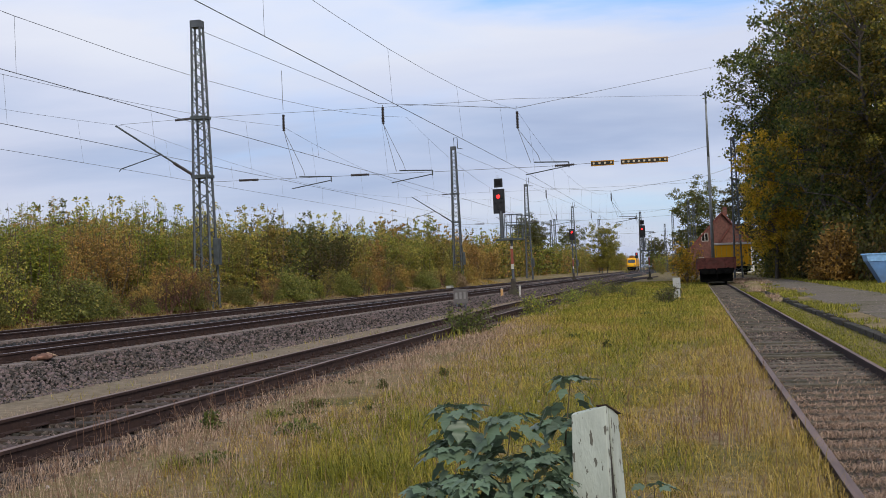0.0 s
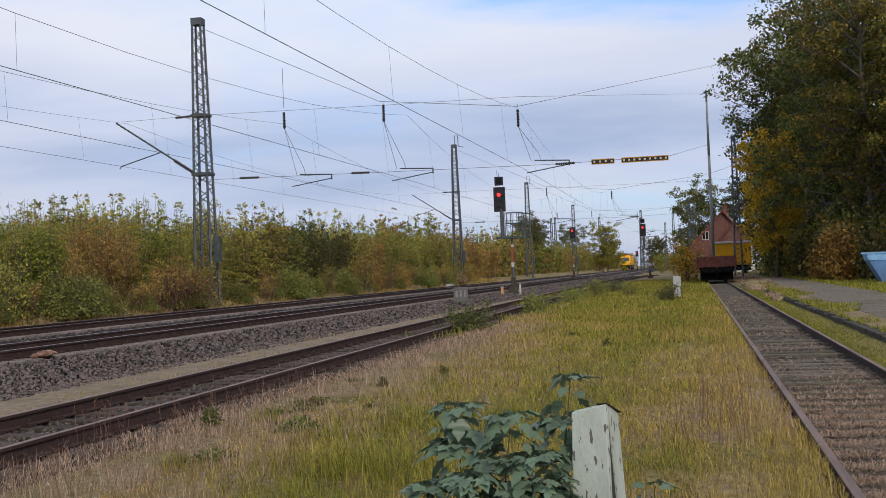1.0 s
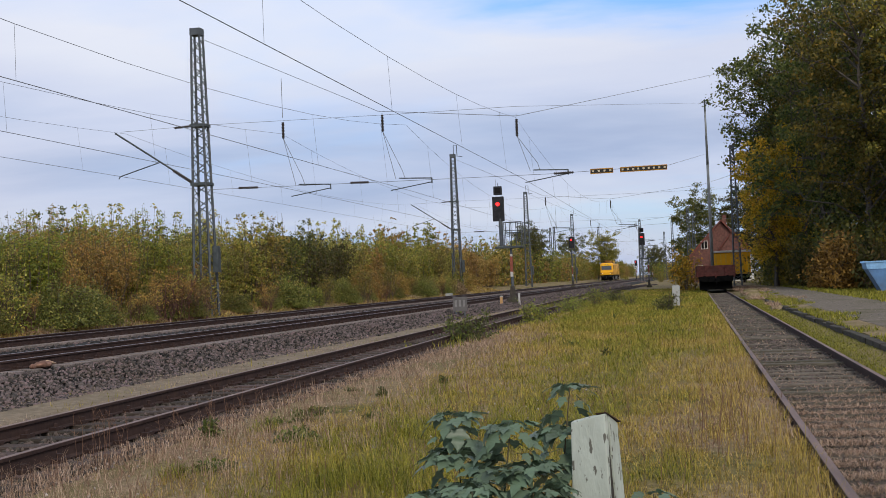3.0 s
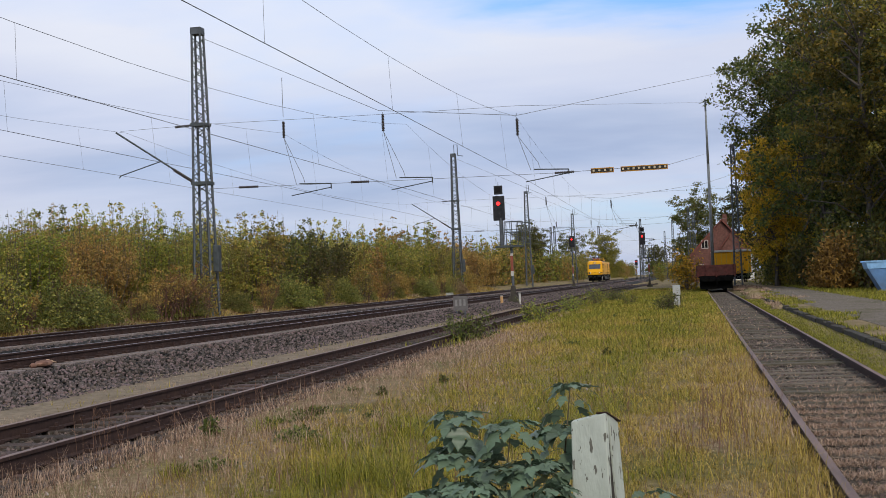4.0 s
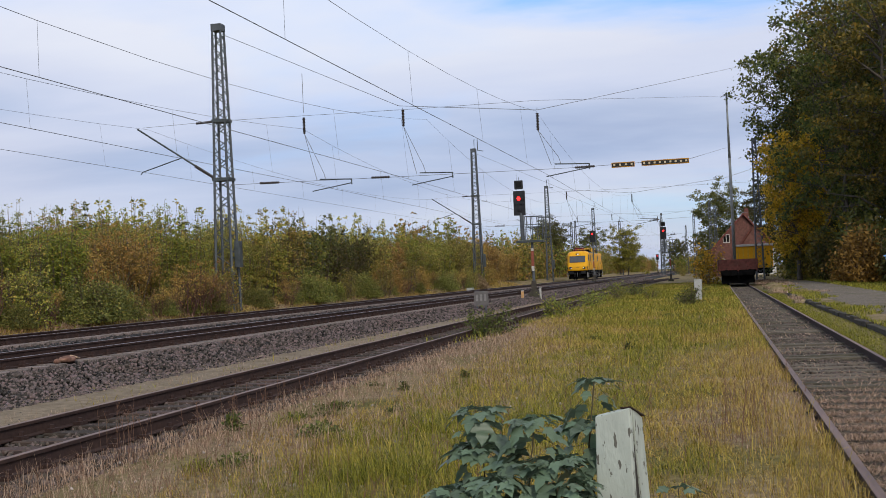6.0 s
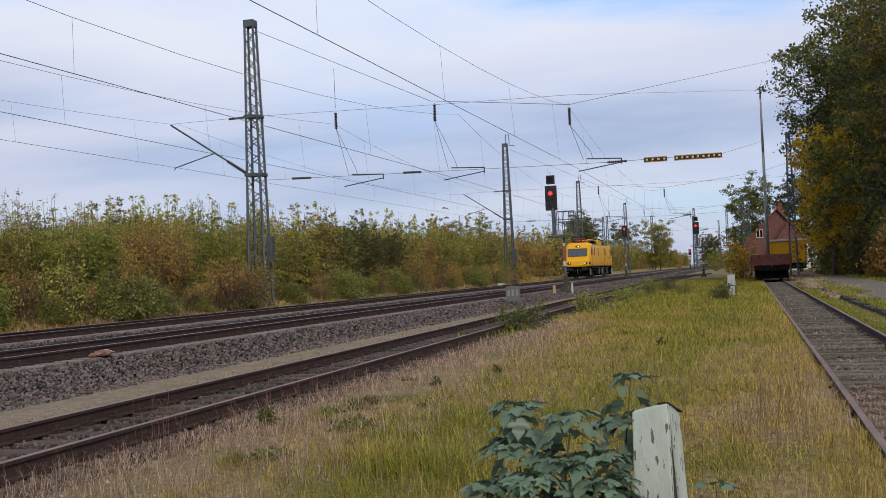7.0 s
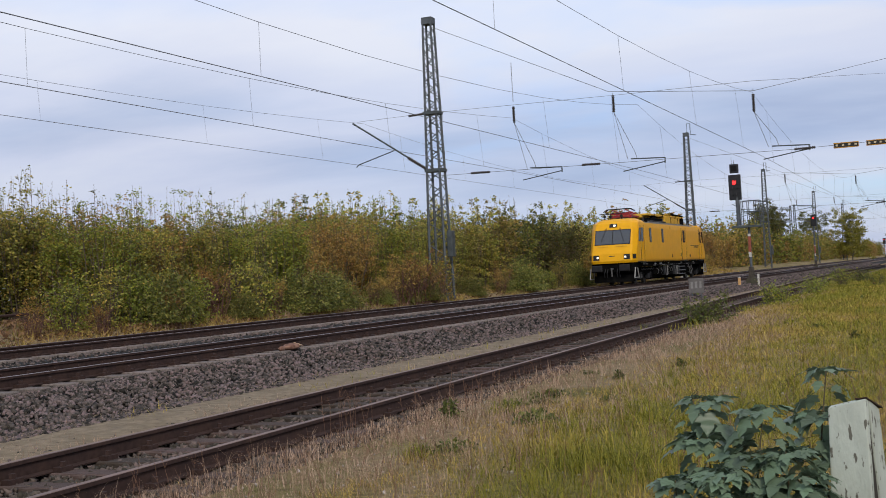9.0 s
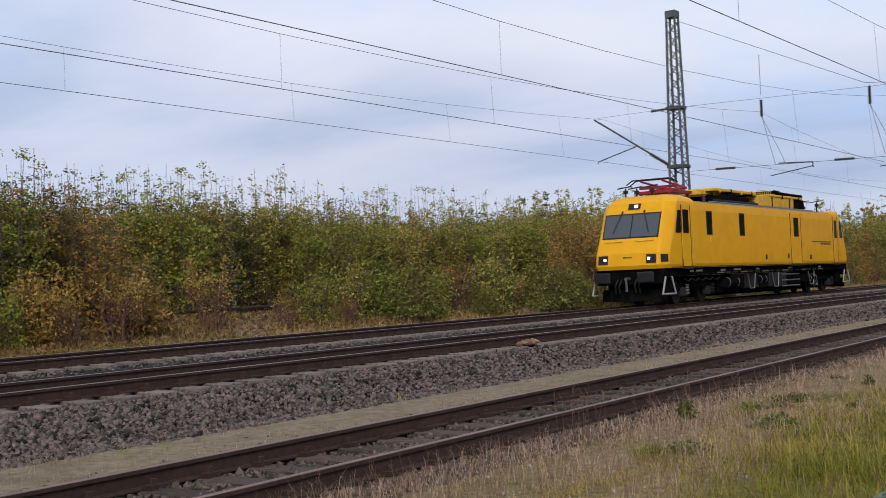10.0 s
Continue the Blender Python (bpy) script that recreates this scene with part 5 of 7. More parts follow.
def build_hedge():
    rnd = random.Random(11)
    def kinds(n, size, w, c):
        return [make_bush(1, 4.5, 1.4, 0, LEAF_GREEN, "dense green hedge bush turning yellow", n, size, whips=w, clump=c),
                make_bush(2, 4.8, 1.3, 0, LEAF_OLIVE, "olive green hedge bush with thin upright shoots", n, size, whips=w + 8, clump=c),
                make_bush(3, 4.6, 1.4, 0, LEAF_DARK, "dark green dense hedge bush", n, size, whips=w, clump=c),
                make_bush(4, 4.3, 1.3, 0, LEAF_RUST, "brown and orange autumn hedge bush", int(n * 0.8), size, whips=w + 4, clump=c),
                make_bush(5, 4.7, 1.3, 0, LEAF_OLIVE, "yellowing olive hedge bush", n, size, whips=w + 6, clump=c),
                make_bush(6, 4.5, 1.4, 0, LEAF_GREEN, "tall green hedge bush with leafy shoots", n, size, whips=w, clump=c)]
    near_spots, spots = [], []
    y = 9.0
    while y < 150:
        for row, x in enumerate((-25.6, -27.4)):
            yy = y + rnd.uniform(-0.5, 0.5)
            k = next(kind for end, kind in HEDGE if yy + row * 1.5 < end)
            if rnd.random() < 0.22:
                k = rnd.choice((0, 1, 4, 5))
            if 27.4 < yy < 29.4 and rnd.random() < 0.7:
                continue
            if row == 0 and (21.0 < yy < 26.5 or abs(yy - 54.5) < 1.2):
                continue
            (near_spots if y < 62 else spots).append((x + rnd.uniform(-0.5, 0.5), yy, k))
        if y < 70:
            (near_spots if y < 50 else spots).append((-29.4 + rnd.uniform(-0.6, 0.6), y + rnd.uniform(-0.5, 0.5), rnd.choice((0, 1, 2, 2, 4, 5))))
        y += 1.6 if y < 70 else 2.2
    near_spots += [(-28.6 + rnd.uniform(-0.3, 0.3), yy, rnd.choice((2, 2, 0))) for yy in (19.5, 21.5, 23.2, 24.8, 26.4, 28.2, 30.0)]
    plant_copies(kinds(5600, 0.066, 24, 9), near_spots, (0.86, 1.08), rnd, 0.77)
    plant_copies(kinds(2200, 0.105, 20, 7), spots, (0.84, 1.1), rnd, 0.88)
    # taller bushes and small trees farther along
    tall = [make_bush(41, 7.2, 2.4, 0, LEAF_OLIVE, "tall olive bush along the line", 1500, 0.21, 0.3, 0.0, "tall bushes", clump=8),
            make_bush(42, 7.0, 2.3, 0, LEAF_RUST, "tall orange-brown autumn bush along the line", 1500, 0.21, 0.3, 0.0, "tall bushes", clump=8),
            make_bush(43, 7.0, 2.2, 0, LEAF_GREEN, "tall green bush along the line", 1500, 0.21, 0.3, 0.0, "tall bushes", clump=8)]
    plant_copies(tall, [(-29.5, 106, 0), (-28.8, 111, 1), (-29.6, 116, 0), (-28.0, 124, 2), (-28.6, 131, 1), (-27.8, 138, 1), (-28.6, 145, 1), (-28.2, 153, 0), (-28.8, 162, 2), (-28.4, 172, 1), (-29.0, 182, 0), (-28.6, 193, 2)], (0.72, 0.98), rnd)
    # dense round shrubs before the hedge
    dome = make_dome(81, 2.0, 1.7, LEAF_SHRUB, "dense rounded dark green shrub before the hedge", 7500, 0.06)
    dome.matrix_basis = pose(-23.9, 31.6, bank(-23.9) - 0.05)
    for yy, k in ((36.0, 0.5), (40.6, 1.05), (43.4, 0.8), (47.0, 0.5), (49.9, 0.8), (51.3, 0.7), (58.0, 0.6), (63.0, 0.5), (66.0, 1.0), (71.0, 0.5), (77.0, 0.8), (84.0, 0.5), (92.0, 0.6), (101.0, 0.9), (110.0, 0.7)):
        o = copy_thing(dome, pose(-23.5 + rnd.uniform(-0.2, 0.3), yy, bank(-23.5) - 0.05, 0, 0, rnd.uniform(0, 360)))
        o.scale = (k, k, k * rnd.uniform(0.9, 1.15))
    rusty = make_dome(82, 2.6, 1.9, LEAF_RUST, "rounded orange-brown autumn shrub before the hedge", 4200, 0.085)
    rusty.matrix_basis = pose(-24.6, 86.0, bank(-24.6) - 0.05)
    for x, yy, k in ((-24.4, 20.2, 0.8), (-24.2, 17.6, 0.7), (-24.8, 97.0, 0.8), (-24.8, 126.0, 1.0)):
        o = copy_thing(rusty, pose(x, yy, bank(x) - 0.05, 0, 0, rnd.uniform(0, 360)))
        o.scale = (k, k, k)
    straw = make_dome(83, 1.5, 1.0, LEAF_STRAW, "pale dry grass clump at the mast foot", 1800, 0.11)
    straw.matrix_basis = pose(-22.9, 115.0, 0.35)
    red = mat("red_twig", (0.13, 0.065, 0.05), 0.85, vary=0.3, scale=9)
    low = [make_bush(21, 1.9, 0.8, 0, LEAF_GREEN, "low leafy green shrub at the hedge foot", 1100, 0.075, 0.3, 0.0, "low shrubs", "shrub"),
           make_bush(22, 1.7, 0.7, 0, LEAF_RUST, "low brown dry shrub at the hedge foot", 260, 0.055, 0.5, 0.3, "low shrubs", "shrub", 14, red),
           make_bush(23, 2.3, 0.8, 0, LEAF_OLIVE, "low olive shrub at the hedge foot", 900, 0.075, 0.4, 0.0, "low shrubs", "shrub"),
           make_bush(24, 1.6, 0.6, 0, LEAF_RUST, "nearly bare reddish shrub at the hedge foot", 110, 0.05, 0.5, 0.4, "low shrubs", "shrub", 22, red)]
    spots = []
    y = 11.0
    while y < 120:
        if rnd.random() < 0.7 and not 21.5 < y < 23:
            spots.append((-23.6 + rnd.uniform(-0.5, 0.5), y, rnd.choice((0, 1, 1, 2, 3, 3, 3))))
        y += rnd.uniform(0.9, 1.7)
    spots += [(-22.9, 49.6, 3), (-23.0, 50.8, 1), (-22.8, 52.2, 3), (-23.2, 53.2, 2), (-23.0, 47.6, 3)]
    plant_copies(low, spots, (0.5, 1.1), rnd)
    rng = np.random.default_rng(5)
    n = 14000
    y = 9 * np.exp(rng.uniform(0, 1, n) * math.log(10.0))
    x = -22.7 - 3.2 * rng.uniform(0, 1, n) ** 0.8
    c = np.stack([x, y, np.array([bank(a) for a in x]) + rng.uniform(0.0, 0.12, n)], 1)
    v, f = bits(c, 0.09, rng)
    litter = leaf_mat("leaf_litter", [(0.0, (0.09, 0.05, 0.03)), (0.5, (0.2, 0.11, 0.06)), (1.0, (0.34, 0.2, 0.1))], 0.7, 0.2)
    tagged(new("leaf_litter", soup("leaf_litter", v, f, litter)), "brown fallen leaves along the hedge foot", "leaves", kind="stuff")
    # old rail lying along the foot of the hedge
    bm = B()
    tube(bm, (-25.1, 20.5, 1.12), (-25.3, 27.5, 1.16), 0.05, n=6)
    low_bar = thing("old_rail", "rusty old rail lying along the hedge foot", "rail")
    part("bar", bm, RUST, low_bar)
    for yy in (20.8, 24.0, 27.2):
        bm = B()
        box(bm, -25.28, -25.12, yy - 0.08, yy + 0.08, 0.75, 1.1, 0.01)
        part("stub", bm, OLD_WOOD, low_bar)
    far = [make_bush(31, 5.5, 2.2, 0, LEAF_OLIVE, "far olive trackside bush", 800, 0.27, 0.3, 0.0, "far bushes"),
           make_bush(32, 6.0, 2.2, 0, LEAF_GREEN, "far green trackside bush", 800, 0.27, 0.3, 0.0, "far bushes"),
           make_bush(33, 5.0, 2.2, 0, LEAF_RUST, "far orange autumn trackside bush", 760, 0.27, 0.3, 0.0, "far bushes")]
    spots = []
    y = 150.0
    while y < 560:
        spots.append((-27 + rnd.uniform(-2, 2), y, rnd.randrange(3)))
        spots.append((-32 + rnd.uniform(-2, 2), y + 2, rnd.randrange(3)))
        y += 5.5 if y < 300 else 11
    for _ in range(26):
        spots.append((rnd.uniform(-13, 2), rnd.uniform(290, 600), rnd.randrange(3)))
    y_bush = make_bush(35, 3.5, 1.5, 0, LEAF_YELLOW, "round yellow-green bush behind the wagon", 1100, 0.16, 0.2, 0.0, "yard bushes")
    y_bush.matrix_basis = pose(-0.5, 108, -0.05)
    near_house = [(-2.5, 190, 0, 0.3), (-2.0, 230, 1, 0.45), (-6.5, 240, 0, 0.35)]
    join_copies("far_bushes", "far green, olive and orange bushes along the line", far, [(x, yy, k, rnd.uniform(0.75, 1.1)) for x, yy, k in spots] + near_house, rnd)


build_hedge()


def make_tree(seed, h, r, m, label, leaves, size, low=0.18, group="wood beside the road"):
    rng = np.random.default_rng(seed)
    t = thing("tree", label, "tree", group)
    lines = []
    pts = [np.array([0, 0, -0.2])]
    for k in range(1, 7):
        pts.append(np.array([rng.normal(0, 0.25), rng.normal(0, 0.25), h * 0.86 * k / 6]))
    r0 = h * 0.016
    for k in range(6):
        lines.append((pts[k], pts[k + 1], r0 * (1 - k / 7.5), r0 * (1 - (k + 1) / 7.5)))
    ob = new("trunk", stems_mesh(lines, "trunk", BARK, 9))
    ob.parent = t
    limbs, cents = [], []
    nl = 26
    for i in range(nl):
        u = low + (0.97 - low) * (i + rng.uniform()) / nl
        p = np.array([np.interp(u * h, [q[2] for q in pts], [q[c] for q in pts]) for c in (0, 1)] + [min(u, 0.86) * h])
        ang = i * 2.4 + rng.uniform(-0.4, 0.4)
        reach = r * (math.sin(math.pi * min(1, 0.18 + 0.8 * (1 - abs(u - 0.45) / 0.62))) * 0.55 + 0.5) * rng.uniform(0.7, 1.15)
        if u > 0.82:
            reach *= 0.6
        q = p + np.array([math.cos(ang) * reach, math.sin(ang) * reach, reach * rng.uniform(0.05, 0.55) + (h * 0.1 if u > 0.8 else 0)])
        mid = (p + q) / 2 + np.array([0, 0, 0.12 * reach])
        limbs += [(p, mid, r0 * 0.32, r0 * 0.2), (mid, q, r0 * 0.2, r0 * 0.06)]
        for j in range(8):
            w = rng.uniform(0.3, 1.0)
            c0 = p + (q - p) * w
            c1 = c0 + rng.normal(0, 0.3, 3) * r
            limbs.append((c0, c1, r0 * 0.09, r0 * 0.03))
            nclump = int(leaves / (nl * 8))
            core = rng.normal(0, 1, (nclump, 3)) * np.array([0.088, 0.088, 0.06]) * r
            cents.append(c1 + core)
    ob = tagged(new("limbwork", stems_mesh(limbs, "limbwork", BARK, 5)), kind="stuff")
    ob.parent = t
    cents = np.concatenate(cents)
    cents = cents[cents[:, 2] > 0.25]
    v, f = bits(cents, size, rng, 1.35)
    ob = tagged(new("crown", soup("crown", v, f, m)), kind="stuff")
    ob.parent = t
    return t


def build_wood():
    rnd = random.Random(7)
    a = make_tree(51, 23, 5.2, LEAF_TREE, "tall dark green deciduous tree", 15000, 0.215)
    b = make_tree(52, 21, 4.8, LEAF_TREE_OLIVE, "tall olive green deciduous tree", 16000, 0.21)
    c = make_tree(53, 15, 3.6, LEAF_YELLOW, "smaller tree with yellow autumn leaves", 12000, 0.22, 0.22)
    d = make_tree(54, 25, 5.5, LEAF_TREE, "tall broad dark tree at the road", 15000, 0.215)
    gold = make_dome(56, 4.4, 2.3, LEAF_GOLD, "spreading golden autumn shrub at the edge of the wood", 3600, 0.15, "undergrowth")
    gold.matrix_basis = pose(9.3, 84, 0.1, 0, 8, 30)
    f = make_tree(55, 22, 5.2, LEAF_TREE, "tall dark tree with a high open crown", 11000, 0.25, 0.42)
    f.matrix_basis = pose(8.9, 122, -0.05, 0, 0, 40)
    for src, first_at, more in ((a, (10.6, 100), [(17.5, 92, 0.95), (20.5, 112, 1.05), (24.5, 84, 0.95), (12.5, 146, 0.95), (29, 100, 1.1)]),
                                (b, (12.8, 91), [(11.0, 121, 1.0), (17.2, 80, 0.95), (21, 76, 1.0), (15, 132, 1.05)]),
                                (c, (6.9, 106), [(9.6, 138, 1.0), (11.5, 118, 0.95), (12.5, 160, 0.8)]),
                                (d, (12.5, 134), [(26, 93, 1.0), (19, 124, 0.95), (15.5, 104, 1.05), (12.8, 112, 1.0)])):
        src.matrix_basis = pose(*first_at, -0.05, 0, 0, rnd.uniform(0, 360))
        if src is c:
            src.scale = (0.8, 0.8, 0.8)
        for x, y, s in more:
            o = copy_thing(src, pose(x, y, -0.05, 0, 0, rnd.uniform(0, 360)))
            o.scale = (s, s, s)
    shrubs = [make_bush(61, 3.6, 1.6, 0, LEAF_DARK, "dark undergrowth shrub below the trees", 850, 0.2, 0.2, 0.0, "undergrowth", "shrub"),
              make_bush(62, 4.2, 1.6, 0, LEAF_TREE_OLIVE, "olive undergrowth shrub below the trees", 850, 0.2, 0.2, 0.0, "undergrowth", "shrub"),
              make_bush(63, 3.2, 1.4, 0, LEAF_YELLOW, "yellow autumn shrub at the edge of the wood", 800, 0.18, 0.3, 0.0, "undergrowth", "shrub")]
    spots = []
    for i in range(46):
        u = i / 45
        y = 70 + 80 * u
        x = 14.5 - 4.5 * u + rnd.uniform(-0.6, 2.2)
        spots.append((x, y, 2 if rnd.random() < 0.2 else rnd.randrange(2)))
    for x, y in ((6.9, 118), (7.4, 112), (8.0, 107), (8.6, 103), (9.0, 99), (9.6, 95), (10.2, 90), (10.8, 87), (11.6, 82), (8.2, 113), (9.6, 104), (11.2, 94)):
        spots.append((x + rnd.uniform(-0.2, 0.3), y, rnd.choice((0, 0, 1))))
    for i in range(14):
        spots.append((rnd.uniform(16, 30), rnd.uniform(72, 110), rnd.randrange(2)))
    plant_copies(shrubs, spots, (0.8, 1.3), rnd)
    # lone trees in the distance
    e = make_tree(57, 11, 4.2, LEAF_TREE_OLIVE, "round olive tree far along the line", 15000, 0.21, 0.12, "distant trees")
    e.matrix_basis = pose(-21.5, 300, -0.05)
    g = make_tree(58, 12, 4.0, LEAF_DARK, "dark tree far along the line", 15000, 0.21, 0.12, "distant trees")
    g.matrix_basis = pose(-27.5, 205, -0.05)
    g.scale = (0.7, 0.7, 0.75)
    for src, spots in ((e, [(-36, 140, 0.6), (2, 330, 0.9)]), (g, [(-37, 270, 1.0), (-41, 300, 1.0), (-33, 330, 1.0), (-4, 420, 1.0), (-12, 460, 0.9), (-18, 520, 1.0), (1.0, 245, 1.3), (10.5, 240, 1.3)])):
        for x, y, s in spots:
            o = copy_thing(src, pose(x, y, -0.05, 0, 0, rnd.uniform(0, 360)))
            o.scale = (s, s, s)


build_wood()


def grass_mat(name, stops):
    return leaf_mat(name, stops, 0.7, 0.3)


G_GREEN = grass_mat("grass_green", [(0.0, (0.077, 0.089, 0.010)), (0.5, (0.243, 0.237, 0.024)), (1.0, (0.466, 0.408, 0.061))])
G_YELLOW = grass_mat("grass_yellow", [(0.0, (0.131, 0.092, 0.020)), (0.5, (0.371, 0.281, 0.042)), (1.0, (0.590, 0.442, 0.102))])
G_OCHRE = grass_mat("grass_ochre", [(0.0, (0.136, 0.084, 0.025)), (0.5, (0.387, 0.240, 0.063)), (1.0, (0.590, 0.402, 0.131))])
G_DRY = grass_mat("grass_dry", [(0.0, (0.197, 0.120, 0.078)), (0.5, (0.469, 0.314, 0.202)), (1.0, (0.668, 0.490, 0.347))])


def blades(pos, height, width, rng, bend=1.0):
    """Bent grass blades of three triangles each."""
    n = len(pos)
    ang = rng.uniform(0, 6.283, n)
    d = np.stack([np.cos(ang), np.sin(ang), np.zeros(n)], 1)
    s = np.stack([-np.sin(ang), np.cos(ang), np.zeros(n)], 1)
    h, w = height[:, None], width[:, None]
    lean = np.minimum(rng.uniform(0.1, 1.15, n) * bend, 3.7)[:, None]
    up = np.array([0, 0, 1.0])
    p0 = pos
    p1 = pos + up * h * 0.55 + d * h * lean * 0.3
    p2 = pos + up * h * (1 - 0.25 * lean) + d * h * lean
    near = pos[:, 1] < 13
    a = np.stack([p0 - s * w, p0 + s * w, p1 - s * w * 0.8, p1 + s * w * 0.8, p2], 1)[near].reshape(-1, 3)
    k = np.arange(int(near.sum()))[:, None] * 5
    f = np.concatenate([k + np.array([[0, 1, 3]]), k + np.array([[0, 3, 2]]), k + np.array([[2, 3, 4]])])
    b = np.stack([p0 - s * w * 1.3, p0 + s * w * 1.3, p2], 1)[~near].reshape(-1, 3)
    return np.concatenate([a, b]), np.concatenate([f, np.arange(len(b)).reshape(-1, 3) + len(a)])


def field(seed, n, xr, yr, hr, edge=(-9.9, 9.9)):
    rng = np.random.default_rng(seed)
    y = yr[0] * np.exp(rng.uniform(0, 1, n) * math.log(yr[1] / yr[0]))
    lo, hi = np.maximum(xr[0], y * edge[0]), np.minimum(xr[1], y * edge[1] + 0.3)
    x = lo + (hi - lo) * rng.uniform(0, 1, n)
    ok = hi > lo
    x, y = x[ok], y[ok]
    h = rng.uniform(*hr, len(x))
    w = np.maximum(0.0014, 0.00026 * y) * rng.uniform(0.7, 1.4, len(x))
    return rng, np.stack([x, y, np.full(len(x), -0.02)], 1), h, w


def patch_noise(p, s, seed):
    return np.array([noise.noise((a * s, b * s * 0.6, seed)) for a, b in p[:, :2]])


def grow(name, label, sets, m):
    vs, fs, k = [], [], 0
    for pos, h, w, rng, *bend in sets:
        if len(pos):
            v, f = blades(pos, h, w, rng, *bend)
            vs.append(v)
            fs.append(f + k)
            k += len(v)
    tagged(new(name, soup(name, np.concatenate(vs), np.concatenate(fs), m)), label, "grass", kind="stuff")


def build_grass():
    green, yellow, ochre, dry = [], [], [], []
    rng, p, h, w = field(1, 300000, (-6.1, 0.93), (4.6, 125), (0.045, 0.15), (-1.45, 0.17))
    nz = patch_noise(p, 0.45, 1.0)
    wide = patch_noise(p, 0.16, 8.0)
    fine = patch_noise(p, 2.2, 5.0)
    tuft = patch_noise(p, 6.5, 2.0)
    off = p[:, 0] - np.array([siding_x(y) for y in p[:, 1]])
    bare = np.clip((3.5 + 0.9 * nz - off) / 1.7, 0, 1) * np.clip((44 - p[:, 1]) / 16, 0, 1)
    straw = np.clip((p[:, 0] + 1.3 + 1.2 * wide) / 1.1, 0, 1) * np.clip((34 - p[:, 1]) / 20, 0, 1)
    keep = (rng.uniform(0, 1, len(p)) > bare * 0.5) & (off > 0.95) & ((tuft > -0.28 + 0.3 * bare) | (p[:, 1] > 26) | (rng.uniform(0, 1, len(p)) < 0.3))
    h = h * (1 - 0.5 * bare) * (1 - 0.2 * straw) * (1 + 0.6 * fine) * (1 + 0.5 * np.clip(tuft, -0.4, 0.6)) * np.where(p[:, 1] > 25, 1.15, 1.0)
    pick = 0.12 + 0.16 * np.clip((p[:, 1] - 22) / 15, 0, 1) + 0.8 * nz + 0.5 * fine + 0.4 * wide + rng.normal(0, 0.2, len(p)) - bare * 1.5 - straw * 0.62
    for lst, lo, hi in ((green, 0.08, 9), (yellow, -0.22, 0.08), (ochre, -0.75, -0.22), (dry, -9, -0.75)):
        s = (pick > lo) & (pick <= hi) & keep
        lst.append((p[s], h[s], w[s], rng, 1.7))
    # upright pale stalks on the sandy margin and at the yard rail
    for seed, n, xr, yr, hr, at in ((21, 9000, (-6.0, -3.2), (6, 34), (0.12, 0.3), dry), (22, 3500, (0.2, 0.9), (6, 50), (0.1, 0.3), ochre), (23, 5000, (-3.5, 0.9), (7, 60), (0.18, 0.36), yellow)):
        rng, p, h, w = field(seed, n, xr, yr, hr, (-1.45, 0.17))
        s = (patch_noise(p, 1.3, seed) > -0.1) & (p[:, 0] > np.array([siding_x(y) + 1.0 for y in p[:, 1]]))
        at.append((p[s], h[s], w[s] * 0.7, rng))
    # moss and short grass between yard track and kerb
    rng, p, h, w = field(2, 34000, (2.58, 3.42), (9, 75), (0.03, 0.09))
    p[:, 2] = -0.06
    green.append((p, h, w * 1.3, rng, 1.7))
    rng, p, h, w = field(3, 26000, (7.3, 15), (28, 130), (0.1, 0.3))
    p[:, 2] = np.where(p[:, 0] < 8.1, 0.08, -0.02)
    green.append((p, h, w, rng))
    rng, p, h, w = field(4, 9000, (-10.2, -8.3), (5, 70), (0.03, 0.14))
    s = patch_noise(p, 0.8, 9.0) > -0.05
    dry.append((p[s], h[s], w[s], rng))
    rng, p, h, w = field(5, 2600, (-10.0, -8.6), (6, 60), (0.08, 0.22))
    s = patch_noise(p, 1.1, 4.0) > 0.38
    yellow.append((p[s], h[s], w[s], rng))
    rng, p, h, w = field(6, 42000, (-25.6, -22.5), (9, 140), (0.08, 0.38))
    p[:, 2] = np.array([bank(x) for x in p[:, 0]]) - 0.03
    s = patch_noise(p, 0.5, 2.0) > -0.1
    ochre.append((p[s], h[s], w[s], rng, 1.6))
    u = ~s & (rng.uniform(0, 1, len(p)) < 0.5)
    green.append((p[u], h[u] * 0.8, w[u], rng, 1.6))
    dry.append((p[~s & ~u], h[~s & ~u], w[~s & ~u], rng, 1.6))
    # straw that covers the near end of the yard track and lies along its sleepers
    rng, p, h, w = field(7, 70000, (0.95, 2.5), (7, 60), (0.025, 0.09))
    cover = np.clip((19 - p[:, 1]) / 6 + 0.8 * patch_noise(p, 0.5, 7.0), 0.05, 1)
    on = np.abs((p[:, 1] + 10) % 0.62 - 0.31) > 0.17
    p[:, 2] = np.where(on, -0.075, -0.125)
    s = rng.uniform(0, 1, len(p)) < cover * np.where(on, 1.0, 0.45)
    dry.append((p[s], h[s], w[s], rng, 3.0))
    rng, p, h, w = field(13, 7000, (3.0, 5.4), (48, 115), (0.06, 0.25))
    p[:, 2] = 0.08
    s = patch_noise(p, 0.25, 3.0) + (p[:, 1] - 70) * 0.008 > 0.05
    dry.append((p[s], h[s], w[s], rng))
    rng, p, h, w = field(14, 12000, (3.5, 4.9), (15, 90), (0.04, 0.16))
    p[:, 2] = 0.12
    s = patch_noise(p, 0.6, 7.0) > (p[:, 0] - 4.2) * 0.4
    green.append((p[s], h[s], w[s], rng))
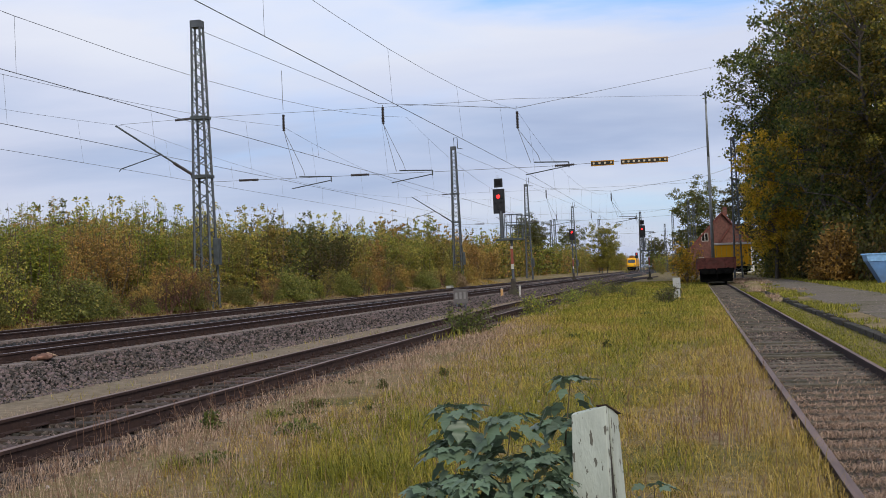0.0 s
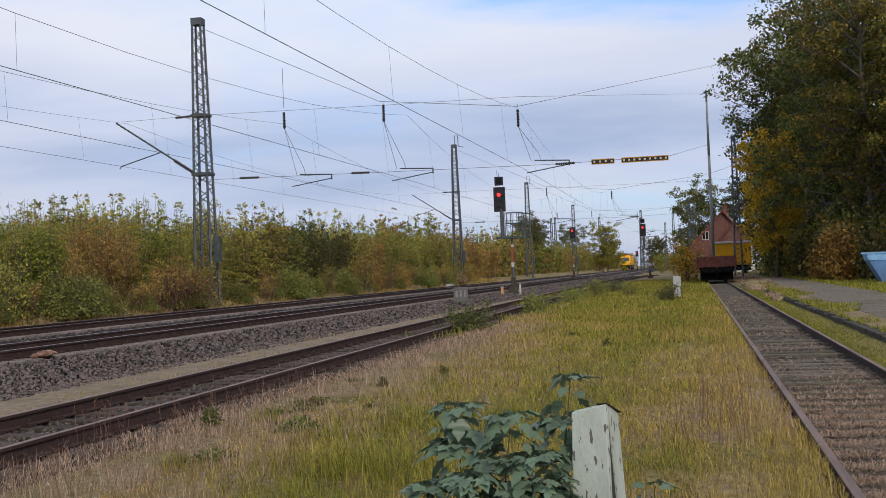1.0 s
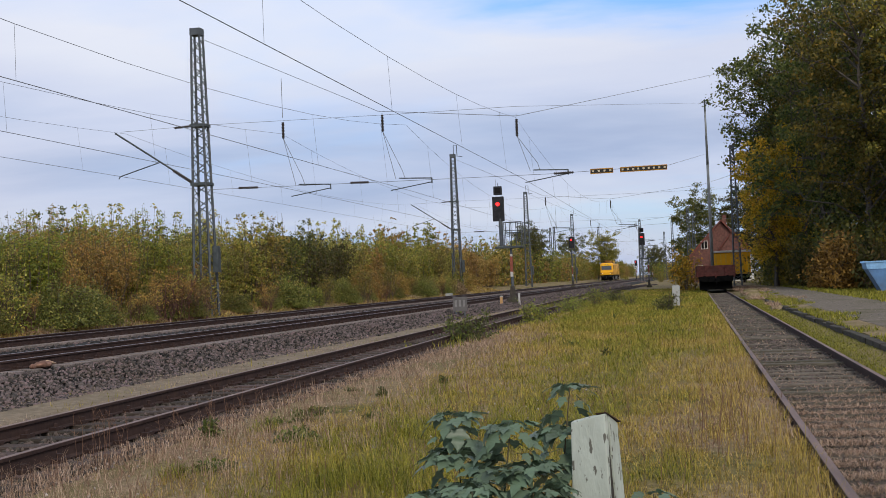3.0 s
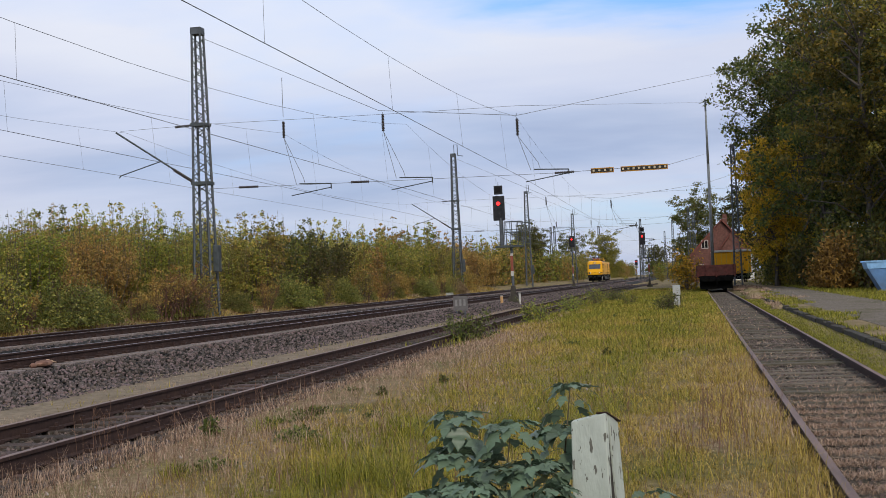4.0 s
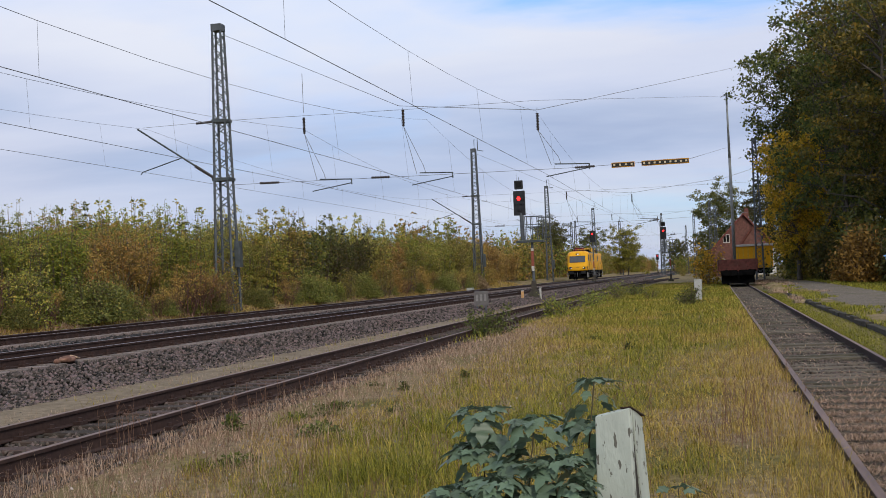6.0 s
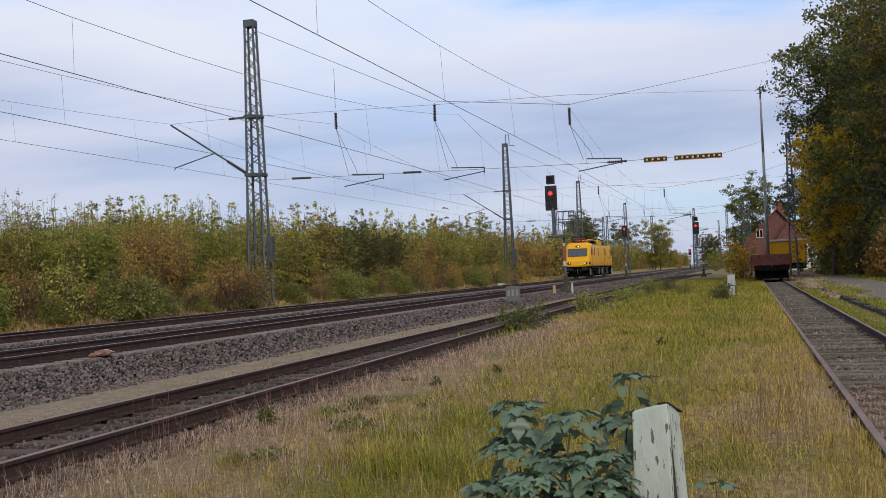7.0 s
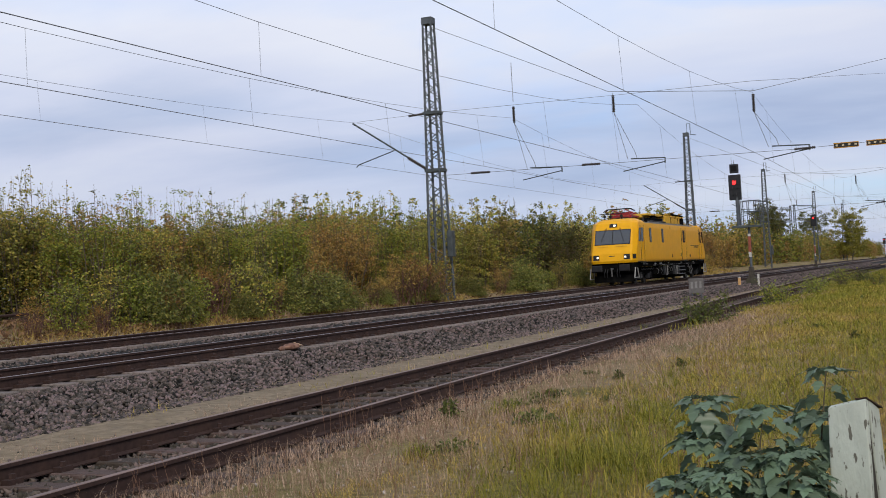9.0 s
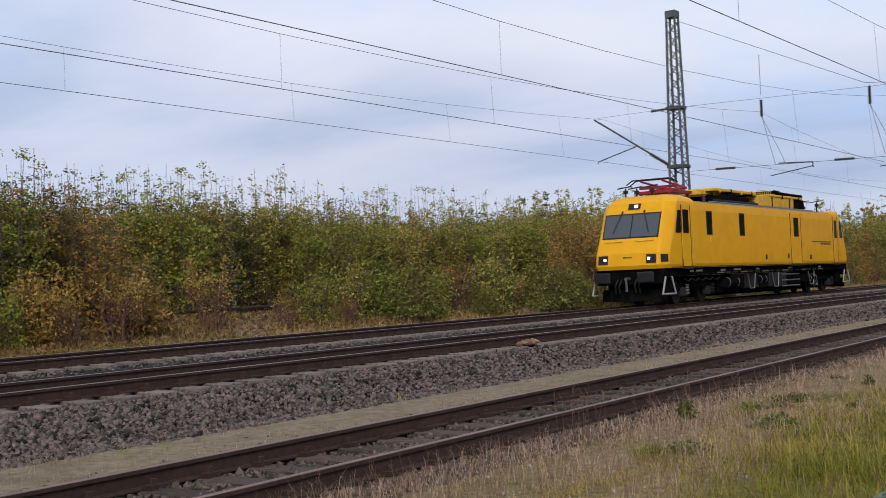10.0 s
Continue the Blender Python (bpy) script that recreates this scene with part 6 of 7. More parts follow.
    rng, p, h, w = field(8, 9000, (-5.95, -5.0), (3.5, 60), (0.03, 0.15), (-1.4, 9))
    dry.append((p, h, w, rng))
    rng, p, h, w = field(9, 4000, (-8.6, -5.6), (28, 130), (0.1, 0.3))
    s = patch_noise(p, 0.35, 6.0) > 0.0
    green.append((p[s], h[s], w[s], rng))
    rng, p, h, w = field(31, 5000, (-10.2, -7.9), (6, 60), (0.06, 0.2))
    s = (patch_noise(p, 0.9, 11.0) > 0.3) & (p[:, 0] < np.array([siding_x(y) - 1.1 for y in p[:, 1]]))
    green.append((p[s], h[s], w[s], rng, 1.5))
    # tussocks: tall clumps
    rng = np.random.default_rng(12)
    cl = [(-2.9, 9.2, 0.55, 420, 0.36), (-3.3, 9.9, 0.5, 380, 0.36), (-2.5, 9.6, 0.5, 360, 0.34), (-3.6, 11.2, 0.45, 240, 0.3), (-2.2, 8.8, 0.5, 300, 0.34), (-3.0, 12.2, 0.5, 260, 0.3), (-1.6, 9.4, 0.5, 220, 0.3), (-2.0, 13.0, 0.5, 220, 0.3), (-1.55, 6.4, 0.5, 260, 0.3), (-1.9, 5.6, 0.45, 260, 0.34), (-2.3, 6.3, 0.4, 180, 0.3), (-4.86, 12.8, 0.25, 110, 0.3), (-4.5, 9.7, 0.22, 120, 0.25), (-0.9, 4.6, 0.35, 200, 0.3), (-3.6, 11.5, 0.2, 70, 0.25), (0.15, 5.2, 0.4, 150, 0.28), (-4.1, 15.5, 0.25, 90, 0.3)]
    for cx, cy, cr, n, hh in cl:
        q = rng.normal(0, 1, (n, 3)) * np.array([cr * 0.5, cr * 0.5, 0]) + np.array([cx, cy, -0.02])
        (green if rng.uniform() < 0.6 else yellow).append((q, rng.uniform(0.4, 1.1, n) * hh * 0.85, np.full(n, 0.0028), rng, 1.5))
    grow("green_grass", "tall green meadow grass between the tracks", green, G_GREEN)
    grow("yellow_grass", "yellowing meadow grass between the tracks", yellow, G_YELLOW)
    grow("ochre_grass", "ochre and straw-coloured meadow grass by the yard rail", ochre, G_OCHRE)
    grow("dry_grass", "short dry reddish grass on sandy soil", dry, G_DRY)
    # dead stalks
    lines = []
    rnd = random.Random(3)
    groups = [(0.08, 10.8, 0.16, 26), (0.3, 12.5, 0.2, 14), (-5.5, 10.2, 0.2, 12), (-5.0, 12.0, 0.3, 14), (-4.9, 13.6, 0.25, 12)]
    spots = [(cx + rnd.gauss(0, cr), cy + rnd.gauss(0, cr), rnd.uniform(0.3, 0.62)) for cx, cy, cr, n in groups for _ in range(n)]
    for _ in range(420):
        y = 5.5 * math.exp(rnd.random() * 1.9)
        spots.append((rnd.uniform(max(-5.6, -1.3 * y), min(0.85, 0.16 * y)), y, rnd.uniform(0.18, 0.45)))
    for x, y, z in spots:
        dx, dy = rnd.uniform(-0.1, 0.1), rnd.uniform(-0.1, 0.1)
        lines.append(((x, y, -0.02), (x + dx, y + dy, z), 0.0025, 0.0015))
        for k in range(3):
            u = rnd.uniform(0.5, 1)
            a = (x + dx * u, y + dy * u, z * u)
            lines.append((a, (a[0] + rnd.uniform(-0.06, 0.06), a[1], a[2] + rnd.uniform(0.03, 0.1)), 0.0018, 0.001))
    tagged(new("dead_stalks", stems_mesh(lines, "dead_stalks", mat("dead_stalk", (0.2, 0.11, 0.07), 0.9), 3)), "thin reddish brown dead weed stalks", "weeds", kind="stuff")


build_grass()


# ---------------------------------------------------------------- loose stones
def stones(name, label, n, xr, yr, height_at, size, seed, m, power=1.0):
    rng = np.random.default_rng(seed)
    u = rng.uniform(0, 1, n)
    y = yr[0] * np.exp(u * math.log(yr[1] / yr[0])) if power else yr[0] + (yr[1] - yr[0]) * u
    x = rng.uniform(*xr, n)
    c = np.stack([x, y, height_at(x, y)], 1)
    base = np.array([(1, 0, 0), (-1, 0, 0), (0, 1, 0), (0, -1, 0), (0, 0, 1), (0, 0, -1)], float)
    faces = np.array([(0, 2, 4), (2, 1, 4), (1, 3, 4), (3, 0, 4), (2, 0, 5), (1, 2, 5), (3, 1, 5), (0, 3, 5)])
    s = rng.uniform(0.55, 1.3, (n, 1, 1)) * size * (1 + np.maximum(0, y - 25) * 0.012)[:, None, None]
    v = base[None] * rng.uniform(0.6, 1.2, (n, 6, 1)) * s * rng.uniform(0.6, 1.2, (n, 1, 3))
    v += rng.normal(0, 0.18, (n, 6, 3)) * s
    q = rng.normal(size=(n, 4))
    q /= np.linalg.norm(q, axis=1)[:, None]
    w, a, b, d = q.T
    R = np.stack([np.stack([1 - 2 * (b * b + d * d), 2 * (a * b - d * w), 2 * (a * d + b * w)], 1),
                  np.stack([2 * (a * b + d * w), 1 - 2 * (a * a + d * d), 2 * (b * d - a * w)], 1),
                  np.stack([2 * (a * d - b * w), 2 * (b * d + a * w), 1 - 2 * (a * a + b * b)], 1)], 1)
    v = np.einsum("nij,nkj->nki", R, v) + c[:, None, :]
    f = (np.arange(n)[:, None, None] * 6 + faces[None]).reshape(-1, 3)
    tagged(new(name, soup(name, v.reshape(-1, 3), f, m)), label, "stones", kind="stuff")


TOP = MAIN_Z - 0.20


def shoulder(x, y):
    return np.interp(x, [-11.7, -11.55, -10.15], [TOP - 0.035, TOP - 0.012, 0.022])


stones("ballast_stones", "coarse dark grey ballast stones on the bank", 42000, (-12.1, -9.75), (6.0, 190.0), shoulder, 0.045, 1, STONE)
stones("ballast_stones", "coarse ballast stones between the main rails", 13000, (-17.0, -11.9), (7.0, 170.0), lambda x, y: np.interp(x, [-17.2, -16.1, -15.3], [TOP, TOP - 0.13, TOP]) - 0.03, 0.034, 2, STONE)
stones("ballast_stones", "coarse ballast stones of the far main track", 10000, (-22.4, -17.0), (9.0, 170.0), lambda x, y: np.full_like(x, TOP - 0.03), 0.036, 3, STONE)
OLD_STONE = mat("old_stone", (0.092, 0.073, 0.059), 0.95, vary=0.3, scale=20, random_island=0.65)
stones("gravel_stones", "old brown gravel in the siding", 26000, (-8.9, -5.4), (4.5, 70.0), lambda x, y: -0.06 + 0.045 * np.abs(np.sin(x * 91.7 + y * 47.3)) ** 2, 0.04, 4, OLD_STONE)
stones("gravel_stones", "old grey gravel in the yard track", 16000, (0.95, 2.5), (7.0, 90.0), lambda x, y: np.full_like(x, -0.105), 0.03, 5, OLD_STONE)


stones("ballast_stones", "ballast stones strewn over the sandy strip", 1500, (-10.35, -8.2), (6.0, 60.0), lambda x, y: np.interp(x, [-10.3, -9.7, -8.8, -8.3], [0.04, 0.012, 0.012, 0.022]), 0.026, 6, STONE)
stones("road_gravel", "loose grit on the loading road", 5000, (4.3, 7.6), (16.0, 98.0), lambda x, y: np.interp(x, [4.35, 5.5, 7.55], [0.128, 0.147, 0.113]), 0.012, 7, mat("grit", (0.2, 0.175, 0.145), 0.95, vary=0.3, random_island=0.9))
PEBBLE = mat("pale_pebble", (0.33, 0.29, 0.25), 0.9, vary=0.25, scale=20, random_island=0.4)
stones("pebbles", "scattered pale pebbles on the sandy ground", 420, (-5.6, -1.5), (7.0, 30.0), lambda x, y: np.full_like(x, 0.005), 0.02, 8, PEBBLE)


# ---------------------------------------------------------------- saplings and post in the foreground
# the sky's pale sheen on the leaves is mixed into these tints
SAPLING = leaf_mat("sapling_leaf", [(0.0, (0.052, 0.092, 0.052)), (0.5, (0.121, 0.184, 0.110)), (0.93, (0.222, 0.291, 0.165)), (1.0, (0.424, 0.401, 0.091))], 0.36, 0.25)
SAPLING.node_tree.nodes["Hue/Saturation/Value"].inputs["Saturation"].default_value = 0.9
STALK = mat("sapling_stalk", (0.075, 0.06, 0.03), 0.7, vary=0.25, scale=20)


def lobed_leaf(seed):
    """A five-lobed maple leaf with a raised midrib and a stalk, tip along +y."""
    rnd = random.Random(seed)
    half = [(0.0, 0.0), (0.10, -0.07), (0.24, -0.04), (0.36, 0.02), (0.30, 0.12), (0.42, 0.24), (0.55, 0.40), (0.38, 0.42), (0.24, 0.44), (0.27, 0.58), (0.20, 0.72), (0.10, 0.86), (0.0, 1.02)]
    vs, fs = [], []
    sag = rnd.uniform(0.10, 0.22)
    n = len(half)
    def dz(u, v):
        return -sag * (u * u * 1.6 + max(0, v - 0.3) ** 2 * 0.9) + 0.02 * math.sin(v * 17 + u * 9)
    for u, v in half:
        vs.append((0, v if 0 < v < 1.02 else v, dz(0, v) - 0.02))
    for s in (1, -1):
        b = len(vs)
        for u, v in half:
            vs.append((s * u * rnd.uniform(0.93, 1.07), v, dz(u, v) + 0.015))
        for i in range(n - 1):
            q = (i, b + i, b + i + 1, i + 1)
            fs.append(q if s > 0 else q[::-1])
    k = len(vs)
    vs += [(-0.012, 0, -0.02), (0.012, 0, -0.02), (0.012, -0.75, -0.3), (-0.012, -0.75, -0.3), (0, 0, -0.045), (0, -0.75, -0.325)]
    fs += [(k, k + 1, k + 2, k + 3), (k + 1, k + 4, k + 5, k + 2), (k + 4, k, k + 3, k + 5)]
    me = bpy.data.meshes.new("leaf")
    me.from_pydata(vs, [], fs)
    me.materials.append(SAPLING)
    for p in me.polygons:
        p.use_smooth = True
    return me


LEAVES = [lobed_leaf(s) for s in range(5)]


def sapling(x, y, h, seed, n, spread, label, size=0.13, lean=(0, 0)):
    rnd = random.Random(seed)
    t = thing("maple_sapling", label, "sapling", "maple saplings", at=pose(x, y, -0.03))
    bm = B()
    p = Vector((0, 0, 0))
    nodes = [p]
    k = 6
    for i in range(k):
        q = Vector((lean[0] * (i + 1) / k + rnd.uniform(-0.015, 0.015), lean[1] * (i + 1) / k + rnd.uniform(-0.015, 0.015), h * (i + 1) / k))
        tube(bm, p, q, 0.0062 * (1 - i / 9), 0.0062 * (1 - (i + 1) / 9), 6)
        nodes.append(q)
        p = q
    bmesh.ops.remove_doubles(bm, verts=list(bm.verts), dist=0.0028)
    part("stem", bm, STALK, t, smooth=True)
    n = int(n * 6.2)
    tiers = max(4, int(h / 0.12))
    for i in range(n):
        u = 1 - (i / n) ** 1.05 * 0.72
        if i % 3:
            u = round(u * tiers) / tiers
        pos = nodes[-1] * u if u > 0.999 else Vector(nodes[min(k, int(u * k))]).lerp(nodes[min(k, int(u * k) + 1)], u * k % 1)
        ang = i * 2.4 + rnd.uniform(-0.5, 0.5)
        out = spread * (0.18 + 0.85 * (1 - u) ** 0.6) * rnd.uniform(0.45, 1.1) + 0.03
        s = size * (0.43 + 0.34 * (1 - u) ** 0.4) * rnd.uniform(0.55, 1.2)
        tilt = rnd.uniform(-38, -4) if i % 3 else rnd.uniform(-65, -30)
        ob = new("leaf", rnd.choice(LEAVES))
        ob.parent = t
        reach = pos + Vector((-math.sin(ang) * out, math.cos(ang) * out, out * rnd.uniform(-0.05, 0.2)))
        ob.matrix_basis = pose(*reach, tilt, rnd.uniform(-22, 22), math.degrees(ang)) @ Matrix.Diagonal((s, s, s, 1))
    return t


sapling(-0.425, 3.70, 1.29, 1, 34, 0.11, "young maple sapling with dark green lobed leaves", 0.115, (0.02, 0))
sapling(-0.74, 3.66, 1.21, 2, 48, 0.16, "young maple sapling with broad blue-green leaves", 0.125, (-0.02, 0.02))
sapling(-0.60, 3.56, 1.19, 3, 48, 0.16, "young maple sapling in a dense clump", 0.12, (0.02, 0))
sapling(-0.50, 3.50, 1.08, 4, 48, 0.16, "young maple sapling in a dense clump", 0.12)
sapling(-0.68, 3.44, 1.03, 5, 50, 0.17, "low maple sapling with some yellow leaves", 0.12)
sapling(-0.83, 3.55, 0.98, 6, 36, 0.16, "low maple sapling at the edge of the clump", 0.11)
sapling(-0.42, 3.45, 1.02, 7, 36, 0.12, "low maple sapling beside the post", 0.11)
sapling(-0.16, 3.9, 0.92, 8, 18, 0.12, "small maple sapling behind the post", 0.10)
sapling(-0.10, 3.65, 0.86, 9, 14, 0.12, "small maple sapling beside the post", 0.10)

OLD_PAINT = mat("peeling_paint", (0.40, 0.43, 0.37), 0.75, vary=0.16, scale=14, dirt=(0.085, 0.075, 0.055), dirt_amount=0.9, dirt_scale=75, edge=(0.6, 0.63), bump=0.18, bump_scale=90, stretch=(1, 1, 0.35))
# grained wood kept near black: its colour gives the open joint its shade
JOINT_SHADE_WOOD = mat("joint_shade_wood", (0.04, 0.035, 0.028), 0.9, vary=0.35, scale=12, stretch=(1, 1, 0.15), bump=0.6, bump_scale=30)


def front_post():
    """A slim tapering post of two boards with a sloping top and an open joint, filled by a near-black core."""
    t = thing("post", "weathered post with peeling pale green-white paint", "post", at=pose(-0.322, 3.6, 0, 0, 0, -13))
    bm = B()
    lo, hi = 0.068, 0.054
    vs = [(-lo - 0.012, -0.05, 0), (lo, -0.05, 0), (lo - 0.004, -0.018, 0), (-lo, -0.018, 0),
          (-hi, -0.043, 1.165), (hi, -0.043, 1.192), (hi, -0.015, 1.195), (-hi, -0.015, 1.168)]
    v = [bm.verts.new(p) for p in vs]
    for q in ((0, 3, 2, 1), (4, 5, 6, 7), (0, 1, 5, 4), (1, 2, 6, 5), (2, 3, 7, 6), (3, 0, 4, 7)):
        bm.faces.new([v[i] for i in q])
    bmesh.ops.bevel(bm, geom=list(bm.edges), offset=0.0035, segments=2, profile=0.5, affect="EDGES")
    part("front_board", bm, OLD_PAINT, t)
    bm = B()
    vs = [(lo - 0.026, 0.16, 0), (lo + 0.004, 0.16, 0), (lo + 0.006, 0.22, 0), (lo - 0.024, 0.22, 0),
          (hi - 0.028, -0.012, 1.188), (hi + 0.001, -0.012, 1.190), (hi + 0.003, 0.075, 1.150), (hi - 0.026, 0.075, 1.150)]
    v = [bm.verts.new(p) for p in vs]
    for q in ((0, 3, 2, 1), (4, 5, 6, 7), (0, 1, 5, 4), (1, 2, 6, 5), (2, 3, 7, 6), (3, 0, 4, 7)):
        bm.faces.new([v[i] for i in q])
    bmesh.ops.bevel(bm, geom=list(bm.edges), offset=0.003, segments=2, profile=0.5, affect="EDGES")
    part("side_board", bm, OLD_PAINT, t)
    bm = B()
    vs = [(-0.045, -0.017, 0), (lo - 0.006, -0.017, 0), (lo - 0.006, 0.12, 0), (-0.045, 0.12, 0),
          (-0.04, -0.014, 1.16), (hi - 0.005, -0.014, 1.18), (hi - 0.005, 0.05, 1.14), (-0.04, 0.05, 1.14)]
    v = [bm.verts.new(p) for p in vs]
    for q in ((0, 3, 2, 1), (4, 5, 6, 7), (0, 1, 5, 4), (1, 2, 6, 5), (2, 3, 7, 6), (3, 0, 4, 7)):
        bm.faces.new([v[i] for i in q])
    part("core", bm, JOINT_SHADE_WOOD, t)
    bm = B()
    vs = [(hi - 0.03, -0.04, 1.191), (hi + 0.004, -0.04, 1.194), (hi + 0.012, 0.08, 1.152), (hi - 0.03, 0.08, 1.152)]
    v = [bm.verts.new(p) for p in vs] + [bm.verts.new((p[0], p[1], p[2] + 0.003)) for p in vs]
    for q in ((0, 3, 2, 1), (4, 5, 6, 7), (0, 1, 5, 4), (1, 2, 6, 5), (2, 3, 7, 6), (3, 0, 4, 7)):
        bm.faces.new([v[i] for i in q])
    part("top_edge", bm, RUST, t, "thin rusty brown top edge")


front_post()

# leafy weeds beside the siding
rosettes = [make_dome(73, 0.13, 0.26, LEAF_WEED, "low dark green weed in the dry grass", 400, 0.03, "weeds"),
            make_dome(74, 0.22, 0.12, LEAF_WEED, "small upright dark green weed in the grass", 300, 0.03, "weeds")]
plant_copies(rosettes, [(-4.62, 10.0, 0), (-4.35, 10.1, 0), (-4.99, 13.5, 0), (-4.7, 13.7, 0), (-4.8, 14.4, 0), (-5.4, 12.5, 1), (-4.5, 16.6, 1), (-3.9, 14.0, 0), (-5.2, 17.5, 0), (-4.0, 18.5, 1), (-4.2, 12.0, 0), (-1.8, 24.0, 1), (-2.9, 28.0, 0), (-0.6, 33.0, 0), (-1.6, 40.0, 0), (-3.0, 45.0, 1)], (0.7, 1.2), random.Random(14))
weeds = [make_bush(71, 0.7, 0.7, 0, LEAF_GREEN, "low green bramble beside the siding", 420, 0.075, 0.1, 0.0, "brambles", "bramble"),
         make_bush(72, 0.8, 0.8, 0, LEAF_WEED, "leafy dark green bramble beside the siding", 620, 0.08, 0.1, 0.0, "brambles", "bramble")]
plant_copies(weeds, [(-6.05, 31.6, 1), (-6.3, 32.2, 1), (-5.9, 44.5, 0), (-6.2, 45.5, 0), (-5.6, 54.0, 0), (-5.8, 55.5, 0), (-6.1, 62, 0), (-6.0, 72, 0), (-6.1, 80, 0), (-5.4, 66, 0), (-4.9, 75, 1), (-1.2, 52, 1), (-1.0, 60, 0), (-3.5, 64, 0)], (0.6, 0.95), random.Random(9))


# ---------------------------------------------------------------- yard: wagon, skip, house, parked machine
WAGON_RED = mat("wagon_red", (0.07, 0.02, 0.016), 0.85, vary=0.45, scale=4, dirt=(0.035, 0.02, 0.016), dirt_amount=0.8, dirt_scale=2)


def wagon():
    t = thing("flat_wagon", "rusty red low-sided railway wagon standing on the yard track", "wagon", at=pose(YARD_X - 0.05, 95, YARD_Z))
    # solid near-black block closes the open underside of the wagon
    bm = B()
    box(bm, -1.25, 1.25, 0.9, 11.9, 0.16, 1.04, 0.02)
    part("underframe", bm, UNDER, t, "dark block filling the space below the floor")
    bm = B()
    box(bm, -1.4, 1.4, 0.4, 12.4, 1.05, 1.25, 0.02)
    part("floor", bm, UNDER, t)
    bm = B()
    box(bm, -1.52, 1.52, 0.3, 0.38, 1.2, 2.05, 0.015)
    e = part("end_wall", bm, WAGON_RED, t)
    for x in (-1.4, -0.75, 0.0, 0.75, 1.4):
        bm = B()
        box(bm, x - 0.05, x + 0.05, 0.22, 0.31, 1.1, 2.05)
        part("stanchion", bm, WAGON_RED, e)
    for s in (-1, 1):
        for k in range(4):
            bm = B()
            box(bm, s * 1.5 - 0.03, s * 1.5 + 0.03, 0.42 + k * 3.0, 3.36 + k * 3.0, 1.22, 2.0 + 0.02 * (k % 2), 0.01)
            part("side_flap", bm, WAGON_RED, t)
        bm = B()
        tube(bm, (s * 0.87, 0.35, 1.02), (s * 0.87, -0.2, 1.02), 0.1, n=10)
        tube(bm, (s * 0.87, -0.2, 1.02), (s * 0.87, -0.26, 1.02), 0.23, n=16)
        part("buffer", bm, UNDER, t)
        for yc in (2.6, 4.4, 9.4, 11.0):
            bm = B()
            tube(bm, (s * 0.68, yc, 0.46), (s * 0.82, yc, 0.46), 0.46, n=20)
            part("wheel", bm, WHEEL_STEEL, t)
            bm = B()
            box(bm, s * 1.0 - 0.1, s * 1.0 + 0.1, yc - 0.5, yc + 0.5, 0.45, 0.95, 0.02)
            part("axle_guard", bm, UNDER, t)
    bm = B()
    box(bm, -1.3, 1.3, 0.3, 0.55, 0.75, 1.22, 0.02)
    part("headstock", bm, UNDER, t)
    bm = B()
    tube(bm, (0, 0.3, 1.0), (0, 0.02, 0.95), 0.05, n=8)
    tube(bm, (0, 0.05, 0.97), (0.02, 0.08, 0.5), 0.04, n=8)
    part("coupling", bm, UNDER, t)


wagon()
SKIP_BLUE = mat("skip_blue", (0.09, 0.19, 0.36), 0.6, vary=0.15, dirt=(0.06, 0.07, 0.08), dirt_amount=0.6, dirt_scale=1.5)
SKIP_LIGHT = mat("skip_light_blue", (0.2, 0.38, 0.6), 0.6, vary=0.15, dirt=(0.12, 0.2, 0.3))


def skip():
    t = thing("skip", "blue steel waste skip standing on the grass by the wood", "container", at=pose(10.0, 74.0, 0.02))
    bm = B()
    prism(bm, [(0.75, 0.0), (3.6, 0.0), (4.4, 1.35), (0.0, 1.35)], "y", -0.9, 0.9)
    part("tub", bm, SKIP_BLUE, t)
    bm = B()
    prism(bm, [(-0.03, 1.35), (4.43, 1.35), (4.52, 1.75), (-0.12, 1.75)], "y", -0.95, 0.95)
    part("upper_band", bm, SKIP_LIGHT, t)
    bm = B()
    for y0 in (-1.0, 0.92):
        box(bm, -0.18, 4.58, y0, y0 + 0.08, 1.72, 1.82, 0.01)
    part("rim", bm, SKIP_LIGHT, t)
    for x in (1.2, 2.1, 3.0):
        bm = B()
        box(bm, x - 0.05, x + 0.05, -1.0, -0.9, 0.02, 1.35, 0.01)
        part("rib", bm, SKIP_BLUE, t)


skip()
TILE_RED = mat("roof_tile_red", (0.17, 0.055, 0.04), 0.85, vary=0.35, scale=2.5, dirt=(0.12, 0.05, 0.04), dirt_scale=0.5, bump=0.6, bump_scale=8)
PLASTER = mat("house_plaster", (0.55, 0.52, 0.46), 0.9, vary=0.1, dirt=(0.35, 0.32, 0.27), dirt_scale=0.6)
BRICK = mat("house_brick", (0.13, 0.058, 0.045), 0.9, vary=0.35, scale=3, dirt=(0.15, 0.08, 0.06))


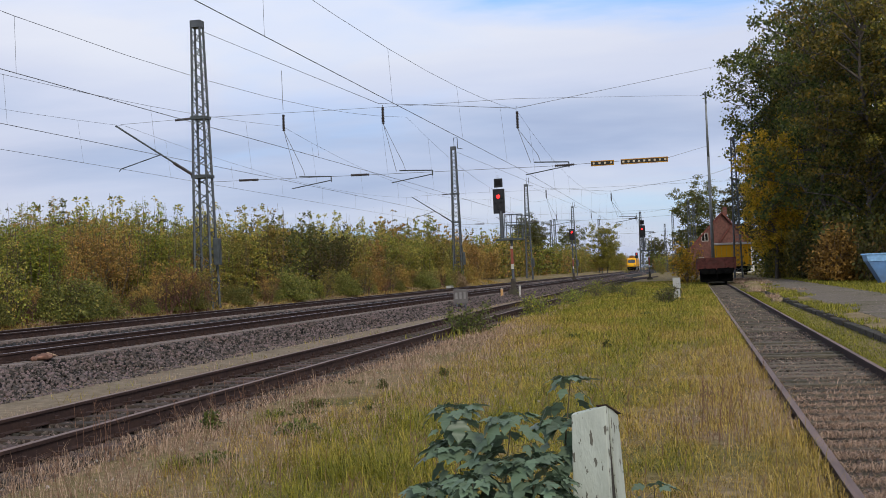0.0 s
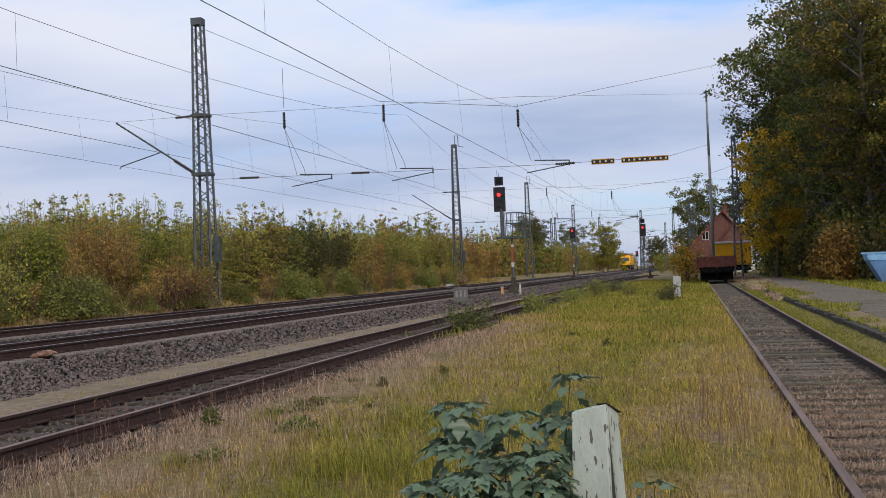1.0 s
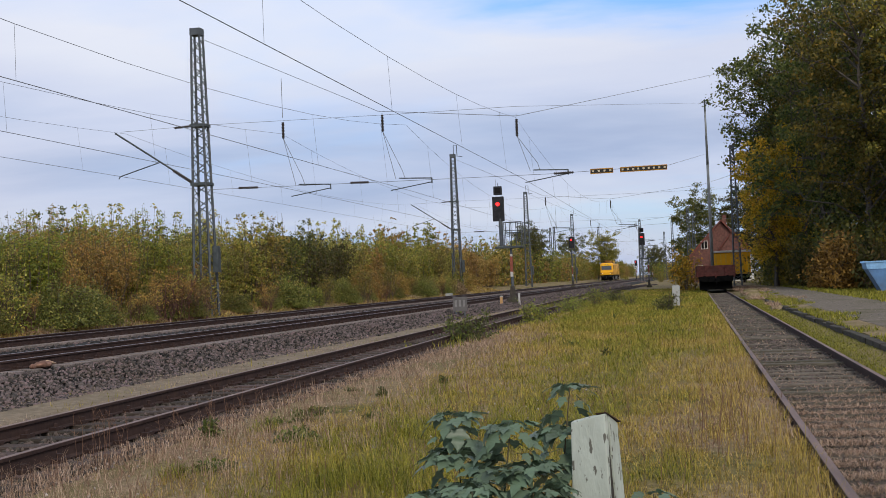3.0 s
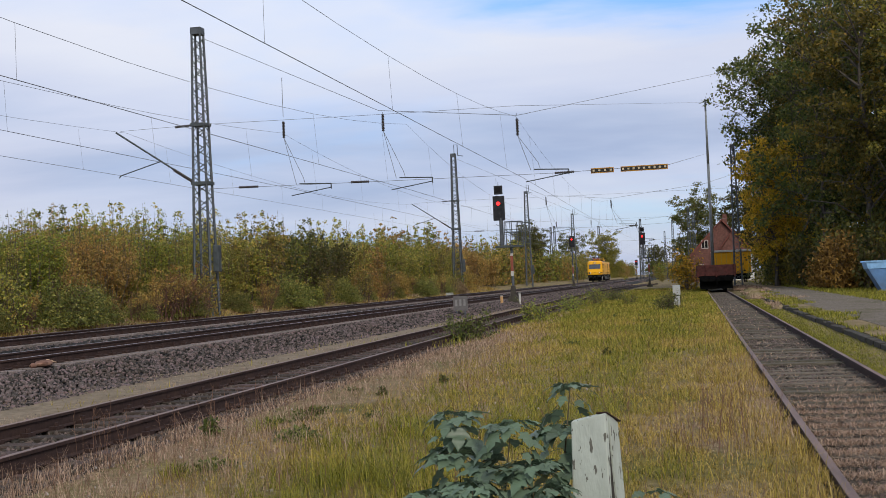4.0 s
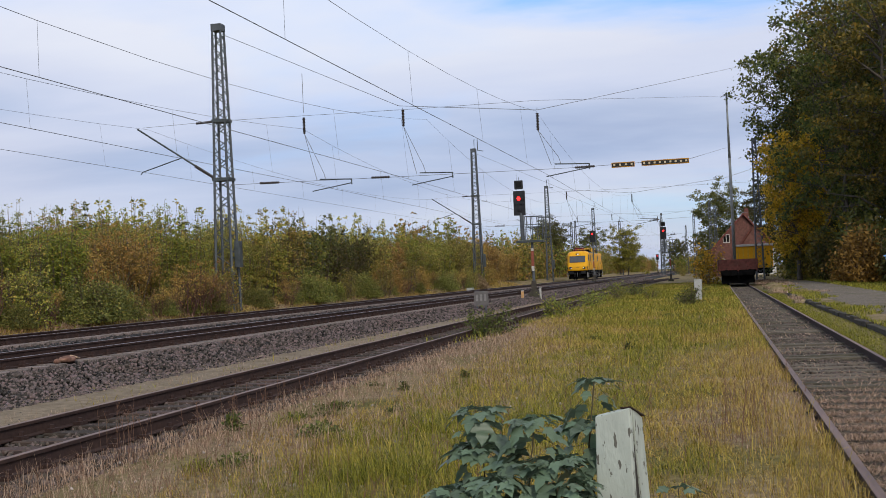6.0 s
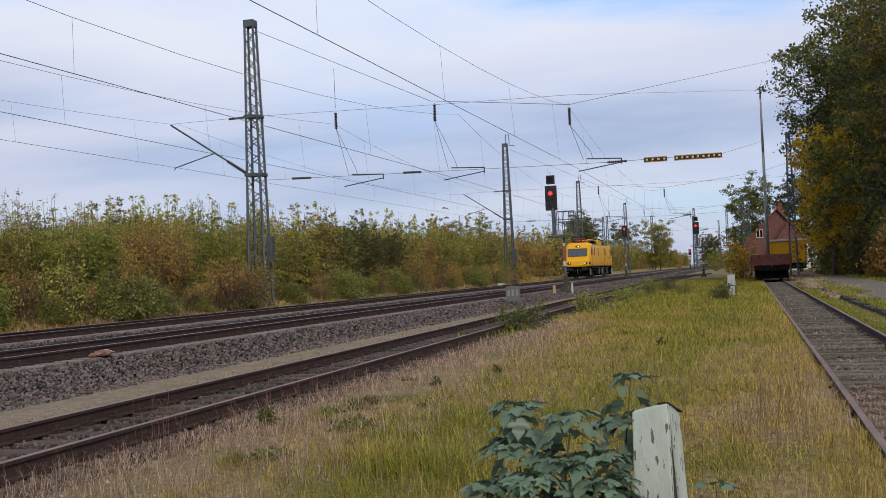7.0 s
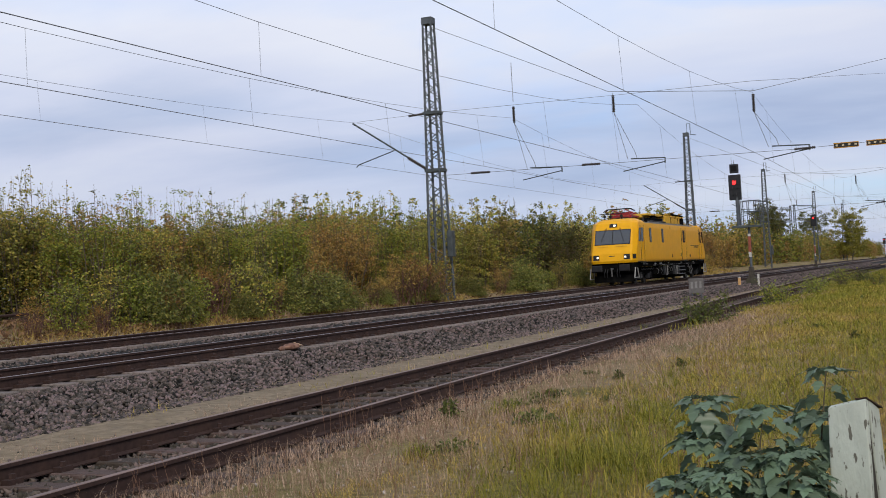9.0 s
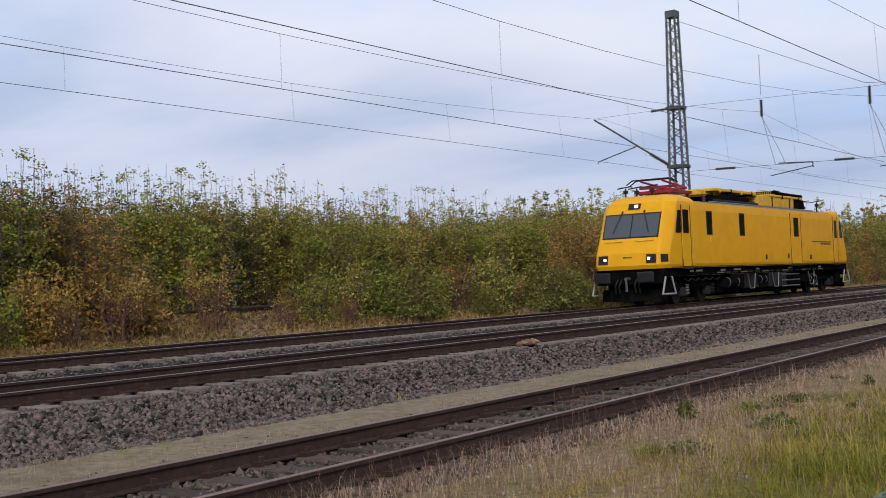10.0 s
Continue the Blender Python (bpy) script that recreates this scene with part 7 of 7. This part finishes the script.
def station_house():
    t = thing("house", "old station house with a red tiled gable roof", "house", at=pose(0, 200, 0))
    bm = B()
    box(bm, -0.6, 9.6, 0, 12, -0.1, 4.2)
    part("wall", bm, BRICK, t)
    bm = B()
    prism(bm, [(-0.6, 4.2), (9.6, 4.2), (4.7, 9.7)], "y", 0.02, 0.3)
    part("gable", bm, BRICK, t, "red brick gable wall")
    for pts in (([(-1.3, 3.7), (-1.1, 3.5), (4.75, 9.9), (4.75, 10.2)]), ([(10.4, 3.7), (10.2, 3.5), (4.75, 9.9), (4.75, 10.2)])):
        bm = B()
        prism(bm, pts, "y", -0.5, 12.5)
        part("roof", bm, TILE_RED, t)
    bm = B()
    prism(bm, [(3.8, 4.2), (9.8, 4.2), (6.4, 7.9)], "y", -2.2, 0.0)
    wing = part("wing", bm, BRICK, t, "brick gabled wing")
    for pts in (([(3.3, 4.0), (3.3, 3.8), (6.4, 8.0), (6.4, 8.25)]), ([(10.4, 4.0), (10.4, 3.8), (6.4, 8.0), (6.4, 8.25)])):
        bm = B()
        prism(bm, pts, "y", -2.6, 0.5)
        part("wing_roof", bm, TILE_RED, wing)
    bm = B()
    box(bm, 4.0, 9.6, -2.0, 0.0, -0.1, 4.2)
    part("wing_wall", bm, PLASTER, wing)
    bm = B()
    box(bm, 5.0, 5.7, 2.0, 2.7, 9.0, 11.0)
    part("chimney", bm, BRICK, t)
    for x, z, y in ((1.9, 5.4, 0.0), (1.0, 1.4, 0.0), (5.2, 1.4, -2.0), (7.6, 1.4, -2.0)):
        bm = B()
        box(bm, x - 0.55, x + 0.55, y - 0.06, y + 0.02, z, z + 1.4)
        wn = part("window", bm, WHITE_PAINT, t)
        for o in (-0.26, 0.26):
            bm = B()
            box(bm, x + o - 0.2, x + o + 0.2, y - 0.075, y - 0.06, z + 0.1, z + 1.3)
            part("pane", bm, GLASS_DARK, wn)


station_house()


def parked_machine():
    t = thing("track_machine", "parked yellow track maintenance machine behind the wagon", "rail vehicle", at=pose(0, 150, 0))
    bm = B()
    box(bm, 2.4, 6.9, 0, 9, 1.2, 3.9, 0.15)
    part("body", bm, YELLOW_TRAIN, t)
    bm = B()
    box(bm, 2.6, 6.7, 0.1, 8.9, 0.5, 1.2, 0.05)
    part("chassis", bm, UNDER, t)
    bm = B()
    box(bm, 2.2, 7.1, -0.2, 9.2, 3.9, 4.15, 0.05)
    part("roof", bm, PLASTER, t, "pale roof")
    for x in (2.75, 3.35, 3.95, 4.6, 5.25, 5.95, 6.6):
        bm = B()
        box(bm, x - 0.06, x + 0.06, -0.06, 0.0, 1.25, 3.85)
        part("rib", bm, PLATFORM_YELLOW, t)
    for x in (3.0, 6.2):
        for y in (1.5, 7.5):
            bm = B()
            tube(bm, (x, y, 0.4), (x + 0.2, y, 0.4), 0.42, n=18)
            part("wheel", bm, WHEEL_STEEL, t)


parked_machine()


def earth_pile(x, y, r, h, seed):
    bm = B()
    bmesh.ops.create_icosphere(bm, subdivisions=3, radius=1.0)
    for v in bm.verts:
        k = 1 + 0.25 * noise.noise(v.co * 2.3 + Vector((seed, 0, 0)))
        v.co = Vector((v.co.x * r * k, v.co.y * r * 1.6 * k, v.co.z * h * k))
    ob = tagged(new("earth_pile", done(bm, "earth_pile", SOIL, True)), "low pile of dark earth and dry weeds beside the rails", "earth pile", "earth piles")
    ob.matrix_basis = pose(x, y, -0.05)


earth_pile(3.25, 68, 0.55, 0.45, 1)
earth_pile(3.6, 80, 0.7, 0.4, 2)
earth_pile(3.3, 50, 0.35, 0.18, 3)


# ---------------------------------------------------------------- what moves
TRAIN_Y = [(0.0, 376.0), (1.0, 340.0), (2.5, 287.0), (4.5, 219.5), (5.5, 186.0), (7.0, 137.5), (7.5, 121.0), (8.0, 104.7), (8.5, 88.4), (9.0, 72.2), (9.5, 56.1), (10.0, 40.3)]


def motions():
    walk(TRAIN, [(t, pose(FAR_X, y, MAIN_Z)) for t, y in TRAIN_Y])


motions()
